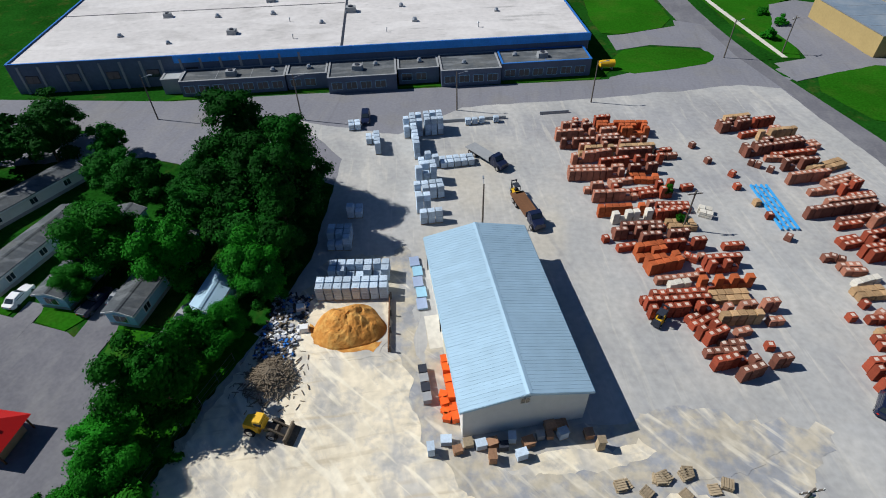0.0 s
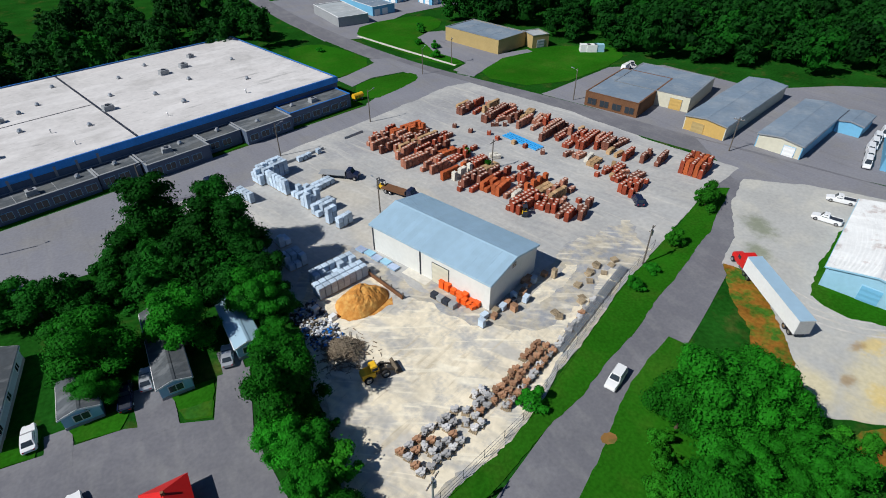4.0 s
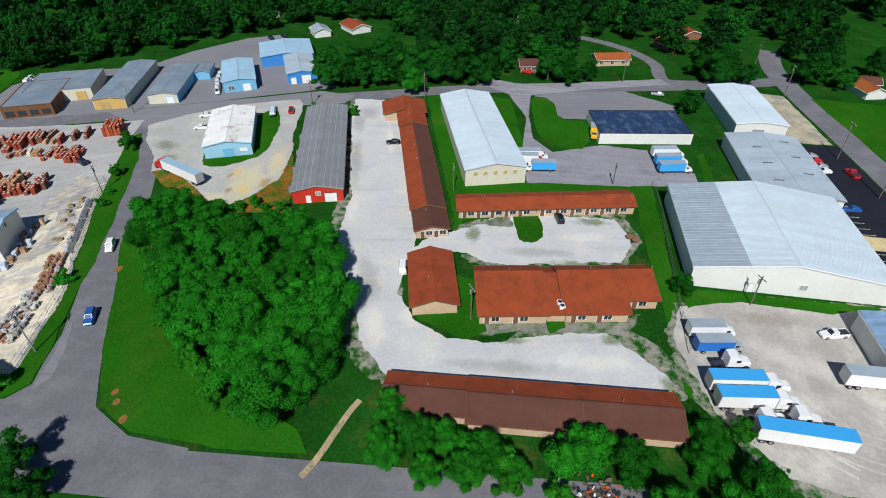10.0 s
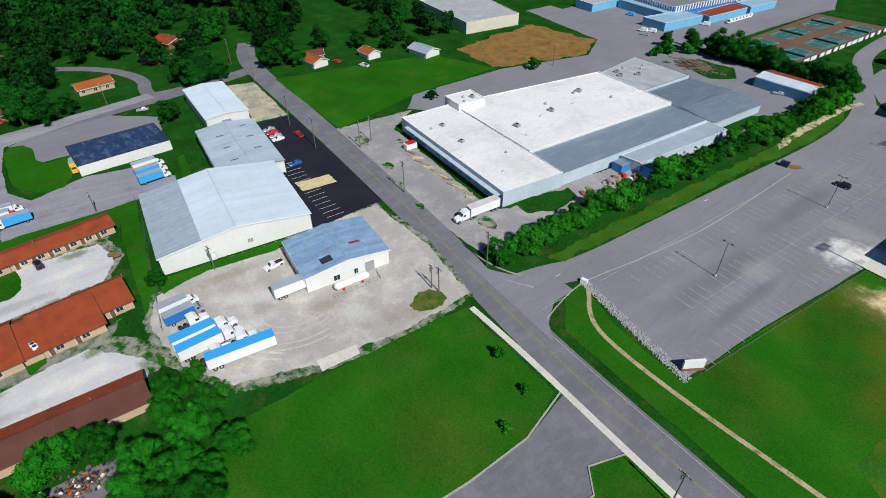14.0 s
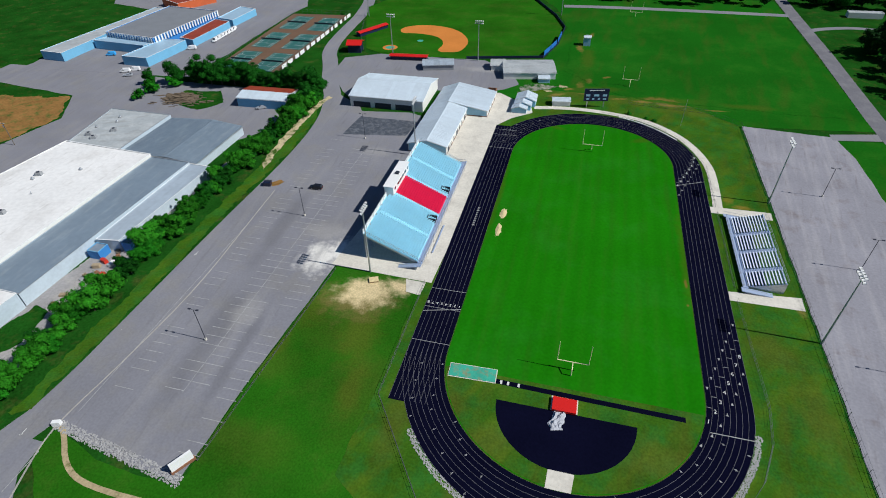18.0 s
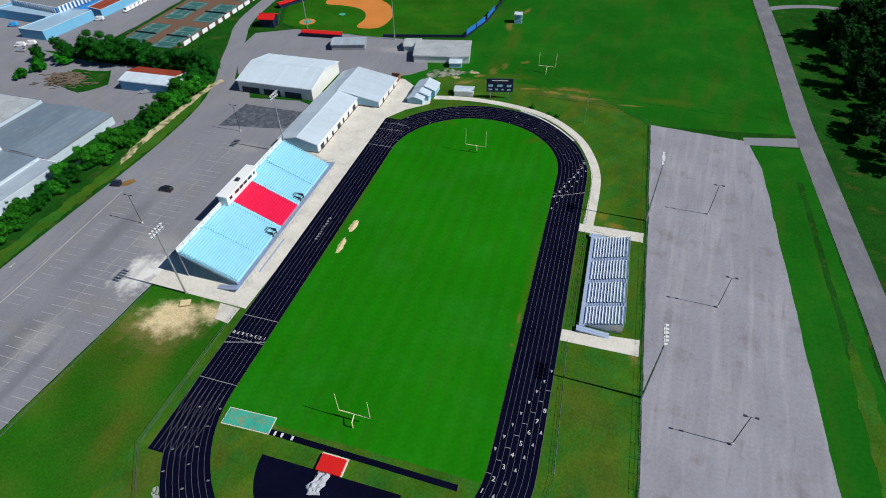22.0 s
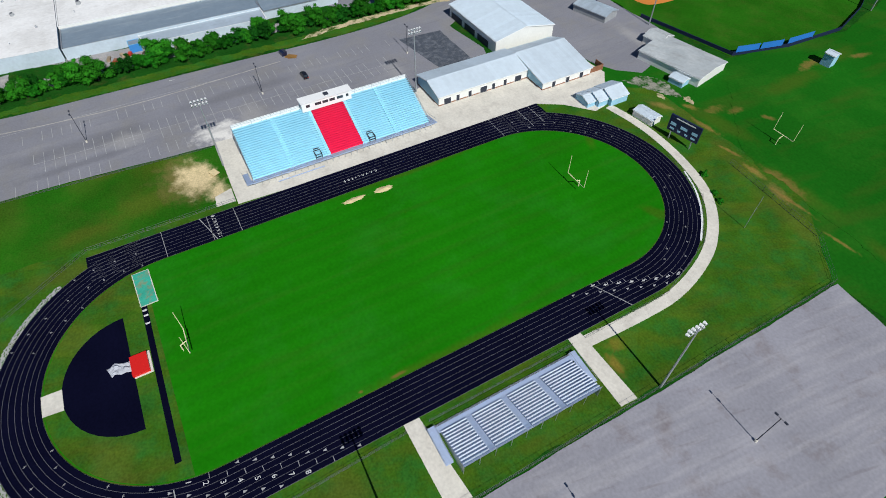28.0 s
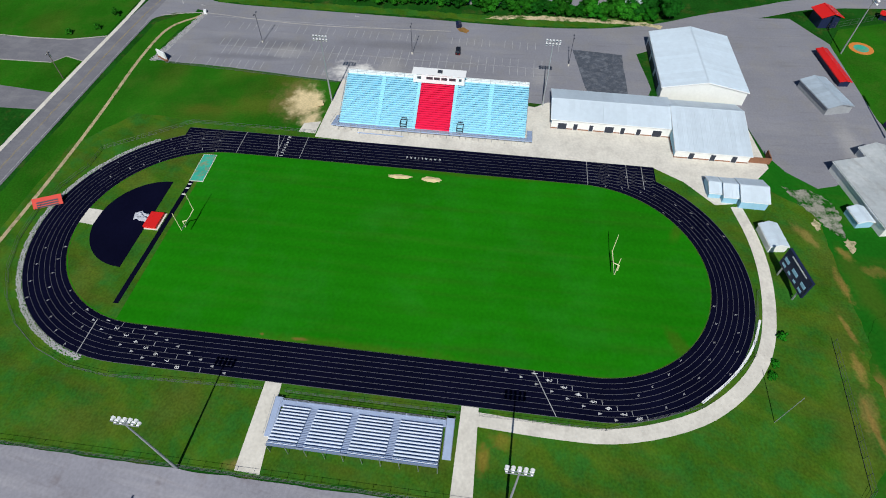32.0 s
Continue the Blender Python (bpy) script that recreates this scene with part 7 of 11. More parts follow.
# past the main road, round the open back lawn
wood([(126, -214), (122, -222), (140, -230), (158, -240), (176, -250), (196, -262), (214, -280), (240, -270), (230, -215), (170, -222)], 11, 29, 0.9, 1.4, 0.75, houses)
wood([(136, -270), (126, -280), (112, -302), (116, -314), (170, -318), (230, -320), (232, -290), (196, -294), (170, -292), (150, -286)], 10.5, 30, 0.8, 1.3, 0.8, houses)
wood([(246, -40), (250, 60), (190, 130), (140, 200), (150, 290), (260, 260), (370, 60), (370, -160), (330, -320), (232, -330), (236, -258), (246, -200), (246, -60)], 16, 28, 1.5, 2.2)
wood([(-150, 150), (-122, 152), (-60, 168), (-12, 180), (8, 190), (8, 240), (-60, 250), (-160, 230)], 10.5, 24, 0.9, 1.4)
wood([(-108, 66), (-150, 58), (-170, 20), (-120, 6), (-112, 36), (-100, 56)], 10, 25, 0.9, 1.3)
wood([(79, 168), (93, 156), (96, 206), (84, 200), (74, 184)], 10, 26, 0.9, 1.3)
wood([(-331, -388), (-309, -396), (-301, -428), (-300, -480), (-306, -512), (-326, -534), (-345, -540), (-400, -545), (-400, -370)], 10, 27, 0.9, 1.4)
wood([(-110, -578), (-275, -580), (-282, -600), (-282, -650), (-100, -650)], 12, 31, 1.0, 1.6, 0.9)
wood([(-300, -590), (-345, -586), (-420, -575), (-420, -650), (-298, -650)], 12, 32, 1.0, 1.6, 0.9)


# ---- athletics ground ----
TX, Y1, Y2, RI, LANE = -175.9, -262.4, -363.8, 29.3, 1.2
RO = RI + 8 * LANE


def oval(r, n=40):
    return [(TX + r * math.cos(a), Y1 + r * math.sin(a)) for a in (math.pi * i / n for i in range(n + 1))] + [(TX - r * math.cos(a), Y2 - r * math.sin(a)) for a in (math.pi * i / n for i in range(n + 1))]


def ring(r0, r1, z0, z1, mesh=None, mi=0):
    mesh = mesh or Mesh()
    a, b = oval(r0), oval(r1)
    n = len(a)
    v = [(*p, z) for i in range(n) for p, z in ((a[i], z0), (b[i], z0), (b[i], z1), (a[i], z1))]
    f = []
    for i in range(n):
        k, q = 4 * i, 4 * ((i + 1) % n)
        f += [(k + 3, k + 2, q + 2, q + 3), (k, q, q + 1, k + 1), (k + 1, q + 1, q + 2, k + 2), (k, k + 3, q + 3, q)]
    return mesh.add(v, f, mi)


patch("sports_ground", [(-133, -226), (-137, -408), (-150, -425), (-210, -425), (-233, -404), (-233.5, -222), (-200, -214), (-150, -214)], 0.09, M["dryturf"], "mown grass surrounding the running track", 0.6, 4, 60, "lawn")
single("running_track", ring(RI, RO, 0, 0.14), M["track"], pose(0, 0, 0), "black rubber oval running track with eight lanes", "running track", kind="structure")
single("track_chute", Mesh().box(TX + RI + 0.6, TX + RO, -384.3, -245.6, 0, 0.145), M["track"], pose(0, 0, 0), "black straight chute of the running track", "running track", kind="structure")
single("infield_turf", Mesh().prism(oval(RI - 0.25), 0, 0.12), M["field"], pose(0, 0, 0), "vivid green turf of the football field", "sports field", kind="structure")
lane = Mesh()
for k in range(0, 9):
    ring(RI + k * LANE - (0.035 if k else -0.02), RI + k * LANE + 0.035, 0.1, 0.155, lane)
for k in range(1, 9):
    lane.box(TX + RI + k * LANE - 0.035, TX + RI + k * LANE + 0.035, -384, Y2, 0.1, 0.156)
    lane.box(TX + RI + k * LANE - 0.035, TX + RI + k * LANE + 0.035, Y1, -246, 0.1, 0.156)
single("lane_line", lane, M["laneline"], pose(0, 0, 0), "thin pale lane lines of the track", "lane marking", kind="structure")
tm = Mesh()
for y in (-263.8, -282.8, -275.6, -365.4, -376.5, -380.8):
    tm.box(TX + RI, TX + RO, y, y + 0.12, 0.1, 0.158)
tm.box(TX - RO, TX - RI, -253.5, -253.3, 0.1, 0.158)
tm.prism([(TX - RI, -351.8), (TX - RO, -356.5), (TX - RO, -356.3), (TX - RI, -351.6)], 0.1, 0.158)
tm.prism([(TX + RI, -276.4), (TX + RO, -273.8), (TX + RO, -273.6), (TX + RI, -276.2)], 0.1, 0.158)


def lane_place(k, y):
    """A point on the west straight's lane k, carried on round the bends, and the turn of its mark."""
    r = RI + (k + 0.5) * LANE
    if y < Y2:
        a = (Y2 - y) / r
        return TX - r * math.cos(a), Y2 - r * math.sin(a), a
    if y > Y1:
        a = (y - Y1) / r
        return TX - r * math.cos(a), Y1 + r * math.sin(a), -a
    return TX - r, y, 0.0


mr = random.Random(3)
for k in range(8):
    for y0, dy, tick, up in ((-265.0, -3.1, 5.2, 1), (-249.5, -3.1, 0, -1), (-351.5, -3.0, -2.2, 1), (-346.0, -3.2, 0, -1)):
        x, y, a = lane_place(k, y0 + dy * k)
        c, s = math.cos(a), math.sin(a)
        tm.add([(x + u * c - w * s, y + u * s + w * c, 0.158) for u, w in ((-0.3, -0.42 * up), (0.3, -0.42 * up), (0, 0.42 * up))], [(0, 1, 2) if up > 0 else (2, 1, 0)])
        if tick:
            x, y, a = lane_place(k, y0 + dy * k + tick)
            tm.rbox(x, y, 0.12, 1.1, 0.1, 0.039, a)
for a0, a1, y, sg in ((0.15, 1.2, Y1, 1), (1.9, 2.9, Y1, 1), (0.2, 1.3, Y2, -1), (1.8, 3.0, Y2, -1)):
    for k in range(8):
        for q in range(2):
            a = a0 + (a1 - a0) * ((k + q * 4) % 8 + mr.random() * 0.3) / 8
            r = RI + (k + 0.5) * LANE
            tm.rbox(TX + r * math.cos(a), y + sg * r * math.sin(a), 0.12, 0.7, 0.1, 0.04, a)
            tm.rbox(TX + r * math.cos(a), y + sg * r * math.sin(a), 0.12, 0.1, 0.45, 0.04, a)
single("track_marking", tm, M["faint"], pose(0, 0, 0), "white start lines and marks on the track", "lane marking", kind="structure")


def lettering(body, at, size, material, label):
    cu = bpy.data.curves.new("lettering", "FONT")
    cu.body, cu.size, cu.extrude, cu.align_x, cu.align_y = body, size, 0.01, "CENTER", "CENTER"
    cu.space_character = 2.0 if len(body) > 2 else 1.0
    cu.materials.append(material)
    ob = new("lettering", cu)
    ob.matrix_basis = at
    return tagged(ob, label, "lettering", kind="structure")


lettering("CAVALIERS", pose(-141.9, -318.5, 0.16, 0, 0, 90), 1.15, M["paint"], "white block letters painted on the track")
for k in range(8):
    for y0, dy in ((-256, -2.9), (-352, -3.0)):
        x, y, a = lane_place(k, y0 + dy * k)
        lettering(str(k + 1), pose(x, y, 0.16, 0, 0, 180 + math.degrees(a)), 1.5, M["paint"], "white lane number painted on the track")
    lettering(str(k + 1), pose(TX + RI + (k + 0.5) * LANE, -277.2, 0.16, 0, 0, 0), 1.3, M["paint"], "white lane number painted on the track")
# jump area inside the near bend
patch("jump_apron", [(TX + 0.4 + 15 * math.cos(a), -251 + 14 * math.sin(a)) for a in (math.pi * i / 24 for i in range(25))], 0.15, M["track"], "black half-round high jump apron", category="jump area")
single("jump_grass", Mesh().prism([(TX + (RI - 0.4) * math.cos(a), Y1 + (RI - 0.4) * math.sin(a)) for a in (0.17 + (math.pi - 0.34) * i / 30 for i in range(31))], 0, 0.131), M["dryturf"], pose(0, 0, 0), "yellowing mown grass round the jump apron", "lawn", kind="structure")
patch("runway", [(-159.2, -255.2), (-200.5, -254.6), (-200.5, -255.9), (-159.2, -256.5)], 0.16, M["track"], "black long jump runway", category="jump area")
rw = Mesh()
for x in (-161, -162.6, -165):
    rw.box(x, x + 0.5, -256.3, -255.3, 0.1, 0.17)
single("runway_marking", rw, M["paint"], pose(0, 0, 0), "white take-off boards on the runway", "lane marking", kind="structure")
pit = thing("landing_pit", -153.9, -256.9, 0, 2, "sand pit under a torn green cover", "sand pit")
part("border", Mesh().box(-5.6, 5.6, -2.0, 2.0, 0.05, 0.2), M["concrete"], pit)
part("cover", Mesh().box(-5.4, 5.4, -1.8, 1.8, 0.2, 0.28), M["green_mat"], pit)
patch("concrete_pad", [(-173, -233.2), (-178, -233.2), (-178.4, -237.2), (-173.2, -237.2)], 0.18, M["concrete"], "pale concrete pad by the track", category="slab")
hj = thing("landing_mat", -175.2, -252.4, 0, 0, "red high jump mat on pallets", "jump mat")
part("mat", Mesh().box(-2.6, 2.6, -1.9, 1.6, 0.3, 0.95), M["red"], hj)
part("pallet", Mesh().box(-2.9, 2.9, -2.4, 1.4, 0.1, 0.3), M["concrete"], hj)
tp = Mesh()
for j in range(15):
    for i in range(11):
        u, w = i / 5 - 1, j / 7 - 1
        h = noise.noise(Vector((u * 2.2, w * 3.1, 4)))
        tp.v.append((1.5 * u * (1 + 0.5 * noise.noise(Vector((w * 2, 1, 0)))) + 0.7 * math.sin(w * 2.5), 2.6 * w + 1.7, max(0.0, 0.9 * (1 - max(abs(u), abs(w)) ** 3) * (0.55 + 0.9 * h))))
tp.f = [(j * 11 + i, j * 11 + i + 1, j * 11 + i + 12, j * 11 + i + 11) for j in range(14) for i in range(10)]
tp.m = [0] * len(tp.f)
single("tarpaulin", tp, M["tarp"], pose(-173.6, -250.6, 0.12, 0, 0, 15), "crumpled grey tarpaulin beside the mat", "tarpaulin")
for i, (x, y, a, b, lab) in enumerate(((-150.2, -313, 3.6, 1.0, ""), (-150.2, -322, 3.0, 1.3, ""))):
    pp = Mesh()
    n = 20
    v = [(x + b * math.sin(q * 2 * math.pi / n) * mr.uniform(0.7, 1.1), y + a * math.cos(q * 2 * math.pi / n) * mr.uniform(0.8, 1.1), 0.11) for q in range(n)] + [(x, y, 0.45)]
    pp.add(v, [((q + 1) % n, q, n) for q in range(n)])
    single("sand_heap", pp, M["drysand"], pose(0, 0, 0), "low heap of pale sand on the turf", "sand heap", "sand heaps")
gr = random.Random(9)
rk = Mesh()
for a in range(340):
    t = math.pi * (0.2 + 0.74 * a / 340)
    for q in range(3):
        r = RO + 0.3 + q * 0.4 + gr.uniform(-0.2, 0.2)
        rk.rbox(TX + r * math.cos(t), Y1 + r * math.sin(t), 0.0, gr.uniform(0.15, 0.45), gr.uniform(0.15, 0.4), gr.uniform(0.12, 0.24), gr.uniform(0, 3))
single("riprap", rk, M["rocks"], pose(0, 0, 0), "band of pale broken stone round the bend", "stones", kind="stuff")
rk = Mesh()
for k in range(800):
    t = k / 800
    x = -69.5 - 34 * t
    rk.rbox(x + gr.uniform(-0.4, 0.4), -221.5 + 5.0 * t + gr.uniform(-2.0, 0.5), 0, gr.uniform(0.15, 0.42), gr.uniform(0.15, 0.4), gr.uniform(0.12, 0.3), gr.uniform(0, 3))
single("riprap", rk, M["rocks"], pose(0, 0, 0), "pale broken stone edging the car park", "stones", kind="stuff")
# paths
patch("stand_apron", [(-106, -285.5), (-136.3, -284.5), (-137, -300), (-137, -384), (-142, -392), (-150, -399), (-149, -404), (-133, -417), (-106, -414), (-106, -392), (-110, -354), (-113, -350)], 0.12, M["concrete"], "cream concrete apron round the stand", category="pavement")
patch("service_yard", [(-108, -414), (-127, -417.5), (-134, -421.5), (-139.8, -428.5), (-138, -434), (-124, -452), (-118, -457), (-62, -456), (-44, -446), (-46, -425), (-60, -404), (-74, -390), (-77, -414)], 0.1, M["lot"], "pale asphalt service yard behind the field house", category="lot")
cp = curve([(-217.2, -338), (-218.0, -356), (-217.6, -369), (-212.5, -384), (-206, -393), (-198, -400), (-189, -404), (-175, -406.7), (-162, -406.8), (-150, -404.5)])
single("footpath", band(cp, 3.0, 0, 0.15), M["concrete"], pose(0, 0, 0), "cream concrete path following the bend", "path", kind="structure")
patch("footpath", [(-214.8, -296.1), (-214.9, -299.6), (-233.2, -301.2), (-233, -296.2)], 0.16, M["concrete"], "concrete path to the small stand", category="path")
patch("footpath", [(-214.9, -337.3), (-214.9, -340.8), (-233.2, -341.2), (-233, -337)], 0.16, M["concrete"], "concrete path to the small stand", category="path")
single("kerb", band(curve([(-186, -402.4), (-194, -399.2), (-202, -393), (-208, -386)]), 0.5, 0, 0.25), M["white"], pose(0, 0, 0), "white kerb outside the bend", "kerb", kind="structure")


def goal(x, y, rz):
    g = thing("goal_post", x, y, 0, rz, "yellow football goal post with padded base", "goal post", "goal posts")
    part("gooseneck", Mesh().tube((0, -1.6, 0), (0, -1.6, 2.2), 0.13, 0.13, 8).tube((0, -1.6, 2.2), (0, 0, 3.05), 0.13, 0.11, 8), M["goal"], g)
    part("crossbar", Mesh().tube((-3.55, 0, 3.05), (3.55, 0, 3.05), 0.11, 0.11, 8), M["goal"], g)
    for s in (-1, 1):
        part("upright", Mesh().tube((3.55 * s, 0, 3.05), (3.55 * s, 0, 9.2), 0.09, 0.07, 8), M["goal"], g)


goal(-176.0, -263.0, 180)
goal(-175.9, -369.6, 0)
goal(-190.5, -437.9, 180)
goal(-195.0, -549.4, 0)


# big grandstand
def stand():
    g = thing("grandstand", 0, 0, 0, 0, "large blue aluminium grandstand with red centre seats", "grandstand")
    ya, yb, x0, x1, z0, z1, n = -347.2, -290.8, -130.6, -115.4, 2.0, 8.9, 22
    dx, dz = (x1 - x0) / n, (z1 - z0) / n
    red0, red1 = -324.6, -314.2
    aisles = [(-303.2, -301.9), (-314.2, -313.2), (-325.6, -324.6), (-336.6, -335.3)]
    cuts = sorted([ya, yb] + [v for a in aisles for v in a])
    data = {}
    for k in range(n):
        x, z = x0 + k * dx, z0 + k * dz
        for a, b in zip(cuts[:-1], cuts[1:]):
            if (a, b) in aisles or b - a < 0.1:
                continue
            if k < 5 and (abs((a + b) / 2 + 310.5) < 1 or abs((a + b) / 2 + 327.6) < 1):
                continue
            m = "crimson" if (a >= red0 - 0.1 and b <= red1 + 0.1) else "cyan"
            key = (a, b)
            if key not in data:
                data[key] = (Mesh().box(0, 0.32, a + 0.02, b - 0.02, 0.38, 0.43).data("seat_board", M[m]), Mesh().box(0.32, dx + 0.02, a + 0.02, b - 0.02, dz - 0.06, dz - 0.01).data("foot_board", M["crimson" if m == "crimson" else "cyan"]))
            part("seat_board", data[key][0], None, g, at=pose(x, 0, z))
            part("foot_board", data[key][1], None, g, at=pose(x, 0, z))
    for a, b in aisles:
        pr = [(x0, z0 - 0.3)]
        for k in range(n):
            pr += [(x0 + k * dx, z0 + (k + 1) * dz - 0.05), (x0 + (k + 1) * dx, z0 + (k + 1) * dz - 0.05)]
        part("aisle_steps", Mesh().extrude(pr + [(x1, z1 - 0.3)], "y", a, b), M["cyan"], g)
    for a, b, m in ((ya, red0, "cyan"), (red0, red1, "crimson"), (red1, yb, "cyan")):
        part("riser_deck", Mesh().extrude([(x0, z0 - 0.5), (x1 + 0.8, z1 - 0.5), (x1 + 0.8, z1 - 0.35), (x0, z0 - 0.35)], "y", a, b), M[m], g)
    part("front_walkway", Mesh().box(x0 - 1.5, x0, ya - 0.6, yb + 0.6, 1.5, 1.75), M["alu"], g)
    for z in (2.1, 2.7):
        part("front_rail", Mesh().box(x0 - 1.52, x0 - 1.45, ya - 0.6, yb + 0.6, z, z + 0.06), M["galv"], g)
    for k in range(30):
        y = ya + k * (yb - ya) / 29
        part("rail_post", Mesh().box(x0 - 1.53, x0 - 1.45, y - 0.04, y + 0.04, 0, 2.75), M["galv"], g)
    for k in range(12):
        y = ya + k * (yb - ya) / 11
        part("support_column", Mesh().box(x1 + 0.3, x1 + 0.55, y - 0.12, y + 0.12, 0, z1), M["galv"], g)
        part("raker", Mesh().extrude([(x0, 0.9), (x1 + 0.5, z1 - 1.0), (x1 + 0.5, z1 - 0.55), (x0, z0 - 0.55)], "y", y - 0.08, y + 0.08), M["galv"], g)
    for z in (z1 + 0.4, z1 + 0.9):
        part("back_rail", Mesh().box(x1 + 0.7, x1 + 0.76, ya, yb, z, z + 0.06), M["galv"], g)
    part("back_panel", Mesh().box(x1 + 0.78, x1 + 0.84, ya, yb, z1 - 0.6, z1 + 1.1), M["white"], g, "white back screen")
    for k in range(20):
        y = ya + k * (yb - ya) / 19
        part("back_post", Mesh().box(x1 + 0.68, x1 + 0.78, y - 0.04, y + 0.04, z1 - 0.5, z1 + 1.2), M["galv"], g)
    for y in (ya - 0.05, yb):
        sd = Mesh()
        for k in range(0, n, 2):
            sd.box(x0 + k * dx, x0 + k * dx + 0.06, y, y + 0.06, z0 + k * dz, z0 + k * dz + 1.1)
        sd.extrude([(x0, z0 + 1.0), (x1, z1 + 1.0), (x1, z1 + 1.08), (x0, z0 + 1.08)], "y", y, y + 0.06)
        sd.extrude([(x0, z0 + 0.5), (x1, z1 + 0.5), (x1, z1 + 0.56), (x0, z0 + 0.56)], "y", y, y + 0.06)
        part("side_rail", sd, M["galv"], g)
    for y in (-310.6, -327.7):
        # near-black tunnel walls and floor put the opening's shade into the colour
        part("tunnel_wall", Mesh().box(x0 - 0.2, x0 + 2.4, y - 1.0, y - 0.85, 1.6, z0 + 4 * dz + 0.1).box(x0 - 0.2, x0 + 2.4, y + 0.85, y + 1.0, 1.6, z0 + 4 * dz + 0.1).box(x0 + 2.3, x0 + 2.45, y - 0.85, y + 0.85, 1.6, z0 + 4 * dz + 0.4), M["trim"], g)
        part("tunnel_floor", Mesh().box(x0 - 0.2, x0 + 2.3, y - 0.85, y + 0.85, z0 + 0.2, z0 + 0.3), M["trim"], g, "entrance tunnel floor coloured as dark shade")
    for y, s in ((yb + 0.6, 1), (ya - 0.6, -1)):
        rp = Mesh().extrude([(x0 - 1.4, 1.5), (x0 - 1.4, 1.75), (x0 + 5.4, 0.2), (x0 + 5.4, 0.0)], "y", min(y, y + 1.6 * s), max(y, y + 1.6 * s))
        part("ramp", rp, M["alu"], g)
        for q in (0.0, 1.55):
            part("ramp_rail", Mesh().extrude([(x0 - 1.4, 2.7), (x0 - 1.4, 2.78), (x0 + 5.4, 1.2), (x0 + 5.4, 1.1)], "y", y + q * s, y + q * s + 0.05), M["galv"], g)
    return g


stand()
pb = thing("press_box", -115.6, -319.6, 0, 0, "white press box along the grandstand's top", "press box")
part("body", Mesh().box(-1.3, 1.6, -7.9, 7.9, 8.6, 11.6), M["white"], pb)
part("roof", Mesh().box(-1.6, 1.9, -8.2, 8.2, 11.6, 11.8), M["white"], pb)
for k, (a, b) in enumerate(((-7.0, -6.2), (-5.2, -3.2), (-2.6, -0.8), (-0.4, 1.4), (1.8, 3.8), (5.4, 6.6))):
    w = part("window", Mesh().box(-1.36, -1.28, a, b, 9.9, 10.8), M["glass"], pb)
    part("frame", Mesh().box(-1.33, -1.29, a - 0.1, b + 0.1, 9.8, 10.9), M["white"], w)
part("roof_camera_stand", Mesh().box(-0.6, 0.5, -1.0, 0.4, 11.8, 12.3), M["trim"], pb)
for k in range(5):
    part("column", Mesh().box(1.2, 1.5, -7.6 + k * 3.8, -7.3 + k * 3.8, 0, 8.6), M["galv"], pb)
bn = thing("bench", -133.2, -304, 0, 0, "long aluminium bench on the apron", "bench")
part("seat", Mesh().box(-0.2, 0.2, -7, 7, 0.45, 0.5), M["alu"], bn)
for k in range(6):
    part("leg", Mesh().box(-0.15, 0.15, -6.5 + k * 2.6, -6.4 + k * 2.6, 0.12, 0.45), M["galv"], bn)


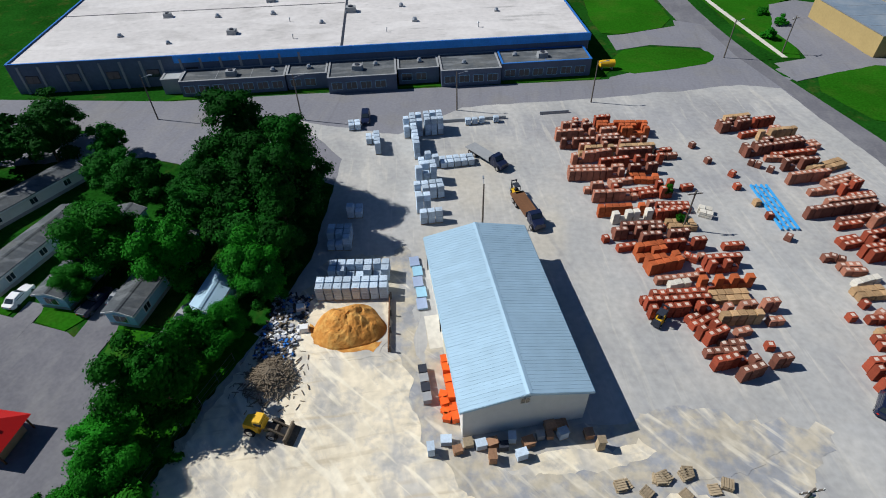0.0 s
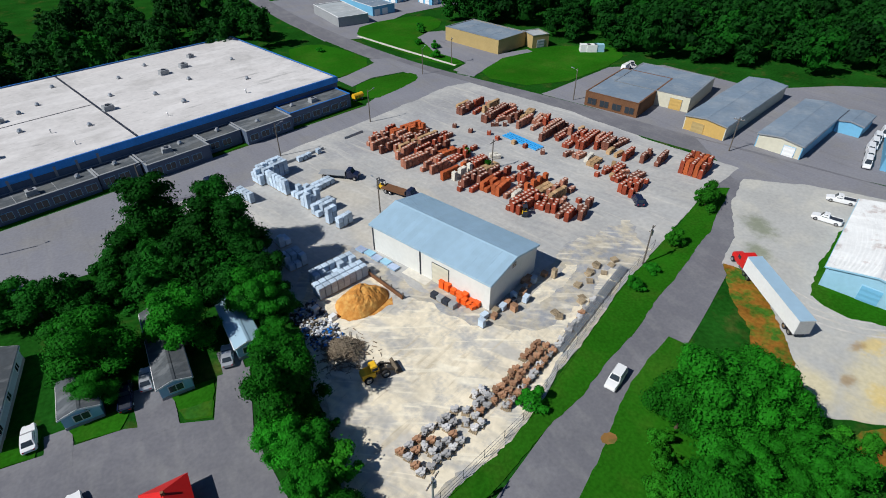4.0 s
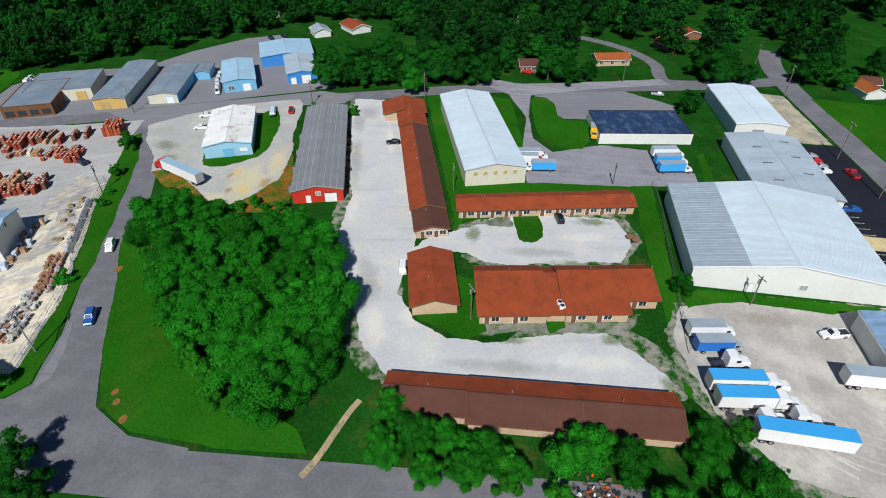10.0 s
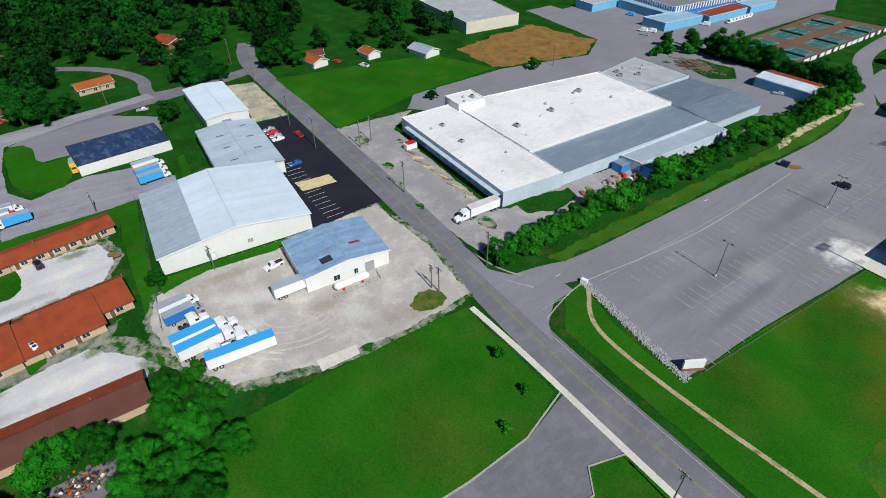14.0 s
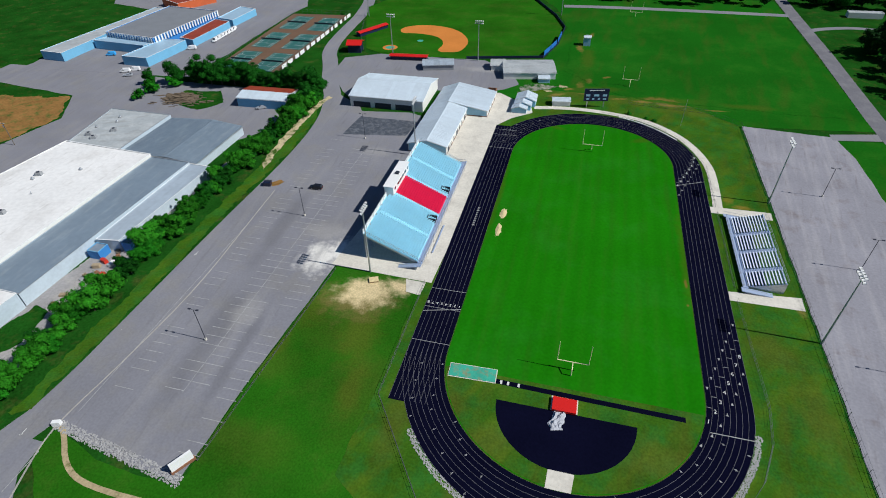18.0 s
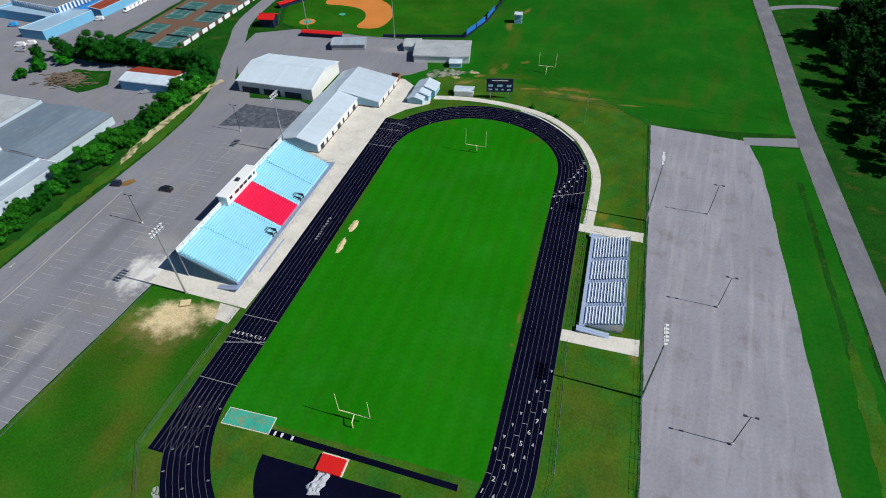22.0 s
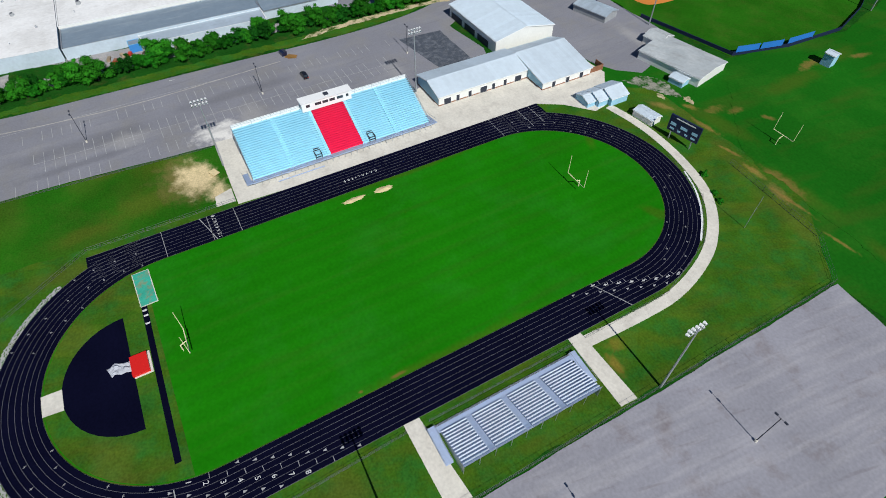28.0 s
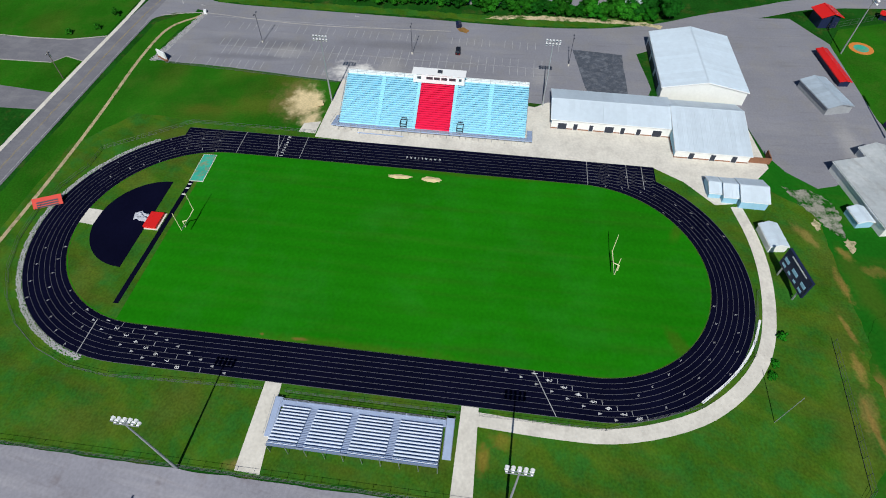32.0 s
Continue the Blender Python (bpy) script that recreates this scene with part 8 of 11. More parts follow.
# small visitors' stand
def bleacher():
    g = thing("bleachers", 0, 0, 0, 0, "aluminium bleachers with pale benches and walkway", "bleachers")
    ya, yb, x0, x1, z0, z1, n = -334.2, -301.8, -220.0, -228.8, 1.0, 3.8, 12
    dx, dz = (x1 - x0) / n, (z1 - z0) / n
    aisles = [(-308.9, -307.6), (-317.3, -316.0), (-325.7, -324.4)]
    cuts = sorted([ya, yb] + [v for a in aisles for v in a])
    for k in range(n):
        x, z = x0 + k * dx, z0 + k * dz
        for a, b in zip(cuts[:-1], cuts[1:]):
            if (a, b) in aisles:
                continue
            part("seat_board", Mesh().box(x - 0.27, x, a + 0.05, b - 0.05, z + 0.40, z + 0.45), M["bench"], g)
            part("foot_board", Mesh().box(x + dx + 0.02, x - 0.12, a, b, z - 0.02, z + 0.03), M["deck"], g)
    for a, b in aisles:
        pr = [(x0, z0 - 0.1)]
        for k in range(n):
            pr += [(x0 + k * dx, z0 + k * dz + 0.12), (x0 + (k + 0.5) * dx, z0 + k * dz + 0.12), (x0 + (k + 0.5) * dx, z0 + (k + 0.5) * dz + 0.12), (x0 + (k + 1) * dx, z0 + (k + 0.5) * dz + 0.12)]
        part("aisle_steps", Mesh().extrude(pr + [(x1, z1 - 0.1)], "y", a, b), M["alu"], g)
    part("walkway", Mesh().box(x0, x0 + 1.4, ya - 0.5, yb + 0.5, 0.85, 1.0), M["alu"], g)
    part("front_rail", Mesh().box(x0 + 1.35, x0 + 1.4, ya - 0.5, yb + 0.5, 1.9, 1.96).box(x0 + 1.35, x0 + 1.4, ya - 0.5, yb + 0.5, 1.4, 1.46), M["galv"], g)
    for k in range(14):
        y = ya + k * (yb - ya) / 13
        part("post", Mesh().box(x0 + 1.34, x0 + 1.42, y - 0.04, y + 0.04, 0, 1.96), M["galv"], g)
    for k in range(10):
        y = ya + k * (yb - ya) / 9
        part("frame", Mesh().extrude([(x0, 0.05), (x1, 0.05), (x1, z1 - 0.1), (x0, z0 - 0.1)], "y", y - 0.05, y + 0.05) if k in (0, 9) else Mesh().box(x1, x1 + 0.1, y - 0.05, y + 0.05, 0, z1), M["galv"], g)
    part("back_rail", Mesh().box(x1 - 0.1, x1 - 0.04, ya, yb, z1 + 0.9, z1 + 0.96).box(x1 - 0.1, x1 - 0.04, ya, yb, z1 + 0.4, z1 + 0.46), M["galv"], g)
    for y, s in ((yb + 0.5, 1), (ya - 0.5, -1)):
        part("ramp", Mesh().extrude([(x0 + 1.9, 0.8), (x0 + 1.9, 1.0), (x0 - 6.0, 0.25), (x0 - 6.0, 0.1)], "y", min(y, y + 1.7 * s), max(y, y + 1.7 * s)), M["alu"], g)
        for q in (0.05, 1.65):
            part("ramp_rail", Mesh().extrude([(x0 + 1.9, 1.9), (x0 + 1.9, 1.96), (x0 - 6.0, 1.2), (x0 - 6.0, 1.14)], "y", y + q * s, y + q * s + 0.05), M["galv"], g)


bleacher()


# ---- the builders' yard ----
def pack_data(name, material, seed, w=1.0, h=1.05, top="core", tiers=1):
    """A strapped cube of bricks: courses with recessed joints and cored bricks showing on top, as one closed skin."""
    rng = random.Random(seed)
    rings, mats_ = [], []
    n = 5
    for q in range(tiers):
        for k in range(n):
            e = w / 2 - (0.0 if k % 2 else 0.025) - (0.02 * q)
            z0, z1 = h * (q + k / n), h * (q + (k + 1) / n)
            rings += [(e - 0.03, z0 + 0.004), (e, z0 + 0.02), (e, z1 - 0.02), (e - 0.03, z1 - 0.004)]
        if q < tiers - 1:
            rings += [(w / 2 - 0.1, h * (q + 1))]
    e, z = w * 0.24, h * tiers
    nb = len(rings)
    rings += [(e, z - 0.01), (e - 0.02, z + 0.025)]
    m = Mesh()
    v = [(sx * r, sy * r, z) for r, z in rings for sx, sy in ((-1, -1), (1, -1), (1, 1), (-1, 1))]
    f = [(3, 2, 1, 0)]
    for i in range(len(rings) - 1):
        f += [(4 * i + j, 4 * i + (j + 1) % 4, 4 * i + 4 + (j + 1) % 4, 4 * i + 4 + j) for j in range(4)]
    f.append(tuple(4 * (len(rings) - 1) + j for j in range(4)))
    m.add(v, f)
    m.m = [0] * (len(f) - 5) + [1] * 5
    return m.data(name, [M[material], M[top]])


PACKS = {k: pack_data("brick_pack", k, i, top=("core" if k in ("brick_a", "brick_b", "brick_e") else k)) for i, k in enumerate(("brick_a", "brick_b", "brick_c", "brick_d", "brick_e", "brick_w"))}
PLAB = {"brick_a": "stack of strapped red bricks on the yard", "brick_b": "stack of strapped brown bricks on the yard", "brick_c": "stack of strapped orange bricks on the yard", "brick_d": "stack of strapped buff bricks on the yard",
        "brick_e": "stack of strapped pinkish bricks on the yard", "brick_w": "stack of whitewashed bricks on the yard"}
TALL = {k: pack_data("brick_stack", k, i + 20, top=("core" if k in ("brick_a", "brick_b", "brick_e") else k), tiers=2) for i, k in enumerate(PACKS)}
TRIPLE = {k: pack_data("brick_stack", k, i + 40, top=("core" if k in ("brick_a", "brick_b", "brick_e") else k), tiers=3) for i, k in enumerate(PACKS)}
PNAME = {"brick_a": "red_brick_stack", "brick_b": "brown_brick_stack", "brick_c": "orange_brick_stack", "brick_d": "buff_brick_stack", "brick_e": "pink_brick_stack", "brick_w": "white_brick_stack"}
br = random.Random(11)


STOOD = []


def brick_column(x, y, rz, kind, high, far=False):
    if any((x - a) ** 2 + (y - b) ** 2 < 0.96 for a, b in STOOD):
        return None
    STOOD.append((x, y))
    if far:
        return single(PNAME[kind], (PACKS, TALL, TRIPLE)[high - 1][kind], None, pose(x, y, 0.09, 0, 0, rz + br.uniform(-3, 3)), PLAB[kind], "brick stack", "brick stacks by the street")
    t = thing(PNAME[kind], x, y, 0.09, rz + br.uniform(-3, 3), PLAB[kind], "brick stack", "brick stacks in the yard")
    for k in range(high):
        part("brick_pack", PACKS[kind], None, t, at=pose(br.uniform(-0.03, 0.03), br.uniform(-0.03, 0.03), k * 1.06))


def brick_line(x, y, ang, n, kind, high, gap=1.08, far=False):
    c, s = math.cos(radians(ang)), math.sin(radians(ang))
    for k in range(n):
        if br.random() < 0.03 and n > 4:
            continue
        h = high if br.random() < 0.85 else max(1, high - 1)
        brick_column(x + c * gap * k + br.uniform(-0.06, 0.06), y + s * gap * k + br.uniform(-0.06, 0.06), ang, kind, h, far)


def brick_lines(*lines):
    """Lines of packs, each (x, y, degrees, packs, brick, tiers, lines abreast), the further ones towards the street."""
    for x, y, ang, n, kind, high, wide in lines:
        for w in range(wide):
            p = place(x, y, ang, 0.5 + br.uniform(-0.3, 0.3) * (w > 0), -0.5 - 1.07 * w + (1.07 if wide == 3 else 0.5 if wide == 2 else 0))
            brick_line(*p, ang, n, "brick_" + kind, high, 1.075, w > 0 or x > 24)


# the long middle row
brick_lines((-5.4, 85.9, 25, 7, "e", 2, 1), (-5.5, 83.1, 16, 11, "e", 2, 1), (2.4, 86.9, 9, 9, "c", 2, 3), (-4.4, 80.4, 12, 15, "b", 2, 1), (-1.1, 78.1, 14, 13, "d", 2, 1), (-2.4, 75.4, 24, 7, "e", 2, 1), (5.6, 78.5, 14, 6, "b", 2, 1), (-2.8, 70.9, 12, 9, "e", 2, 2), (7.3, 71.8, 8, 5, "c", 1, 2), (-0.1, 67, 14, 6, "e", 2, 1), (1.3, 64.8, 14, 7, "e", 2, 1))
brick_lines((6.7, 66.8, 21, 5, "a", 1, 2), (2.1, 61.1, 13, 7, "c", 2, 1), (4.2, 59.6, 19, 6, "w", 2, 1), (4.4, 56.4, 14, 7, "b", 2, 2), (7.4, 52, 22, 5, "c", 2, 2), (8.6, 49.4, 25, 5, "c", 2, 2), (11.5, 64.3, 9, 5, "a", 1, 2), (12.6, 59.9, 10, 4, "d", 1, 2), (16.8, 51.2, 15, 5, "a", 2, 2), (15.4, 47.2, 14, 7, "c", 2, 1), (16.3, 46.8, 21, 1, "a", 1, 1))
brick_lines((9.7, 47.1, 18, 6, "e", 1, 1), (11.3, 46.4, 22, 4, "w", 1, 1), (7.6, 42.5, 14, 8, "a", 2, 2), (8.2, 40.6, 16, 7, "a", 2, 1), (16.7, 45.1, 14, 5, "d", 1, 2), (17.1, 41, 13, 5, "d", 2, 1), (13.1, 39.9, 37, 5, "a", 1, 2), (14.1, 37.5, 33, 3, "a", 2, 2), (18.7, 39.3, 21, 2, "e", 1, 1), (14.5, 36, 15, 5, "b", 1, 2), (15, 33.4, 23, 4, "a", 2, 1))
brick_lines((17.5, 32.9, 27, 3, "b", 2, 2), (22.1, 35, 23, 2, "b", 2, 1), (11.4, 79, 15, 5, "b", 1, 1), (12.6, 80.9, 23, 3, "a", 1, 1), (15.9, 70.2, 22, 2, "a", 1, 1), (14.5, 53.3, -22, 2, "a", 1, 1), (20.2, 56.2, 13, 3, "a", 1, 1), (18.1, 64.6, -16, 2, "w", 1, 2), (4.7, 53.1, 21, 3, "a", 1, 1), (2.6, 54.8, 23, 2, "a", 1, 1))
# the far row beside the east street
brick_lines((25.3, 91.3, 24, 6, "b", 2, 2), (28.8, 89.2, 29, 4, "a", 1, 1), (32, 89.1, 20, 7, "d", 2, 1), (28.2, 83.2, 23, 11, "b", 2, 2), (36.4, 85.8, 25, 6, "e", 1, 2), (34.7, 81.2, 24, 4, "b", 1, 1), (38.3, 78.8, 32, 7, "d", 1, 2), (39.6, 75, 30, 6, "e", 1, 2), (41.2, 73.1, 32, 4, "a", 2, 1), (42.4, 72.1, 19, 4, "a", 1, 1), (34.1, 65.7, 20, 11, "b", 2, 1))
brick_lines((42.8, 68.4, 21, 4, "b", 1, 1), (42.9, 64.8, 35, 4, "e", 2, 1), (38, 63.7, 20, 5, "a", 1, 1), (37.2, 59.6, 24, 3, "a", 1, 2), (38.8, 59.6, 23, 8, "a", 2, 2), (39.5, 57.1, 22, 9, "a", 2, 2), (45.5, 57.3, 20, 4, "e", 2, 1), (44.8, 53.7, 22, 6, "b", 2, 2), (47.1, 53.6, 10, 6, "b", 1, 2), (43.8, 53.9, 17, 2, "a", 1, 1), (35.1, 56.4, -16, 2, "b", 1, 1))
brick_lines((35.5, 53.9, 9, 3, "e", 1, 2), (36.2, 51, 26, 4, "w", 1, 1), (35.7, 49, 16, 4, "d", 1, 2), (37.8, 48.5, 10, 2, "a", 1, 1), (35.8, 44.4, 15, 3, "a", 1, 1), (37.3, 43.5, 16, 5, "a", 1, 2), (35.5, 40.7, 7, 3, "a", 1, 2), (39.4, 42.3, -11, 2, "e", 1, 1), (39.2, 39.1, 10, 4, "b", 1, 2), (33.1, 36, 17, 3, "a", 2, 2), (32.7, 34.1, 22, 6, "a", 2, 2))
brick_lines((31.8, 81.9, 8, 3, "e", 1, 1), (29.2, 80.4, -32, 4, "b", 1, 1), (33.5, 44.4, 16, 1, "a", 1, 1), (22.1, 37.8, 9, 1, "a", 1, 1), (44.4, 49.4, 10, 3, "d", 1, 1))
for k in range(5):
    p = place(52.5, 34.5, -70, k * 1.08 - 1, 0)
    brick_line(*p, 20, 7, "brick_c" if k % 2 else "brick_a", 3, 1.075, True)
# further lines filling the rows
for k in range(17):
    p = place(27.0, 95.5, -70, k * 3.7 + br.uniform(-0.5, 0.5), br.uniform(-0.5, 2.0) + 0.05 * k)
    brick_line(*p, 20, br.randint(5, 8), "brick_" + br.choice("bebead"), br.choice((1, 2, 2)), 1.075, True)
for k in range(22):
    p = place(-4.5, 87.5, -70, k * 2.5 + br.uniform(-0.4, 0.4), br.uniform(0.5, 3.0))
    brick_line(*p, 18, br.randint(7, 11), "brick_" + br.choice("eabae"), br.choice((1, 2, 2)), 1.075, True)
# odd packs left over between the rows
for k in range(16):
    p = place(36, 53, -72, br.uniform(0, 20), br.uniform(-3, 3))
    brick_column(*p, br.uniform(0, 60), br.choice(("brick_a", "brick_e", "brick_b", "brick_d")), 1, True)
for k in range(12):
    p = place(21, 84, -68, k * 4.4 + br.uniform(-1, 1), br.uniform(-1.2, 2.0))
    brick_column(*p, br.uniform(0, 60), br.choice(("brick_b", "brick_a", "brick_b", "brick_d")), 1, True)

# grey concrete blocks, tall wrapped stacks
BLK = pack_data("block_pack", "block", 40, 1.1, 1.15, "block")
def block_stack(x, y, rz, high, label="tall stack of grey concrete blocks"):
    t = thing("block_stack", x, y, 0.09, rz, label, "block stack", "block stacks in the yard")
    part("pallet", Mesh().box(-0.55, 0.55, -0.55, 0.55, 0, 0.12), M["pallet"], t)
    for k in range(high):
        part("block_pack", BLK, None, t, at=pose(br.uniform(-0.03, 0.03), br.uniform(-0.03, 0.03), 0.12 + k * 1.16))


def block_rows(x, y, ang, rows, cols, high, ragged_top=0.2):
    for i in range(rows):
        for j in range(cols):
            p = place(x, y, ang, j * 1.25, i * 1.25)
            block_stack(*p, ang + br.uniform(-3, 3), max(1, high - (1 if br.random() < ragged_top else 0)))


block_rows(-35.6, 36.0, 12, 2, 8, 2)
block_rows(-35.0, 39.6, 12, 2, 7, 2)
block_rows(-37.6, 46, 12, 3, 3, 2)
block_rows(-37, 54, 12, 2, 2, 2, 0.5)
block_rows(-33.8, 79.5, 18, 3, 3, 3)
block_rows(-30.0, 81.0, 18, 3, 3, 3)
block_rows(-30.2, 72.5, 108, 1, 6, 3)
block_rows(-28.6, 69.5, 20, 2, 3, 2)
block_rows(-24.8, 70.4, 20, 2, 5, 1)
block_rows(-28.0, 64.6, 20, 2, 3, 3)
block_rows(-27.2, 60.4, 20, 2, 4, 2)
block_rows(-26.2, 57.0, 20, 1, 2, 3)
block_rows(-25.0, 54.4, 20, 1, 3, 2)
block_rows(-40.5, 76.0, 20, 2, 2, 1)
block_rows(-37.8, 73.0, 20, 4, 1, 2)
block_rows(-45.5, 80.5, 20, 2, 2, 1)
for x, y in ((-21.5, 86.6), (-20.2, 87.2), (-17.4, 88), (-22.8, 86.2)):
    block_stack(x, y, 16, 1, "low pallet of pale blocks by the kerb")
kb = thing("concrete_barrier", -30, 85.5, 0, 16, "long low concrete barrier at the street", "barrier")
part("barrier", Mesh().extrude([(-0.3, 0), (0.3, 0), (0.15, 0.7), (-0.15, 0.7)], "x", 0, 15), M["grey_wall"], kb)
kb = thing("concrete_barrier", -8.8, 92.4, 0, 16, "long low concrete barrier at the street", "barrier")
part("barrier", Mesh().extrude([(-0.3, 0), (0.3, 0), (0.15, 0.7), (-0.15, 0.7)], "x", 0, 6), M["grey_wall"], kb)

# pallets of stone along the south fence
STN = {}
for nm in ("stone", "stone_tan"):
    for q in range(3):
        m = Mesh()
        rr = random.Random(60 + q)
        for k in range(14):
            m.rbox(rr.uniform(-0.35, 0.35), rr.uniform(-0.35, 0.35), 0.14 + (k // 5) * 0.25, rr.uniform(0.3, 0.6), rr.uniform(0.25, 0.5), rr.uniform(0.2, 0.34), rr.uniform(0, 3))
        STN[(nm, q)] = m.data("stones", M[nm])
prof = [(-0.55, 0.0), (0.55, 0.0)]
for k in range(5):
    y = 0.55 - k * 0.2425
    prof += [(y, 0.14), (y - 0.13, 0.14)] + ([(y - 0.13, 0.08), (y - 0.2425, 0.08)] if k < 4 else [])
PAL = Mesh().extrude(prof, "x", -0.55, 0.55)
PAL = PAL.data("pallet", M["pallet"])
fl = [Vector((-36.0, -2.0)), Vector((-21.5, 1.2)), Vector((5.5, 12.3)), Vector((14, 16))]
for seg, n, kind, rows in ((0, 12, "stone", 4), (1, 11, "stone_tan", 3), (1, 22, "stone", 1)):
    a, b = fl[seg], fl[seg + 1]
    d = (b - a).normalized()
    q = Vector((-d.y, d.x))
    for i in range(n):
        for j in range(rows):
            if br.random() < 0.12:
                continue
            p = a + d * (i * 1.28 + br.uniform(-0.15, 0.15)) + q * (j * 1.3 + 0.6 + br.uniform(-0.2, 0.2) + (0.5 if seg == 0 else 0))
            kk = kind if br.random() < 0.85 else ("stone_tan" if kind == "stone" else "stone")
            t = thing("stone_pallet", p.x, p.y, 0.13, br.uniform(0, 30) + 22, "pallet heaped with rough building stone" if kk == "stone" else "pallet heaped with tan building stone", "stone pallet", "stone pallets along the fence")
            part("pallet", PAL, None, t)
            tagged(part("stones", STN[(kk, br.randrange(3))], None, t), kind="stuff")
for k in range(5):
    p = Vector((-7, 7.2)).lerp(Vector((12, 15.0)), k / 4)
    r = thing("pipe_bundle", p.x, p.y, 0.12, 23, "rack of grey steel pipes by the fence", "pipes", "pipe racks along the fence")
    for q in range(5):
        part("pipe", Mesh().tube((-2.45 + 0.1 * (q % 3), -0.6 + q * 0.3, 0.5), (2.45 - 0.15 * (q % 2), -0.6 + q * 0.3, 0.5), 0.11, 0.11, 7), M["galv"], r)
    for q in (-1.8, 0, 1.8):
        part("bearer", Mesh().box(q - 0.06, q + 0.06, -0.8, 0.8, 0, 0.4), M["galv"], r)

for k in range(16):
    x, yy = place(-4, 9.6, 23, br.uniform(0, 21), br.uniform(0.6, 3.4))
    t = thing("pallet_stack", x, yy, 0.13, br.uniform(0, 90), "loose stack of grey wooden pallets", "pallets", "pallets along the fence")
    for q in range(br.randint(1, 4)):
        part("pallet", PAL, None, t, at=pose(br.uniform(-0.06, 0.06), br.uniform(-0.06, 0.06), q * 0.15, 0, 0, br.uniform(-6, 6)))


def chain_fence(pts, h=1.8, label="chain-link fence on steel posts", rails=True):
    f = thing("chain_link_fence", pts[0][0], pts[0][1], 0, 0, label, "fence")
    for a, b in zip(pts[:-1], pts[1:]):
        a, b = Vector((a[0] - pts[0][0], a[1] - pts[0][1], 0)), Vector((b[0] - pts[0][0], b[1] - pts[0][1], 0))
        n = max(1, int((b - a).length / 3.2))
        for i in range(n + 1):
            p = a.lerp(b, i / n)
            part("post", Mesh().tube((p.x, p.y, 0), (p.x, p.y, h + 0.1), 0.04, 0.04, 5), M["fence"], f)
        for z in ((0.15, h * 0.5, h) if rails else (h,)):
            part("rail", Mesh().tube((a.x, a.y, z), (b.x, b.y, z), 0.025, 0.025, 5), M["fence"], f)


chain_fence([(-46.3, -7.0), (-36, -4.9), (-21, -0.9), (6.5, 11.4), (24, 17.8)])
chain_fence([(-46.3, -7.0), (-45.2, 8), (-42.6, 24)], label="chain-link fence under the hedge")

# sand bay with timber walls, rubble heap, loose things
sp = Mesh()
N, J = 72, 22
for j in range(J + 1):
    for i in range(N):
        a, r = 2 * math.pi * i / N, (J - j) / J
        w = noise.noise(Vector((math.cos(a) * 1.3, math.sin(a) * 1.3, 4.0)))
        x, y = 4.7 * r * math.cos(a) * (1 + 0.16 * w), 3.9 * r * math.sin(a) * (1 + 0.16 * w)
        rough = 0.5 * noise.noise(Vector((x * 0.55, y * 0.55, 3.0))) + 0.3 * noise.noise(Vector((x * 1.3, y * 1.3, 7.0))) + 0.14 * noise.noise(Vector((x * 3.1, y * 3.1, 1.0)))
        sp.v.append((x, y, 2.7 * (1 - r ** 1.7) ** 0.9 * (1 + 0.1 * w) + rough * min(1.0, 2.5 * (1 - r)) - (0.15 if j == 0 else 0)))
sp.f = [(j * N + i, j * N + (i + 1) % N, (j + 1) * N + (i + 1) % N, (j + 1) * N + i) for j in range(J) for i in range(N)]
sp.m = [0] * len(sp.f)
single("sand_heap", sp, M["sand"], pose(-30.2, 31.6, 0.12, 0, 0, 10), "large heap of orange masonry sand", "sand heap")
bay = thing("sand_bay", -26.2, 37.6, 0, -76, "low dark timber wall beside the sand", "retaining wall")
for k in range(3):
    part("plank", Mesh().box(0, 9.2, -0.08, 0.08, k * 0.32, k * 0.32 + 0.3), M["timber"], bay)
for k in range(4):
    part("post", Mesh().box(k * 3, k * 3 + 0.2, 0.12, 0.32, 0, 1.4), M["pole_wood"], bay)
patch("sand_spill", [(-36, 28), (-31, 26.5), (-24.5, 27.5), (-24.5, 33), (-27, 36.8), (-35, 35)], 0.16, M["dust"], "pale sand spread round the heap", 0.8, 1.2, 62)
patch("sand_spill", [(-35.6, 31), (-34, 28.2), (-30, 27.4), (-26, 28.4), (-25, 30), (-30, 30)], 0.18, M["sand"], "orange sand spilled from the heap", 0.6, 1.0, 63)
rb = Mesh()
rr = random.Random(8)
for k in range(1700):
    a, r = rr.uniform(0, 6.28), abs(rr.gauss(0, 0.5))
    x, y = 3.3 * r * math.cos(a), 3.4 * r * math.sin(a)
    z = max(0, 1.9 * (1 - (r / 1.15) ** 1.4)) * rr.uniform(0.8, 1.05)
    rb.rbox(x, y, max(0, z - 0.25), rr.uniform(0.2, 1.1), rr.uniform(0.03, 0.1), rr.uniform(0.05, 0.16), rr.uniform(0, 3))
single("rubble_heap", rb, M["rubble"], pose(-37.0, 22.3, 0.13), "heap of brown brush and broken masonry", "rubble", kind="stuff")
db = Mesh()
for k in range(520):
    db.rbox(rr.uniform(-2.6, 2.6), rr.uniform(-5.5, 5.5), 0, rr.uniform(0.15, 0.7), rr.uniform(0.1, 0.45), rr.uniform(0.06, 0.4), rr.uniform(0, 3), rr.choice((0, 0, 0, 1, 2, 2, 4, 4, 3)))
single("scrap_litter", db, [M["rubble"], M["white"], M["tarp"], M["blue_trim"], M["trim"]], pose(-38.8, 30.5, 0.1, 0, 0, 8), "scattered blue and grey scrap under the trees", "scrap", kind="stuff")
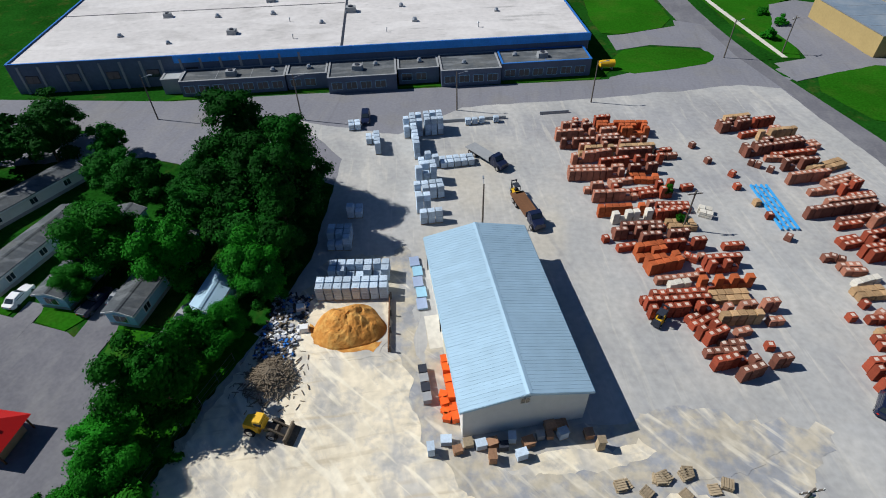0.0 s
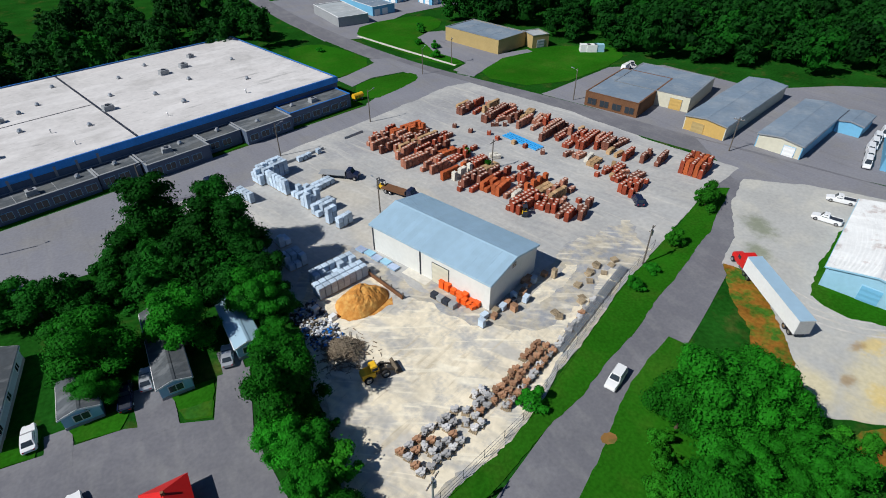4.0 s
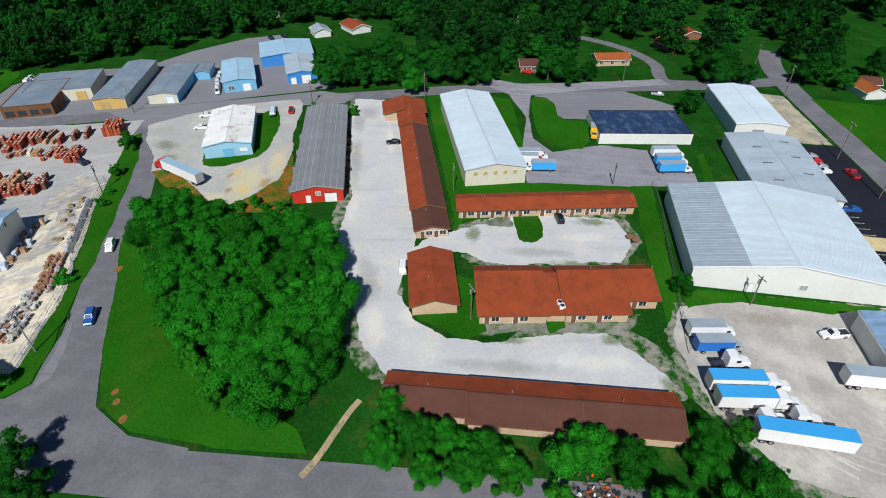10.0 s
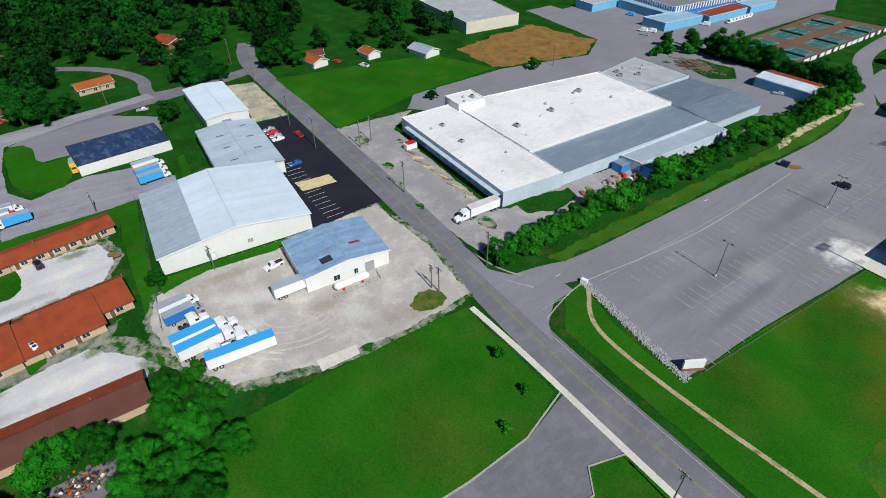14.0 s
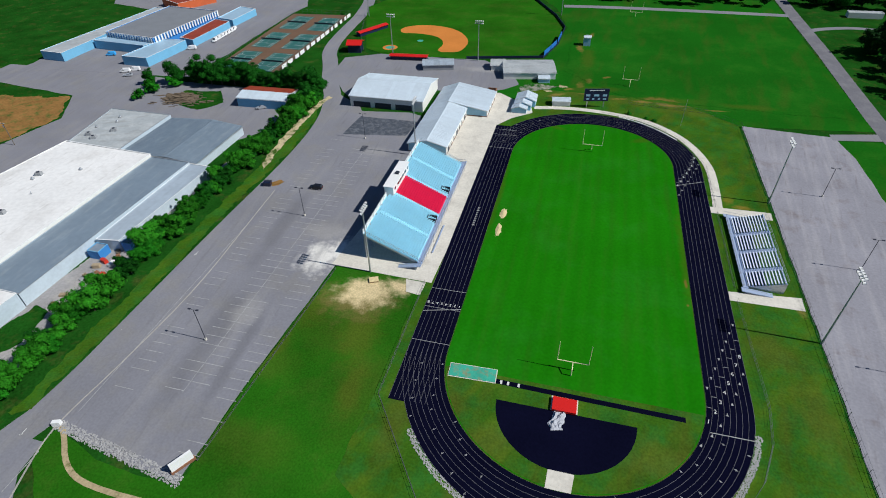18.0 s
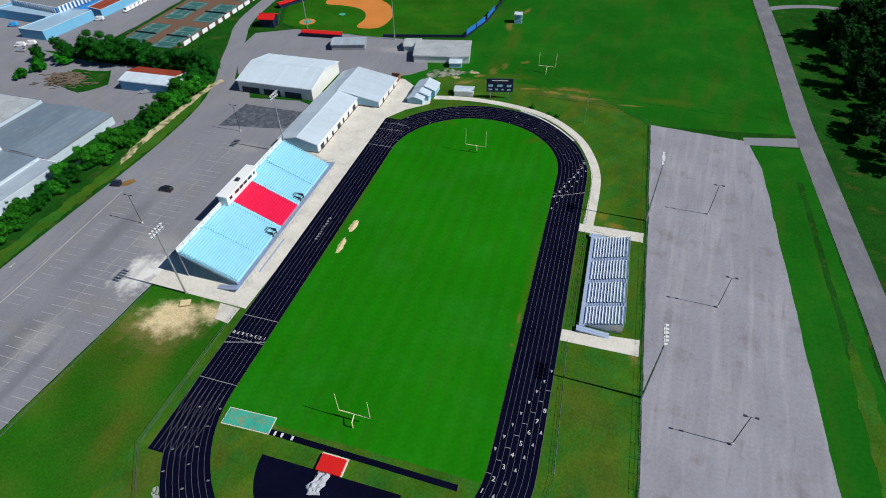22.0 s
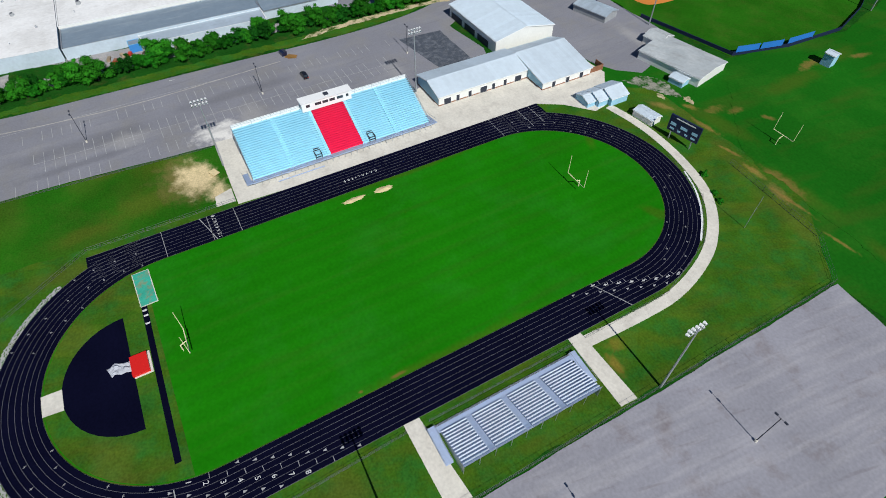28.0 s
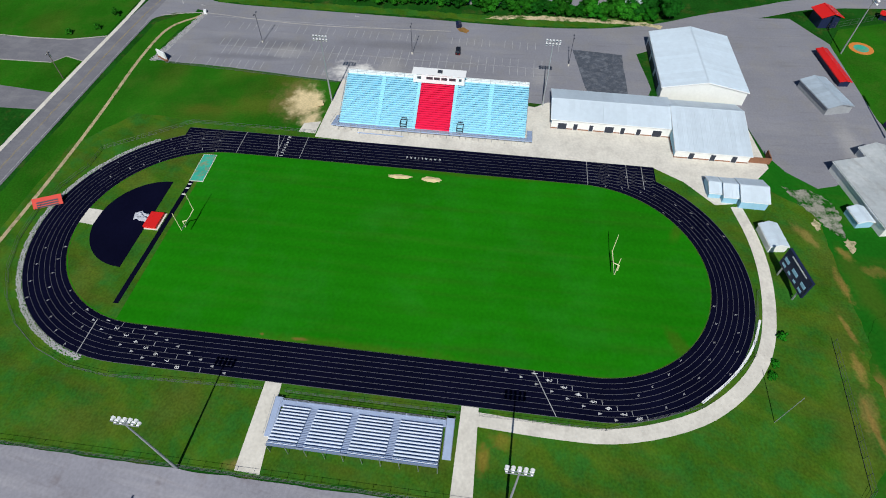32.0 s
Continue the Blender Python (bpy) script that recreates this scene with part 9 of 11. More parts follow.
for x, y, z in ((-35.8, 30.2, 0.0), (-37.6, 33.5, 0)):
    single("white_crate", Mesh().box(-0.6, 0.6, -0.5, 0.5, 0, 0.8, taper=0.06), M["white"], pose(x, y, 0.12, 0, 0, 20), "pale plastic crate beside the sand", "crate", "crates by the sand")


def crate(x, y, rz, sx, sy, sz, m, name, label, group):
    t = thing(name, x, y, 0.13, rz, label, "crate", group)
    part("box", Mesh().box(-sx / 2, sx / 2, -sy / 2, sy / 2, 0.12, sz, taper=0.04), M[m], t)
    part("lid", Mesh().box(-sx / 2 - 0.03, sx / 2 + 0.03, -sy / 2 - 0.03, sy / 2 + 0.03, sz, sz + 0.08), M[m], t)
    part("pallet", Mesh().box(-sx / 2, sx / 2, -sy / 2, sy / 2, 0, 0.12), M["pallet"], t)


for i in range(7):
    x, y = place(-17.6, 27.6, -70, i * 1.25, 1.1)
    crate(x, y, 20 + br.uniform(-6, 6), 1.05, 1.0, br.choice((1.0, 1.5, 0.8)), "orange", "orange_bin", "orange plastic bin beside the building", "orange bins")
for i in range(4):
    x, y = place(-17.6, 27.6, -70, 4.6 + i * 0.9, 0.1)
    crate(x, y, 30 * i, 0.9, 0.9, br.choice((0.7, 1.1)), "orange", "orange_bin", "orange plastic bin beside the building", "orange bins")
for i in range(4):
    x, y = place(-18.6, 26.6, -70, i * 1.3, -0.5)
    crate(x, y, 20, 1.0, 1.1, 0.9, "trim" if i % 2 == 0 else "grey_wall", "dark_bin", "dark open bin beside the building", "dark bins")
for i, (x, y) in enumerate(((-14.6, 18.0), (-13.2, 17.2), (-12.2, 18.2), (-10.8, 18.2), (-9.6, 18.6), (-8.4, 18.5), (-7.6, 19.6), (-5.8, 19.4), (-4.6, 20.4), (-3.6, 20.8), (-2.2, 21.0), (-9.4, 17.0), (-6.4, 17.8), (0.6, 21.6), (1.8, 20.4), (-3.6, 21.8), (-2.4, 22.2), (-16, 16.6))):
    crate(x, y, 20 + br.uniform(-10, 10), br.uniform(0.7, 1.3), br.uniform(0.7, 1.2), br.uniform(0.5, 1.3 if i < 14 else 1.9), br.choice(("block", "trim", "pallet", "grey_wall", "stone_tan", "block")), "goods_pallet", "pallet of mixed goods by the gable", "pallets by the gable")
for i in range(5):
    t = thing("sheet_stack", *place(-24.4, 45.0, -70, i * 2.1, 0.2 * (i % 2)), 0.12, 20, "stack of pale blue metal sheets", "metal sheets", "sheet stacks by the wall")
    for k in range(3):
        part("sheet", Mesh().box(-0.7, 0.7, -0.95, 0.95, 0.1 + k * 0.12, 0.18 + k * 0.12), M["sky_wall" if (i + k) % 2 else "alu"], t)
    part("bearer", Mesh().box(-0.6, 0.6, -0.1, 0.1, 0, 0.1), M["pallet"], t)
patch("door_apron", [place(-18.0, 36.2, -70, 0, -3), place(-18.0, 36.2, -70, 5.5, -3), place(-18.0, 36.2, -70, 5.5, 1.6), place(-18.0, 36.2, -70, 0, 1.6)], 0.17, M["concrete"], "pale concrete apron at the yard door", category="slab")
tr = thing("steel_truss", 30.2, 67.4, 0.1, -79, "blue painted steel truss lying flat", "steel truss")
for y in (-1.3, -0.45, 0.45, 1.3):
    part("chord", Mesh().box(-5.8, 5.8, y - 0.14, y + 0.14, 0.15, 0.45), M["tank_blue"], tr)
for k in range(9):
    part("strut", Mesh().rbox(-5.2 + k * 1.3, 0, 0.2, 0.14, 2.7, 0.14, 0.4 if k % 2 else -0.4), M["tank_blue"], tr)


# ---- vehicles ----
def wheel(parent, x, y, r=0.33, w=0.24):
    s = 1 if y > 0 else -1
    t = part("wheel", Mesh().tube((x, y - w / 2, r), (x, y + w / 2, r), r, r, 14), M["rubber"], parent)
    part("rim", Mesh().tube((x, y + s * w / 2, r), (x, y + s * (w / 2 + 0.02), r), r * 0.6, r * 0.55, 10), M["chrome"], t)


def loft(sections, mi=0):
    """A closed body through cross sections: (x, half width at foot, half width at top, z foot, z top)."""
    m = Mesh()
    v = []
    for x, a, b, z0, z1 in sections:
        v += [(x, -a, z0), (x, -a * 1.0, z0 + (z1 - z0) * 0.55), (x, -b, z1), (x, b, z1), (x, a * 1.0, z0 + (z1 - z0) * 0.55), (x, a, z0)]
    n = len(sections)
    f = [tuple(range(6)), tuple(6 * (n - 1) + i for i in range(5, -1, -1))]
    for k in range(n - 1):
        for i in range(6):
            j = (i + 1) % 6
            f.append((6 * k + i, 6 * k + 6 + i, 6 * k + 6 + j, 6 * k + j))
    return m.add(v, [q[::-1] for q in f], mi)


def car(x, y, rz, paint, label, kind="sedan", group="", name="car", z=0.1):
    c = thing(name, x, y, z, rz, label, {"sedan": "car", "suv": "car", "van": "van", "pickup": "pickup"}[kind], group)
    p = M[paint]
    if kind == "pickup":
        L, cab, hgt, wy = 5.5, (-0.35, 1.25), 1.8, 0.82
    elif kind == "van":
        L, cab, hgt, wy = 5.3, (-2.55, 1.6), 2.1, 0.85
    elif kind == "suv":
        L, cab, hgt, wy = 4.7, (-2.2, 0.95), 1.72, 0.8
    else:
        L, cab, hgt, wy = 4.6, (-1.75, 0.75), 1.44, 0.78
    h = L / 2
    belt = 0.95 if kind == "sedan" else 1.08
    part("body", loft([(-h, 0.72, 0.66, 0.42, belt - 0.12), (-h + 0.25, 0.9, 0.82, 0.3, belt), (0, 0.92, 0.84, 0.26, belt), (h - 0.9, 0.9, 0.8, 0.28, belt - 0.06), (h - 0.12, 0.82, 0.7, 0.34, belt - 0.22), (h, 0.7, 0.62, 0.42, belt - 0.35)]), p, c, smooth=False)
    a, b = cab
    r0, r1 = (0.25, 0.55) if kind in ("van", "suv") else (0.6, 0.7)
    if kind == "pickup":
        r0, r1 = 0.12, 0.5
    part("cabin", loft([(a, 0.82, 0.8, belt - 0.03, belt), (a + r0, 0.8, 0.66, belt - 0.03, hgt - 0.04), (b - r1, 0.8, 0.66, belt - 0.03, hgt), (b, 0.8, 0.76, belt - 0.03, belt)]), p, c)
    zc = (belt + hgt) / 2
    part("windscreen", Mesh().add([(b + 0.02, -0.68, belt + 0.03), (b + 0.02, 0.68, belt + 0.03), (b - r1 * 0.9, 0.58, hgt - 0.03), (b - r1 * 0.9, -0.58, hgt - 0.03), (b - 0.1, -0.68, belt + 0.02), (b - 0.1, 0.68, belt + 0.02)], [(0, 1, 2, 3), (4, 3, 2, 5)]), M["glass"], c)
    if kind != "van":
        part("rear_window", Mesh().add([(a - 0.02, 0.66, belt + 0.03), (a - 0.02, -0.66, belt + 0.03), (a + r0 * 0.9, -0.56, hgt - 0.06), (a + r0 * 0.9, 0.56, hgt - 0.06)], [(0, 1, 2, 3)]), M["glass"], c)
    x0 = a + r0 + 0.05 if kind != "van" else b - 1.5
    for s in (-1, 1):
        q = [(x0, s * 0.79, belt + 0.06), (b - r1 * 0.6, s * 0.79, belt + 0.06), (b - r1 - 0.05, s * 0.69, hgt - 0.09), (x0 + 0.08, s * 0.69, hgt - 0.09)]
        part("side_window", Mesh().add([(u, w + s * 0.03, t) for u, w, t in q], [(0, 1, 2, 3) if s < 0 else (3, 2, 1, 0)]), M["glass"], c)
    for s in (-1, 1):
        part("headlight", Mesh().box(h - 0.1, h + 0.01, s * 0.52 - 0.14, s * 0.52 + 0.14, 0.58, 0.7), M["white"], c)
        part("tail_light", Mesh().box(-h - 0.01, -h + 0.08, s * 0.58 - 0.12, s * 0.58 + 0.12, 0.62, 0.8), M["red"], c)
        for xx in (-h + 0.95, h - 0.9):
            wheel(c, xx, s * wy, 0.34 if kind == "sedan" else 0.38)
    if kind == "pickup":
        part("bed", Mesh().box(-h + 0.12, a - 0.1, -0.72, 0.72, belt - 0.02, belt + 0.012), M["trim"], c)
        for s in (-1, 1):
            part("bed_rail", Mesh().box(-h + 0.05, a, s * 0.82 - 0.07, s * 0.82 + 0.07, belt - 0.05, belt + 0.08), p, c)
    return c


def tractor(c, x, paint):
    """The driving unit of a lorry, its nose at x + 3.2, under the thing c."""
    part("chassis", Mesh().box(x - 3.6, x + 2.9, -0.45, 0.45, 0.6, 0.9), M["trim"], c)
    part("hood", loft([(x + 1.2, 1.0, 0.85, 0.7, 1.95), (x + 2.8, 0.95, 0.75, 0.7, 1.75), (x + 3.2, 0.85, 0.65, 0.75, 1.5)]), M[paint], c)
    part("cab", loft([(x - 1.3, 1.15, 1.05, 0.8, 3.3), (x + 0.2, 1.15, 1.05, 0.8, 3.4), (x + 0.9, 1.15, 1.0, 0.8, 2.9), (x + 1.35, 1.12, 1.05, 0.8, 1.95)]), M[paint], c)
    part("windscreen", Mesh().add([(x + 1.38, -0.95, 2.02), (x + 1.38, 0.95, 2.02), (x + 0.96, 0.88, 2.82), (x + 0.96, -0.88, 2.82)], [(0, 1, 2, 3)]), M["glass"], c)
    for s in (-1, 1):
        part("side_window", Mesh().box(x + 0.1, x + 0.95, s * 1.14 - 0.03, s * 1.14 + 0.03, 1.95, 2.55), M["glass"], c)
        part("fuel_tank", Mesh().tube((x - 1.6, s * 0.95, 0.75), (x - 0.2, s * 0.95, 0.75), 0.3, 0.3, 10), M["chrome"], c)
        for xx in (x + 2.3, x - 2.0, x - 3.2):
            wheel(c, xx, s * 0.95, 0.5, 0.4)


def lorry(x, y, rz, paint, label, box="white", box_len=12.5, roof="galv_roof", cab=True, z=0.12, name="articulated_lorry"):
    """A lorry with a box trailer; the box begins at the thing's origin and runs back."""
    c = thing(name, x, y, z, rz, label, "lorry")
    if box_len:
        part("box_body", Mesh().box(-box_len, 0, -1.28, 1.28, 1.1, 3.85), M[box], c)
        part("box_roof", Mesh().box(-box_len - 0.03, 0.03, -1.3, 1.3, 3.85, 3.92), M[roof], c)
        part("underframe", Mesh().box(-box_len, 0, -0.5, 0.5, 0.85, 1.1), M["trim"], c)
        part("rear_door", Mesh().box(-box_len - 0.05, -box_len, -1.2, 1.2, 1.15, 3.75), M["galv"], c)
        for s in (-1, 1):
            for xx in (-box_len + 1.2, -box_len + 2.5):
                wheel(c, xx, s * 0.95, 0.5, 0.42)
            if not cab:
                part("landing_leg", Mesh().box(-2.2, -2.0, s * 0.7 - 0.08, s * 0.7 + 0.08, 0, 1.1), M["galv"], c)
    if cab:
        tractor(c, 1.6 if box_len else 0, paint)
    return c


def box_truck(x, y, rz, cab, box, label, L=6.2, z=0.12):
    c = thing("box_truck", x, y, z, rz, label, "truck", "parked box trucks")
    part("box_body", Mesh().box(-L, 0, -1.2, 1.2, 0.95, 3.3), M[box], c)
    part("box_roof", Mesh().box(-L - 0.03, 0.03, -1.22, 1.22, 3.3, 3.36), M["galv_roof"], c)
    part("cab", loft([(0.1, 1.0, 0.95, 0.6, 2.3), (1.0, 1.0, 0.85, 0.6, 2.3), (1.5, 1.0, 0.95, 0.6, 1.6), (2.3, 0.9, 0.75, 0.6, 1.35)]), M[cab], c)
    part("windscreen", Mesh().add([(1.54, -0.85, 1.65), (1.54, 0.85, 1.65), (1.06, 0.75, 2.22), (1.06, -0.75, 2.22)], [(0, 1, 2, 3)]), M["glass"], c)
    part("chassis", Mesh().box(-L, 1.8, -0.4, 0.4, 0.5, 0.9), M["trim"], c)
    for s in (-1, 1):
        part("side_window", Mesh().box(0.4, 1.1, s * 0.99 - 0.03, s * 0.99 + 0.03, 1.6, 2.1), M["glass"], c)
        for xx in (1.5, -L + 1.5):
            wheel(c, xx, s * 0.9, 0.42, 0.35)


def flatbed(x, y, rz, cab, bed, label, L=6.5, z=0.12):
    c = thing("flatbed_truck", x, y, z, rz, label, "truck", "flatbed trucks in the yard")
    part("bed", Mesh().box(-L, 0, -1.2, 1.2, 1.05, 1.2), M[bed], c)
    part("headboard", Mesh().box(-0.1, 0, -1.2, 1.2, 1.2, 2.0), M["trim"], c)
    part("cab", loft([(0.2, 1.05, 1.0, 0.6, 2.4), (1.2, 1.05, 0.9, 0.6, 2.45), (1.6, 1.0, 0.95, 0.6, 1.7), (2.9, 0.9, 0.7, 0.6, 1.5)]), M[cab], c)
    part("windscreen", Mesh().add([(1.65, -0.85, 1.75), (1.65, 0.85, 1.75), (1.25, 0.8, 2.36), (1.25, -0.8, 2.36)], [(0, 1, 2, 3)]), M["glass"], c)
    part("chassis", Mesh().box(-L, 2.6, -0.4, 0.4, 0.6, 1.04), M["trim"], c)
    for s in (-1, 1):
        for xx in (2.0, -L + 1.2, -L + 2.4):
            wheel(c, xx, s * 0.95, 0.48, 0.4)
    return c


# in and round the yard
flatbed(-16.0, 72.6, -40, "car_navy", "grey_wall", "dark flatbed truck with an empty bed")
fb = flatbed(-8.0, 57.6, -62, "car_navy", "timber", "dark truck with a brown flatbed")
def forklift(x, y, rz, label, group="forklifts"):
    f = thing("forklift", x, y, 0.12, rz, label, "forklift", group)
    part("body", Mesh().box(-1.1, 0.6, -0.55, 0.55, 0.35, 1.1, taper=0.08), M["yellow"], f)
    part("counterweight", Mesh().box(-1.5, -0.9, -0.55, 0.55, 0.35, 1.2, taper=0.1), M["trim"], f)
    part("overhead_guard", Mesh().box(-0.9, 0.4, -0.5, 0.5, 2.1, 2.18), M["trim"], f)
    for xx, yy in ((-0.85, -0.45), (-0.85, 0.45), (0.35, -0.45), (0.35, 0.45)):
        part("guard_post", Mesh().box(xx - 0.04, xx + 0.04, yy - 0.04, yy + 0.04, 1.05, 2.1), M["trim"], f)
    part("seat", Mesh().box(-0.6, -0.1, -0.3, 0.3, 1.1, 1.5, taper=0.06), M["rubber"], f)
    part("mast", Mesh().box(0.7, 0.85, -0.5, -0.38, 0.1, 2.5).box(0.7, 0.85, 0.38, 0.5, 0.1, 2.5).box(0.7, 0.85, -0.5, 0.5, 2.3, 2.45), M["trim"], f)
    for s in (-0.3, 0.3):
        part("fork", Mesh().box(0.85, 2.0, s - 0.06, s + 0.06, 0.15, 0.22), M["galv"], f)
    for s in (-1, 1):
        wheel(f, 0.4, s * 0.55, 0.38, 0.25), wheel(f, -1.0, s * 0.55, 0.3, 0.22)


forklift(-11.3, 64.2, 118, "yellow forklift behind the brown flatbed")
forklift(9.8, 39.6, 60, "yellow forklift before the brick stacks")
car(33.6, 31.2, 60, "car_navy", "dark car at the end of the brick rows", "suv")
car(-43.8, 84.6, -75, "car_navy", "dark blue car parked by the block stacks", "suv")
ld = thing("wheel_loader", -34.8, 15.9, 0.14, -2, "yellow wheel loader with dark bucket", "wheel loader")
ld.scale = (0.82, 0.82, 0.82)
part("engine_body", loft([(-2.6, 0.9, 0.75, 0.9, 1.9), (-1.9, 1.05, 0.9, 0.8, 2.1), (-0.2, 1.05, 0.95, 0.8, 2.1)]), M["yellow"], ld)
part("cab", loft([(-0.9, 0.85, 0.75, 1.9, 3.2), (0.2, 0.85, 0.75, 1.9, 3.25), (0.6, 0.8, 0.72, 1.9, 2.2)]), M["yellow"], ld)
part("cab_glass", Mesh().box(-0.7, 0.35, -0.86, 0.86, 2.3, 2.9), M["glass"], ld)
part("front_frame", Mesh().box(0.1, 2.3, -0.55, 0.55, 0.8, 1.6, taper=0.12), M["rubble"], ld)
for s in (-1, 1):
    part("lift_arm", Mesh().extrude([(1.0, 1.9), (1.2, 2.2), (3.6, 0.9), (3.5, 0.55)], "y", s * 0.7 - 0.12, s * 0.7 + 0.12), M["rubble"], ld)
    for xx in (-1.6, 1.6):
        wheel(ld, xx, s * 1.05, 0.8, 0.6)
part("bucket", Mesh().extrude([(3.4, 0.1), (4.6, 0.05), (4.7, 0.15), (3.8, 0.35), (3.6, 1.1), (3.9, 1.35), (3.7, 1.45), (3.35, 1.1)], "y", -1.45, 1.45), M["rubble"], ld)
yt = thing("fuel_tank", 5.2, 116.2, 0.1, 16, "yellow cylindrical tank beside the annex", "tank")
part("vessel", Mesh().tube((-1.7, 0, 1.3), (1.7, 0, 1.3), 0.85, 0.85, 16), M["yellow"], yt)
for s in (-1.2, 1.2):
    part("cradle", Mesh().box(s - 0.15, s + 0.15, -0.6, 0.6, 0, 0.8), M["grey_wall"], yt)
# on the roads and by the homes
car(-28.9, -12.4, 202, "car_blue", "blue hatchback on the narrow road", "suv")
car(-5.6, -2.2, 202, "car_white", "white estate car on the road", "suv")
car(-72.8, 15.0, 92, "car_white", "white saloon near the office kiosk")
car(-77.6, 28.6, 92, "car_white", "white saloon beside a mobile home")
car(-66.2, 29.6, 85, "car_navy", "dark blue pickup beside a mobile home", "pickup")
car(-63.4, 31.5, 85, "silver", "silver car under the trees")
car(-52.4, 30.2, 80, "silver", "silver car beside the blue mobile home")
# workshop forecourt and street
lorry(32.2, 3.6, 62, "red", "red tractor with a long silver trailer", "white", 16.0, "steel_roof")
car(71.0, 9.2, 120, "car_white", "white pickup by the workshop", "pickup", "parked pickups")
car(61.0, 6.4, 110, "car_white", "white pickup by the workshop", "pickup", "parked pickups")
car(78.2, -18.8, 15, "car_red", "red pickup at the lot edge", "pickup")
for x, y in ((114.4, 22.2), (109.2, 21.4), (105, 20), (100.8, 18.8), (97, 17), (93, 15.4)):
    car(x, y, 205, "car_white", "white work van outside the workshop", "van", "white work vans", "work_van")
car(95, 95.2, 20, "car_white", "white van behind the workshop", "van", "", "work_van")
car(99, 96.5, 60, "car_white", "white pickup behind the workshop", "pickup")
car(122, 33, 80, "car_black", "black car behind the workshops")
car(168, 15, 40, "car_navy", "dark car at the far lot", "suv", z=0.05)
car(164, 20, 40, "car_navy", "dark car at the far lot", "suv", z=0.05)
tk = thing("flatbed_trailer", 76.5, -12.6, 0.14, 18, "flatbed trailer loaded with grey materials", "trailer")
part("deck", Mesh().box(-4.5, 4.5, -1.1, 1.1, 0.9, 1.05), M["grey_wall"], tk)
part("load", Mesh().box(-4, 2.5, -0.9, 0.9, 1.05, 1.7, taper=0.15), M["block"], tk)
for s in (-1, 1):
    for xx in (-3, -1.8):
        wheel(tk, xx, s * 0.95, 0.42, 0.3)
car(56.6, -59.6, 100, "car_black", "black car parked beside the motel")
car(17.4, -109.6, 12, "car_black", "black car before the motel rooms", "suv")
car(-6.4, -72.9, 8, "car_white", "white van beside the cabin", "van", "", "work_van")
car(128, -104, 60, "car_red", "red car outside the bungalow")
box_truck(50.5, -106.0, -85, "car_white", "white", "white box truck beside the long shed", 7)
box_truck(43.0, -103.2, -85 + 180, "car_white", "tank_blue", "blue box truck beside the long shed", 7)
box_truck(47.3, -105.2, -88, "red", "white", "white box truck with red cab", 6.5)
for y, bx in ((56.2, "white"), (51.4, "tank_blue"), (46.6, "tank_blue")):
    box_truck(y, -147.5, -83, "car_white", bx, "box truck parked in the gravel court" if bx == "white" else "blue box truck parked in the court", 7.5)
car(36.8, -150.5, 0, "car_navy", "dark blue car beside the big shed", "suv")
box_truck(67.8, -124.2, 175, "yellow", "yellow", "yellow box truck beside the dark-roofed store", 4.5)
car(108, -153, 80, "silver", "silver car behind the dark-roofed store")
# truck lot
box_truck(-20.5, -138.4, -84, "car_white", "white", "white box truck in the gravel lot", 6.8)
box_truck(-24.4, -138.8, -84, "silver", "blue_trim", "blue box truck in the gravel lot", 6.8)
lorry(-28.4, -137.8, -84, "car_white", "white tractor unit without a trailer", "white", 0)
lorry(-33.6, -141.2, -86, "car_white", "white lorry with a blue-roofed box", "white", 9.5, "tank_blue")
lorry(-37.2, -141.6, -86, "car_white", "white lorry with a blue-roofed box", "white", 9.5, "tank_blue")
lorry(-41.0, -139.4, -80, "car_white", "white tractor unit without a trailer", "white", 0)
lorry(-40.2, -145.2, -92, "car_white", "white tractor unit with raised frame", "white", 0)
lorry(-44.8, -151.0, -95, "car_white", "parked white trailer with blue roof", "white", 14.5, "tank_blue", False, name="parked_trailer")
lorry(-31.0, -164.2, -92, "car_white", "short white storage trailer by the workshop", "white", 8.2, "galv_roof", False, name="parked_trailer")
car(-18.6, -160.4, 100, "car_white", "white pickup beside the workshop", "pickup")
lorry(-30.2, -215.4, 88, "car_white", "white lorry backed to the dock", "white", 10.5, "white_roof")
for x, y, c in ((60, -188.5, "silver"), (57, -188.5, "car_red"), (53.5, -188.6, "silver"), (50.5, -188.4, "car_white"), (29.5, -186.4, "car_blue")):
    car(x, y, 92, c, "car parked on the black lot", "sedan", "cars on the black lot")
car(49.6, -196, 5, "car_red", "red truck by the street", "pickup")
car(101, -251, 20, "car_white", "white pickup on the meadow track", "pickup")
car(114, -243, 15, "car_red", "red car outside the small house", z=0.04)
# school
car(-84.3, -322.2, 2, "car_black", "black car alone in the car park", "suv")
bin2 = thing("dumpster", -66.6, -320.4, 0.12, 10, "dark blue skip with orange rust", "skip")
part("body", Mesh().box(-1.2, 1.2, -0.9, 0.9, 0.0, 1.5, taper=-0.12), M["car_navy"], bin2)
part("lid", Mesh().box(-1.3, 1.3, -1.0, 0.0, 1.5, 1.58), M["trim"], bin2)
patch("rust_stain", [(-67, -322.5), (-69, -324.5), (-71, -323.5), (-70, -321), (-68, -320)], 0.125, M["soil"], "orange rust stain on the asphalt", 0.4, 0.8, 64)
for x, y in ((-32, -378), (-35, -381), (-30, -388)):
    car(x, y, 30, "silver", "car parked beside the blue store", "sedan", "cars by the blue store")


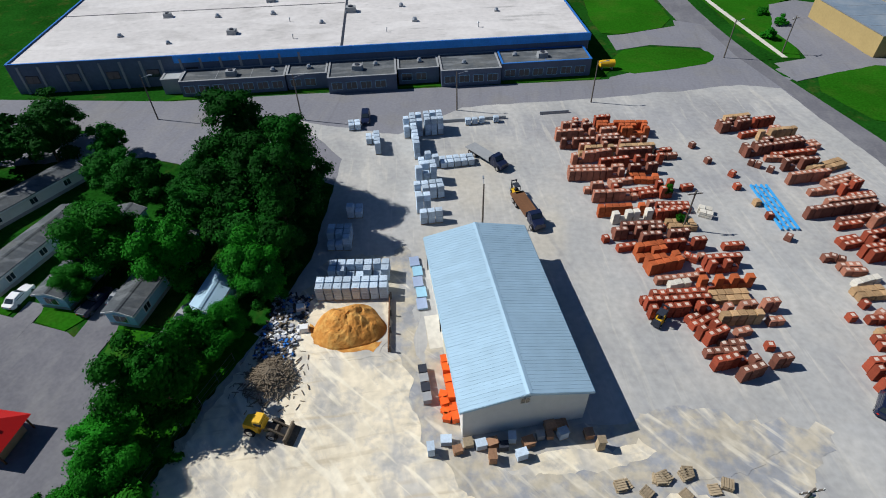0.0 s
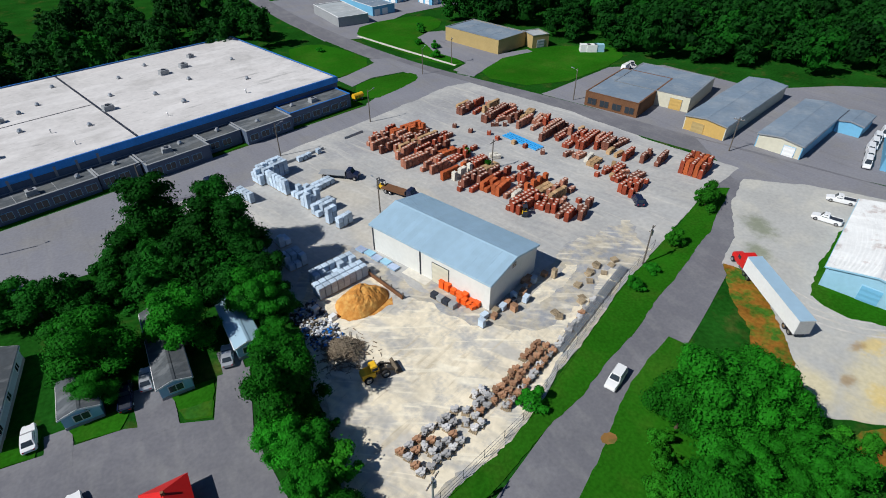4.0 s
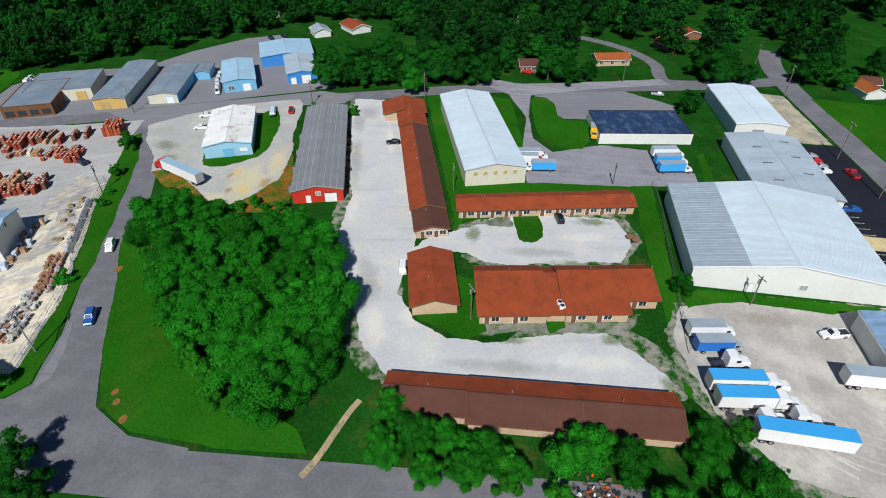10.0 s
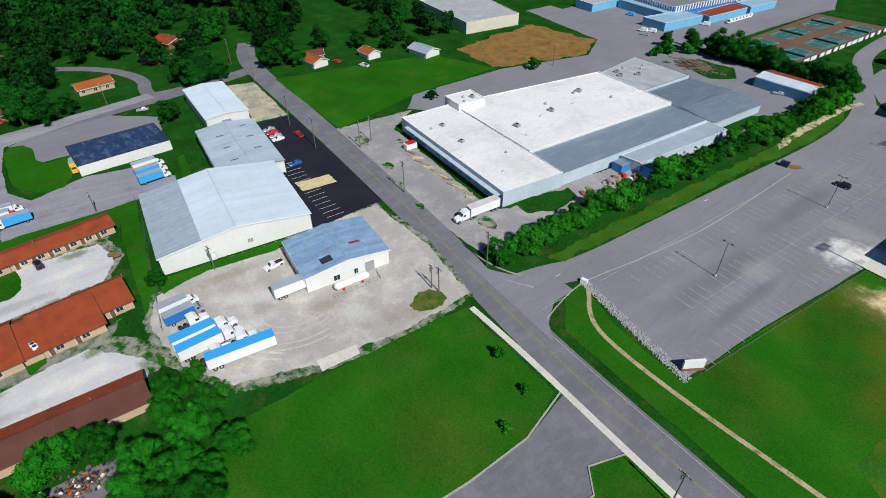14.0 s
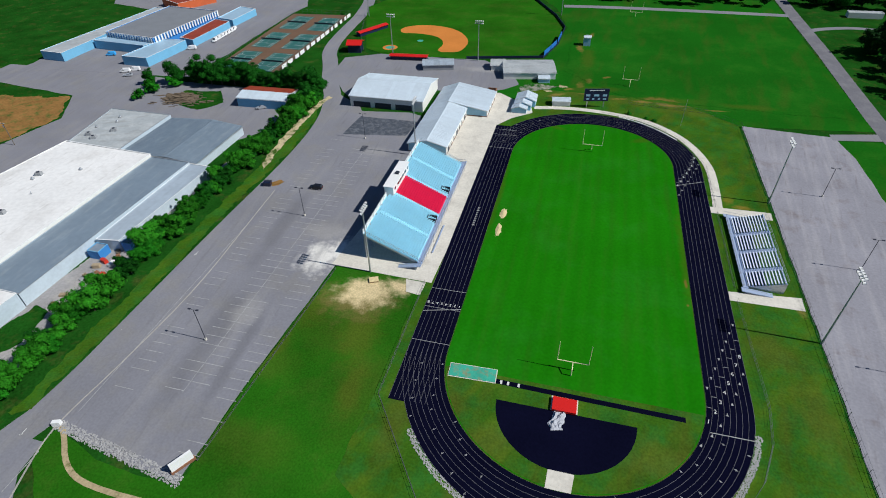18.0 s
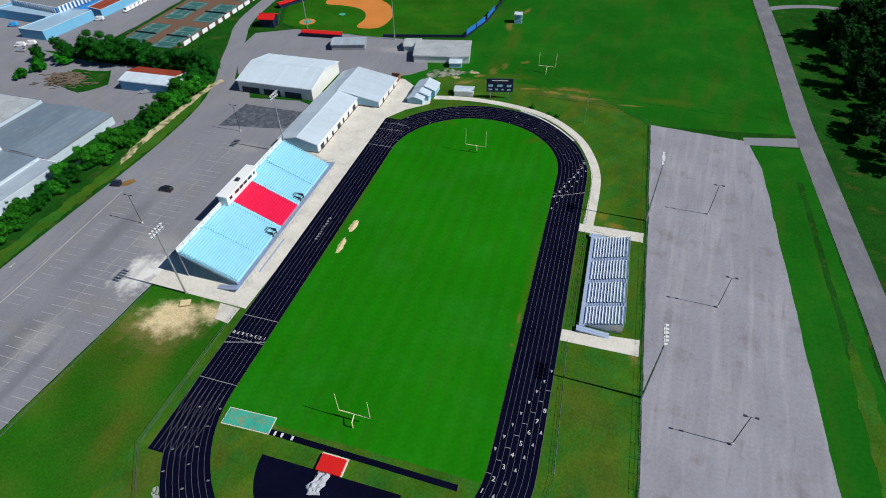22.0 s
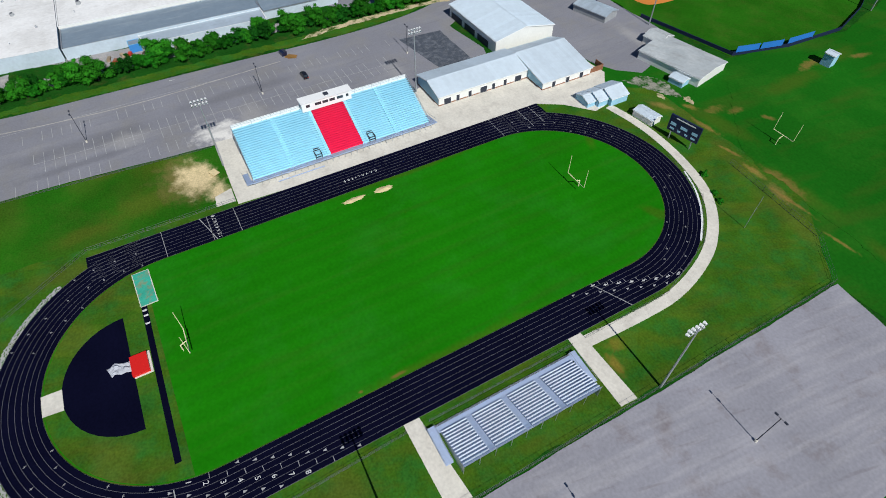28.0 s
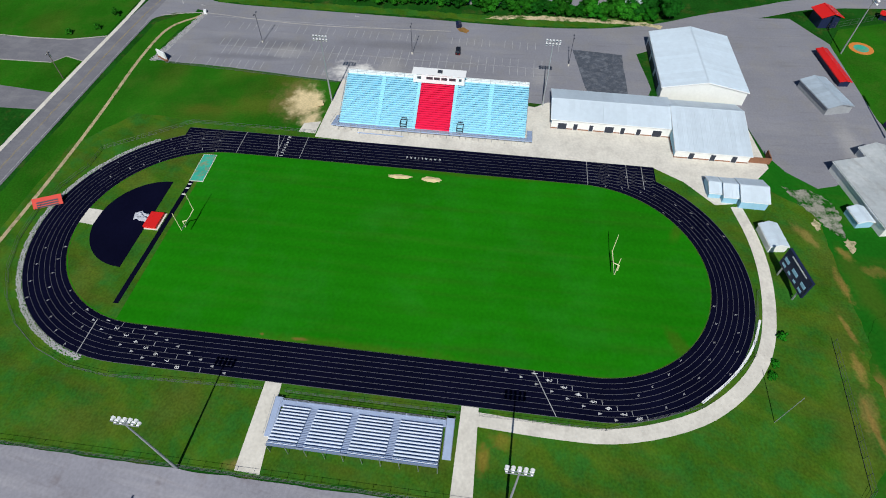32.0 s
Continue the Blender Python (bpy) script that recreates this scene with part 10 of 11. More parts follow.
# ---- poles, lamps and other furniture of the place ----
def utility_pole(x, y, h, rz=0, arm=True, lamp=False, label="weathered wooden utility pole with crossarm", guy=None):
    p = thing("utility_pole", x, y, 0, rz, label, "utility pole", "utility poles")
    part("mast", Mesh().tube((0, 0, -0.2), (0, 0, h), 0.16, 0.11, 8), M["pole_wood"], p)
    if arm:
        part("crossarm", Mesh().box(-1.2, 1.2, -0.07, 0.07, h - 0.7, h - 0.55), M["pole_wood"], p)
        for q in (-1.05, -0.4, 0.4, 1.05):
            part("insulator", Mesh().tube((q, 0, h - 0.55), (q, 0, h - 0.3), 0.05, 0.03, 6), M["white"], p)
    if lamp:
        part("lamp_arm", Mesh().tube((0, 0, h - 0.6), (1.8, 0, h - 0.1), 0.04, 0.04, 6), M["galv"], p)
        part("lamp_head", Mesh().box(1.6, 2.3, -0.14, 0.14, h - 0.18, h - 0.02, taper=0.03), M["galv"], p)
    if guy:
        part("transformer", Mesh().tube((0.35, 0, h - 2.2), (0.35, 0, h - 1.2), 0.25, 0.25, 10), M["galv"], p)
    return p


for x, y, h, a, l in ((-26, 91.5, 8.6, 16, 1), (-57, 82.7, 9.9, 16, 1), (1.6, 99.2, 9.2, 16, 1), (-87.3, 78.3, 9.8, 16, 1), (-15.7, 55.4, 8.0, 100, 1), (15.2, 59.4, 7.6, 20, 0), (61, 83, 9.5, 100, 1), (71.6, 37.0, 9.0, 110, 0), (33, 126.5, 9, 30, 1), (47, 131, 9, 40, 0)):
    utility_pole(x, y, h, a, not l, bool(l), "slim wooden street lamp pole" if l else "weathered wooden utility pole with crossarm")
for x, y, h, a in ((18.4, 15.2, 8.5, 20), (29.2, -81.4, 8.5, 10), (-21.1, -89.2, 9.0, 30), (96, -64.8, 10, 10), (85.5, -24.4, 9.5, 80), (37.2, -126, 7, 0), (-10.9, -147.3, 8, 20), (-7.1, -207.5, 11.2, 0), (28, -210.5, 10.5, 0), (30, -216, 10, 20), (37, -197.2, 12, 0), (60, -196.8, 12, 0), (-49.2, -189.7, 7.5, 0), (-51.4, -190.4, 8, 10), (-50.2, -206.4, 11, 0), (-52, -208.2, 8, 30),
                   (112, -201, 12, 0), (142, -200, 12, 0), (125, -90, 10, 30), (121, -142, 10, 10), (-118, -192.6, 10, 0), (-160, -193.5, 10, 0), (49, -325, 10, 0)):
    utility_pole(x, y, h, a, True, False, guy=True)
pm = utility_pole(-38.2, -7.2, 10.2, 30, True, False, "pale utility pole leaning over the yard corner", True)
for o in pm.children:
    if o.name.startswith("mast"):
        o.data.materials[0] = M["galv"]


def sports_light(x, y, rz, h=22.6):
    p = thing("floodlight_mast", x, y, 0, rz, "tall galvanised floodlight mast with lamp bank", "floodlight", "floodlight masts")
    part("mast", Mesh().tube((0, 0, 0), (0, 0, h), 0.28, 0.13, 10), M["galv"], p)
    for z in (h - 1.2, h - 0.1):
        part("crossbar", Mesh().box(-2.1, 2.1, -0.06, 0.06, z, z + 0.14), M["galv"], p)
        for k in range(5):
            l = part("floodlight", Mesh().tube((-1.9 + k * 0.95, 0.1, z + 0.2), (-1.9 + k * 0.95, 0.65, z), 0.2, 0.36, 10), M["white"], p)
            part("lens", Mesh().tube((-1.9 + k * 0.95, 0.65, z), (-1.9 + k * 0.95, 0.67, z - 0.01), 0.32, 0.32, 10), M["glass_sky"], l)


sports_light(-118.2, -285.0, 90)
sports_light(-111.6, -352.4, 90)
sports_light(-233.6, -347.3, -90)
sports_light(-234.0, -285.4, -90)
sports_light(-114.6, -455.4, 180, 20)
sports_light(-67.0, -457.6, 180, 20)
sports_light(-30, -520, 120, 20)
sports_light(-150, -545, 0, 20)


def lot_lamp(x, y, rz, h=10.8):
    p = thing("lot_lamp", x, y, 0, rz, "slim car park lamp with twin heads", "lamp post", "car park lamps")
    part("base", Mesh().tube((0, 0, 0), (0, 0, 0.7), 0.3, 0.3, 10), M["concrete"], p)
    part("mast", Mesh().tube((0, 0, 0.7), (0, 0, h), 0.1, 0.07, 8), M["trim"], p)
    for s in (-1, 1):
        a = part("arm", Mesh().tube((0, 0, h - 0.1), (0.9 * s, 0, h), 0.04, 0.04, 6), M["trim"], p)
        part("lamp_head", Mesh().box(min(0.7 * s, 1.4 * s), max(0.7 * s, 1.4 * s), -0.2, 0.2, h - 0.04, h + 0.12), M["trim"], a)


for x, y in ((-87.1, -251.2), (-87.6, -306.2), (-87.8, -361.0), (-251.8, -279.2), (-251.6, -317.2), (-251.4, -355.3)):
    lot_lamp(x, y, 0)
sg = single("steel_mast", Mesh().tube((0, 0, 0), (0, 0, 11.7), 0.09, 0.06, 8), M["galv"], pose(-210.3, -399.6, 0), "plain white flag pole on the grass", "flag pole")

# car park bays
bays = Mesh()
for x0, x1, ya, yb in ((-74.5, -79.5, -366, -232), (-86, -91, -352, -236), (-91, -96, -352, -236), (-99.2, -104.2, -278, -222)):
    y = ya
    while y < yb:
        if br.random() < 0.8:
            bays.box(min(x0, x1), max(x0, x1), y, y + 0.15, 0.06, 0.135)
        y += 2.75
for x, ya, yb in ((-91, -352, -236), (-71.6, -300, -226)):
    bays.box(x - 0.05, x + 0.05, ya, yb, 0.06, 0.135)
single("bay_marking", bays, M["faint"], pose(0, 0, 0), "faded white parking bay lines", "road marking", kind="structure")
bays = Mesh()
for k in range(15):
    bays.box(-6 + k * 2.7, -5.88 + k * 2.7, -187, -181.5, 0.08, 0.135)
single("bay_marking", bays, M["paint"], pose(0, 0, 0), "white parking bays on black asphalt", "road marking", kind="structure")
ar = Mesh()
for x, y, a in ((-63.8, -219, 90), (-68, -226, -90), (-64, -250, 90), (-64.3, -281, 90)):
    ar.rbox(x, y, 0.06, 0.16, 1.6, 0.04, 0).rbox(x, y + 0.7, 0.06, 0.7, 0.3, 0.04, 0.6)
single("road_marking", ar, M["paint"], pose(0, 0, 0), "worn white turn arrows", "road marking", kind="structure")
cr = Mesh()
cr.box(-70.8, -70.65, -216, -207, 0.06, 0.115)
cr.prism([(-57, -206.5), (-57.4, -206.5), (-64, -210.5), (-63.6, -210.8)], 0.06, 0.115)
single("road_marking", cr, M["faint"], pose(0, 0, 0), "worn white stop line", "road marking", kind="structure")

# scoreboard, signs
sb = thing("scoreboard", -175.6, -410.4, 0, 12, "navy scoreboard on two posts", "scoreboard")
part("board", Mesh().box(-5.2, 5.2, -0.25, 0.25, 3.0, 7.4), M["navy"], sb)
part("header", Mesh().box(-5.2, 5.2, -0.3, 0.3, 7.4, 8.4), M["navy"], sb)
for s in (-3.6, 3.6):
    part("post", Mesh().box(s - 0.15, s + 0.15, -0.15, 0.15, 0, 3.0), M["galv"], sb)
for i, (x, z, w, h) in enumerate(((-3.6, 5.6, 1.8, 0.9), (0, 5.6, 2.2, 0.9), (3.6, 5.6, 1.8, 0.9), (-3.6, 4.0, 1.4, 0.6), (-1.2, 4.0, 1.0, 0.6), (1.2, 4.0, 1.0, 0.6), (3.6, 4.0, 1.4, 0.6), (0, 7.8, 6.4, 0.35))):
    part("display", Mesh().box(x - w / 2, x + w / 2, 0.25, 0.32, z - h / 2, z + h / 2), M["white" if i in (7,) else "sky_wall"], sb, "pale display bar")
ss = thing("entrance_sign", -102.2, -220.4, 0, 60, "white school entrance sign on a base", "sign")
part("panel", Mesh().box(-2.3, 2.3, -0.25, 0.25, 0.8, 3.1), M["white"], ss)
part("base", Mesh().box(-2.5, 2.5, -0.4, 0.4, 0, 0.8), M["brick_wall"], ss)
for z, w in ((2.5, 1.7), (2.0, 1.2), (1.4, 1.8)):
    part("writing_bar", Mesh().box(-w, w, -0.29, -0.25, z, z + 0.22), M["navy"], ss, "dark bar of writing")
ss = thing("utility_cabinet", -69.6, -222.2, 0, 20, "small white kerbside box", "cabinet")
part("body", Mesh().box(-0.9, 0.9, -0.5, 0.5, 0, 1.2, taper=0.05), M["white"], ss)
rbd = thing("red_signboard", -173, -221.8, 0, -64, "red tilted board beside the track", "sign")
part("panel", Mesh().extrude([(-1.0, 0.2), (1.2, 1.9), (1.1, 2.0), (-1.1, 0.3)], "x", -3.6, 3.6), M["red_wall"], rbd)
for s in (-2.6, 2.6):
    part("post", Mesh().box(s - 0.1, s + 0.1, 0.6, 0.8, 0, 1.6), M["timber"], rbd)
for q in (-1, 0, 1):
    part("writing_bar", Mesh().extrude([(-0.6 + 0.5 * q, 0.72 + 0.38 * q), (-0.3 + 0.5 * q, 0.95 + 0.38 * q), (-0.34 + 0.5 * q, 1.0 + 0.38 * q), (-0.64 + 0.5 * q, 0.77 + 0.38 * q)], "x", -2.6, 2.6), M["trim"], rbd, "dark bar of writing")

# ball park, practice field and tennis courts
patch("outfield", [(-50, -462), (-62, -455.5), (-105, -456.3), (-147, -465), (-154.3, -519), (-147, -542), (-130, -578), (-90, -600), (-40, -590), (-22, -540), (-30, -515)], 0.12, M["grass"], "mown outfield of the baseball ground", 0, 3, 50, "sports field")
patch("infield_clay", rounded([(-58, -503), (-73.2, -510.5), (-92, -505), (-104, -486), (-103, -468), (-98, -465), (-88.9, -464.5), (-91, -478), (-84, -490), (-70, -493), (-60, -491)], 2), 0.15, M["clay"], "orange clay infield arc", category="sports field")
patch("home_plate_circle", [(-62.6 + 4.2 * math.cos(a * 0.4), -466 + 4.2 * math.sin(a * 0.4)) for a in range(16)], 0.15, M["clay"], "clay circle at home plate", category="sports field")
patch("home_plate_circle", [(-62.6 + 2.6 * math.cos(a * 0.4), -466 + 2.6 * math.sin(a * 0.4)) for a in range(16)], 0.17, M["green_mat"], "green turf circle at home plate", category="sports field")
patch("pitcher_mound", [(-76 + 1.8 * math.cos(a * 0.6), -480 + 1.8 * math.sin(a * 0.6)) for a in range(11)], 0.2, M["green_mat"], "small pitcher's mound", category="sports field")
wf = thing("outfield_fence", 0, 0, 0, 0, "dark navy padded outfield fence", "fence")
ring_pts = [(-108, -457), (-147, -466), (-153, -490), (-154.3, -519), (-147, -542), (-130, -578), (-90, -598), (-40, -588)]
for a, b in zip(ring_pts[:-1], ring_pts[1:]):
    part("panel", band([a, b], 0.2, 0, 1.5), M["navy"], wf)
chain_fence([(-50, -458), (-40, -480), (-30, -512), (-24, -540)], 2.2, "chain-link fence along the foul line")
for a, b in (((-147.4, -467), (-149.8, -476.5)), ((-150.0, -477.2), (-152.2, -486.5)), ((-152.6, -489), (-153.6, -502))):
    part("banner", band([a, b], 0.1, 1.2, 3.6), M["blue_trim"], wf, "blue banner panel")
patch("school_lawn", [(-128, -420), (-150, -404), (-234, -404), (-284, -410), (-284, -602), (-120, -606), (-146, -560), (-156, -520), (-148, -466), (-146, -452)], 0.055, M["practice"], "mown grass round the playing fields", 0.5, 4, 80, "lawn")
patch("school_lawn", [(-270.8, -200), (-269, -283), (-268.5, -385), (-265, -398), (-284.6, -401), (-285, -200)], 0.06, M["practice"], "grass strip between car park and lane", 0.5, 3, 81, "lawn")
patch("ditch", [(-276, -215), (-279, -215), (-281, -300), (-281.5, -380), (-279.8, -380), (-279.4, -300)], 0.075, M["wild"], "weedy drainage ditch beside the lane", 0.3, 3, 82, "verge")
patch("ditch_bank", [(-276.5, -215), (-279.6, -215), (-282.6, -296), (-281.6, -316), (-279.6, -312), (-278.6, -290)], 0.078, M["dryturf"], "dry brown weeds on the ditch bank", 0.7, 1.6, 83, "verge")
patch("practice_field", [(-160, -450), (-188, -424), (-250, -420), (-278, -420), (-278, -600), (-165, -600), (-160, -520)], 0.11, M["practice"], "broad mown practice field", 1.5, 3, 51, "sports field")
for k, (x, y) in enumerate(((-154, -424), (-160, -430))):
    patch("worn_turf", [(x + 2.5 * math.cos(a), y + 1.2 * math.sin(a)) for a in range(6)], 0.135, M["sandgrass"], "sandy scrape on the grass", 1.2, 0.8, 55 + k)
patch("tennis_base", [(20.8, -515.5), (-17.5, -519), (-18.4, -418), (17.7, -426)], 0.13, M["court_base"], "brown tennis court surround", category="sports field")
for j in range(3):
    for i in range(2):
        x, y = -8.5 + i * 18.5, -432 - j * 33
        patch("tennis_court", [(x - 6, y - 13), (x + 6, y - 13), (x + 6, y + 13), (x - 6, y + 13)], 0.16, M["court"], "green tennis court with white lines", category="sports field")
        cl = Mesh()
        for a in (-5.4, -4.1, 4.1, 5.4):
            cl.box(x + a - 0.05, x + a + 0.05, y - 11.9, y + 11.9, 0.1, 0.185)
        for a in (-11.9, -6.4, 6.4, 11.9):
            cl.box(x - 5.4, x + 5.4, y + a - 0.05, y + a + 0.05, 0.1, 0.187)
        cl.box(x - 0.05, x + 0.05, y - 6.4, y + 6.4, 0.1, 0.186)
        single("court_marking", cl, M["paint"], pose(0, 0, 0), "white tennis court lines", "court marking", kind="structure")
        n = thing("tennis_net", x, y, 0, 0, "dark tennis net on posts", "tennis net", "tennis nets")
        part("net", Mesh().box(-6.4, 6.4, -0.03, 0.03, 0.15, 1.05), M["trim"], n)
        for s in (-6.4, 6.4):
            part("post", Mesh().tube((s, 0, 0), (s, 0, 1.1), 0.06, 0.06, 6), M["galv"], n)
chain_fence([(-18.4, -418), (-17.5, -519), (20.8, -515.5), (17.7, -426), (-18.4, -418)], 3.0, "tall chain-link fence round the courts")
for k in range(14):
    y = -424 - k * 6.8 + br.uniform(-0.6, 0.6)
    single("windscreen", Mesh().box(-0.04, 0.04, 0, br.uniform(3.0, 5.6), 0.0, 2.0), M["white"], pose(-18.75 + 0.0085 * (k * 6.8), y - 5, 0), "white windscreen panel on the court fence", "windscreen", "windscreens on the court fence")
lg = Mesh()
for k in range(330):
    x, y, a = br.gauss(0, 4.4), br.gauss(0, 2.8), br.uniform(-0.6, 0.6) + 0.3
    z = max(0.0, 1.8 - 0.05 * (x * x + y * y)) * br.random()
    lg.tube((x - 1.4 * math.cos(a), y - 1.4 * math.sin(a), z + 0.15), (x + 1.4 * math.cos(a), y + 1.4 * math.sin(a), z + br.uniform(0.1, 0.5)), br.uniform(0.1, 0.25), None, 6)
single("log_heap", lg, M["log"], pose(10.5, -379.5, 0.05), "weathered heap of timber and logs", "timber", kind="stuff")
patch("far_lot", [(22, -404), (22, -520), (20, -534), (44, -590), (150, -590), (190, -560), (160, -515), (119, -505), (119, -500), (120, -390), (100, -398)], 0.07, M["lot"], "asphalt between distant sheds", 0.5, 4, 58, "lot")
for x, y, c, kind in ((56, -406, "car_white", "van"), (59.5, -403, "car_white", "van"), (54.6, -398.7, "silver", "sedan"), (46.5, -441, "car_white", "van"), (85, -423, "tank_blue", "van")):
    car(x, y, 20, c, "vehicle parked by the distant factory", kind, "vehicles by the distant factory")
for k in range(7):
    car(41.0, -456 - k * 3.4, 100, "car_white", "white van in a row by the factory", "van", "row of vans")
# track-side fences
fo = [(TX + (RO + 3.2) * math.cos(a), Y1 + (RO + 3.2) * math.sin(a)) for a in (math.pi * i / 14 for i in range(1, 15))]
chain_fence([(-134.6, -284), (-134.6, -246)] + [(-150, -224.5)] + [p for p in fo if p[0] < -155] + [(-216.6, -296)], 1.2, "low chain-link fence round the track")
chain_fence([(-216.6, -301), (-216.6, -337)], 1.1, "low chain-link fence before the bleachers")
chain_fence([(-216.6, -341), (-216.4, -366), (-209, -386), (-196, -399), (-178, -403.6)], 1.2, "low chain-link fence along the path")
chain_fence([(-233.8, -222), (-233.8, -404), (-222, -414), (-190, -417)], 1.8, "chain-link fence beside the overflow lot")
chain_fence([(-26, -131), (24, -136.5), (38, -137)], 1.6, "old wire fence behind the motel")
chain_fence([(-104.2, -222), (-108, -284)], 0.6, "low rail edging the car park")
for x, y in ((-200, -401.5), (-197, -402.8), (-190, -406)):
    tree("bush", x, y, 0.7, "shrubs by the path")
sh = thing("equipment_box", -120.4, -281.8, 0.1, 25, "small pale timber platform on bare ground", "platform")
part("deck", Mesh().box(-1.3, 1.3, -1.0, 1.0, 0.3, 0.5), M["drysand"], sh)
part("frame", Mesh().box(-1.2, 1.2, -0.9, 0.9, 0, 0.3), M["timber"], sh)
patch("concrete_pad", [(-130.5, -279.5), (-134.6, -279), (-134.8, -284.2), (-129, -284.4)], 0.15, M["concrete"], "grey concrete pad beside the apron", category="slab")

# mobile homes, kiosk and the park entrance
def mobile_home(x, y, rz, L, W, wall, roof, label):
    g = gable("mobile_home", label, x, y, rz, L, W, 2.7, 3.3, roof, wall, None, 0.25, None, "white", category="mobile home")
    opening(g, L, W, 3, W / 2 - 0.9, 1.8, 1.1, 1.1, M["glass"], M["white"], "window")
    for k in range(3):
        opening(g, L, W, 0, 2 + k * L / 3, 1.1, 1.1, 1.0, M["glass"], M["white"], "window")
        opening(g, L, W, 2, 2 + k * L / 3, 1.1, 1.1, 1.0, M["glass"], M["white"], "window")
    part("skirting", Mesh().box(-0.04, L + 0.04, -0.04, W + 0.04, 0, 0.6), M["grey_wall"], g)


mobile_home(-69.0, 28.0, 91, 19.5, 4.5, "sky_wall", "grey_roof", "pale blue mobile home with grey roof")
mobile_home(-57.7, 26.8, 91, 17, 4.2, "sky_wall", "grey_roof", "pale blue mobile home under trees")
mobile_home(-47.4, 29.0, 92, 12, 3.6, "sky_wall", "steel_roof", "blue mobile home beside the yard")
mobile_home(-80.8, 28.5, 83, 17, 4.6, "pale_wall", "grey_roof", "long pale mobile home with dark grey roof")
mobile_home(-93.4, 39.5, 71, 18, 4.6, "white_wall", "grey_roof", "long white mobile home with green-grey roof")
for x, y, a, b in ((-74.5, 26.2, 3.2, 4.5), (-63.0, 27.0, 5, 7), (-52.2, 28.0, 3.0, 8)):
    patch("driveway", [(x - a / 2, y - b / 2 - 2), (x + a / 2, y - b / 2 - 2), (x + a / 2, y + b / 2), (x - a / 2, y + b / 2)], 0.09, M["road"], "short asphalt driveway", 0.2, 1.5, 59, "road")
for pts in ([(-73.5, 28.5), (-72.6, 25.4), (-67.5, 24.6), (-66, 28)], [(-61.2, 27.8), (-60, 22), (-56.6, 20.5), (-55, 27.4)], [(-81, 30.6), (-84, 26.6), (-77, 25.6), (-76.4, 30)]):
    patch("lawn", pts, 0.12, M["grass"], "small lawn before a mobile home", 0.3, 1.2, 65, "lawn")
patch("worn_turf", [(-60.6, 24.0), (-59.8, 21.8), (-56.7, 20.7), (-56, 23.4)], 0.13, M["dryturf"], "dry worn lawn at the drive", 0.4, 1, 66)
kio = thing("office_kiosk", -63.2, 9.3, 0, 2, "small office with a vivid red hipped roof", "kiosk")
kio.scale = (0.84, 0.77, 0.92)
part("wall", Mesh().box(-1.9, 1.9, -2.3, 2.3, 0, 2.6), M["peach_wall"], kio)
part("hip_roof", Mesh().add([(-3.2, -3.5, 2.5), (3.2, -3.5, 2.5), (3.2, 3.5, 2.5), (-3.2, 3.5, 2.5), (0, -0.6, 4.4), (0, 0.6, 4.4)], [(0, 1, 4), (1, 2, 5, 4), (2, 3, 5), (3, 0, 4, 5), (3, 2, 1, 0)]), M["red"], kio)
part("cupola", Mesh().box(-0.3, 0.3, -0.3, 0.3, 3.6, 4.9, taper=0.1), M["brick_wall"], kio)
part("window", Mesh().box(-1.96, -1.88, -0.9, 0.9, 0.9, 2.0), M["glass"], kio)
for xx in (-2.6, 2.6):
    for yy in (-2.8, 2.8):
        part("porch_post", Mesh().box(xx - 0.1, xx + 0.1, yy - 0.1, yy + 0.1, 0, 2.5), M["timber"], kio)
hb = thing("planter_hedge", -63.6, 4.8, 0, 0, "dark clipped hedge beside the kiosk", "hedge")
part("hedge", Mesh().box(-1.8, 1.8, -0.5, 0.5, 0, 1.0, taper=0.15), M["leaf_dark"], hb)
patch("footpath", [(-66.9, 10.8), (-65.6, 5.6), (-66.2, -3.4), (-72, -8), (-73.6, -6.6), (-67.8, -2.8), (-67.2, 5.4), (-68.4, 10.6)], 0.15, M["drysand"], "pale footpath beside the kerbed lawn", 0.1, 1.5, 67, "path")
plp = thing("lamp_post", -62.6, -5.2, 0, 30, "short dark lamp post at the entrance", "lamp post")
part("mast", Mesh().tube((0, 0, 0), (0, 0, 4.2), 0.08, 0.06, 8), M["trim"], plp)
part("lamp_head", Mesh().box(-0.7, 0.7, -0.3, 0.3, 4.2, 4.4), M["trim"], plp)
ps = thing("playhouse", -72.5, 1.2, 0.12, 35, "small red-roofed playhouse with a slide", "playhouse")
part("deck", Mesh().box(-0.7, 0.7, -0.7, 0.7, 1.1, 1.25), M["timber"], ps)
part("roof", Mesh().add([(-0.9, -0.9, 2.3), (0.9, -0.9, 2.3), (0.9, 0.9, 2.3), (-0.9, 0.9, 2.3), (0, 0, 3.0)], [(0, 1, 4), (1, 2, 4), (2, 3, 4), (3, 0, 4), (3, 2, 1, 0)]), M["red"], ps)
for a in (-0.65, 0.65):
    for b in (-0.65, 0.65):
        part("post", Mesh().box(a - 0.05, a + 0.05, b - 0.05, b + 0.05, 0, 2.3), M["timber"], ps)
part("slide", Mesh().extrude([(-0.7, 1.2), (-3.2, 0.15), (-3.3, 0.3), (-0.7, 1.35)], "y", -0.35, 0.35), M["yellow"], ps)
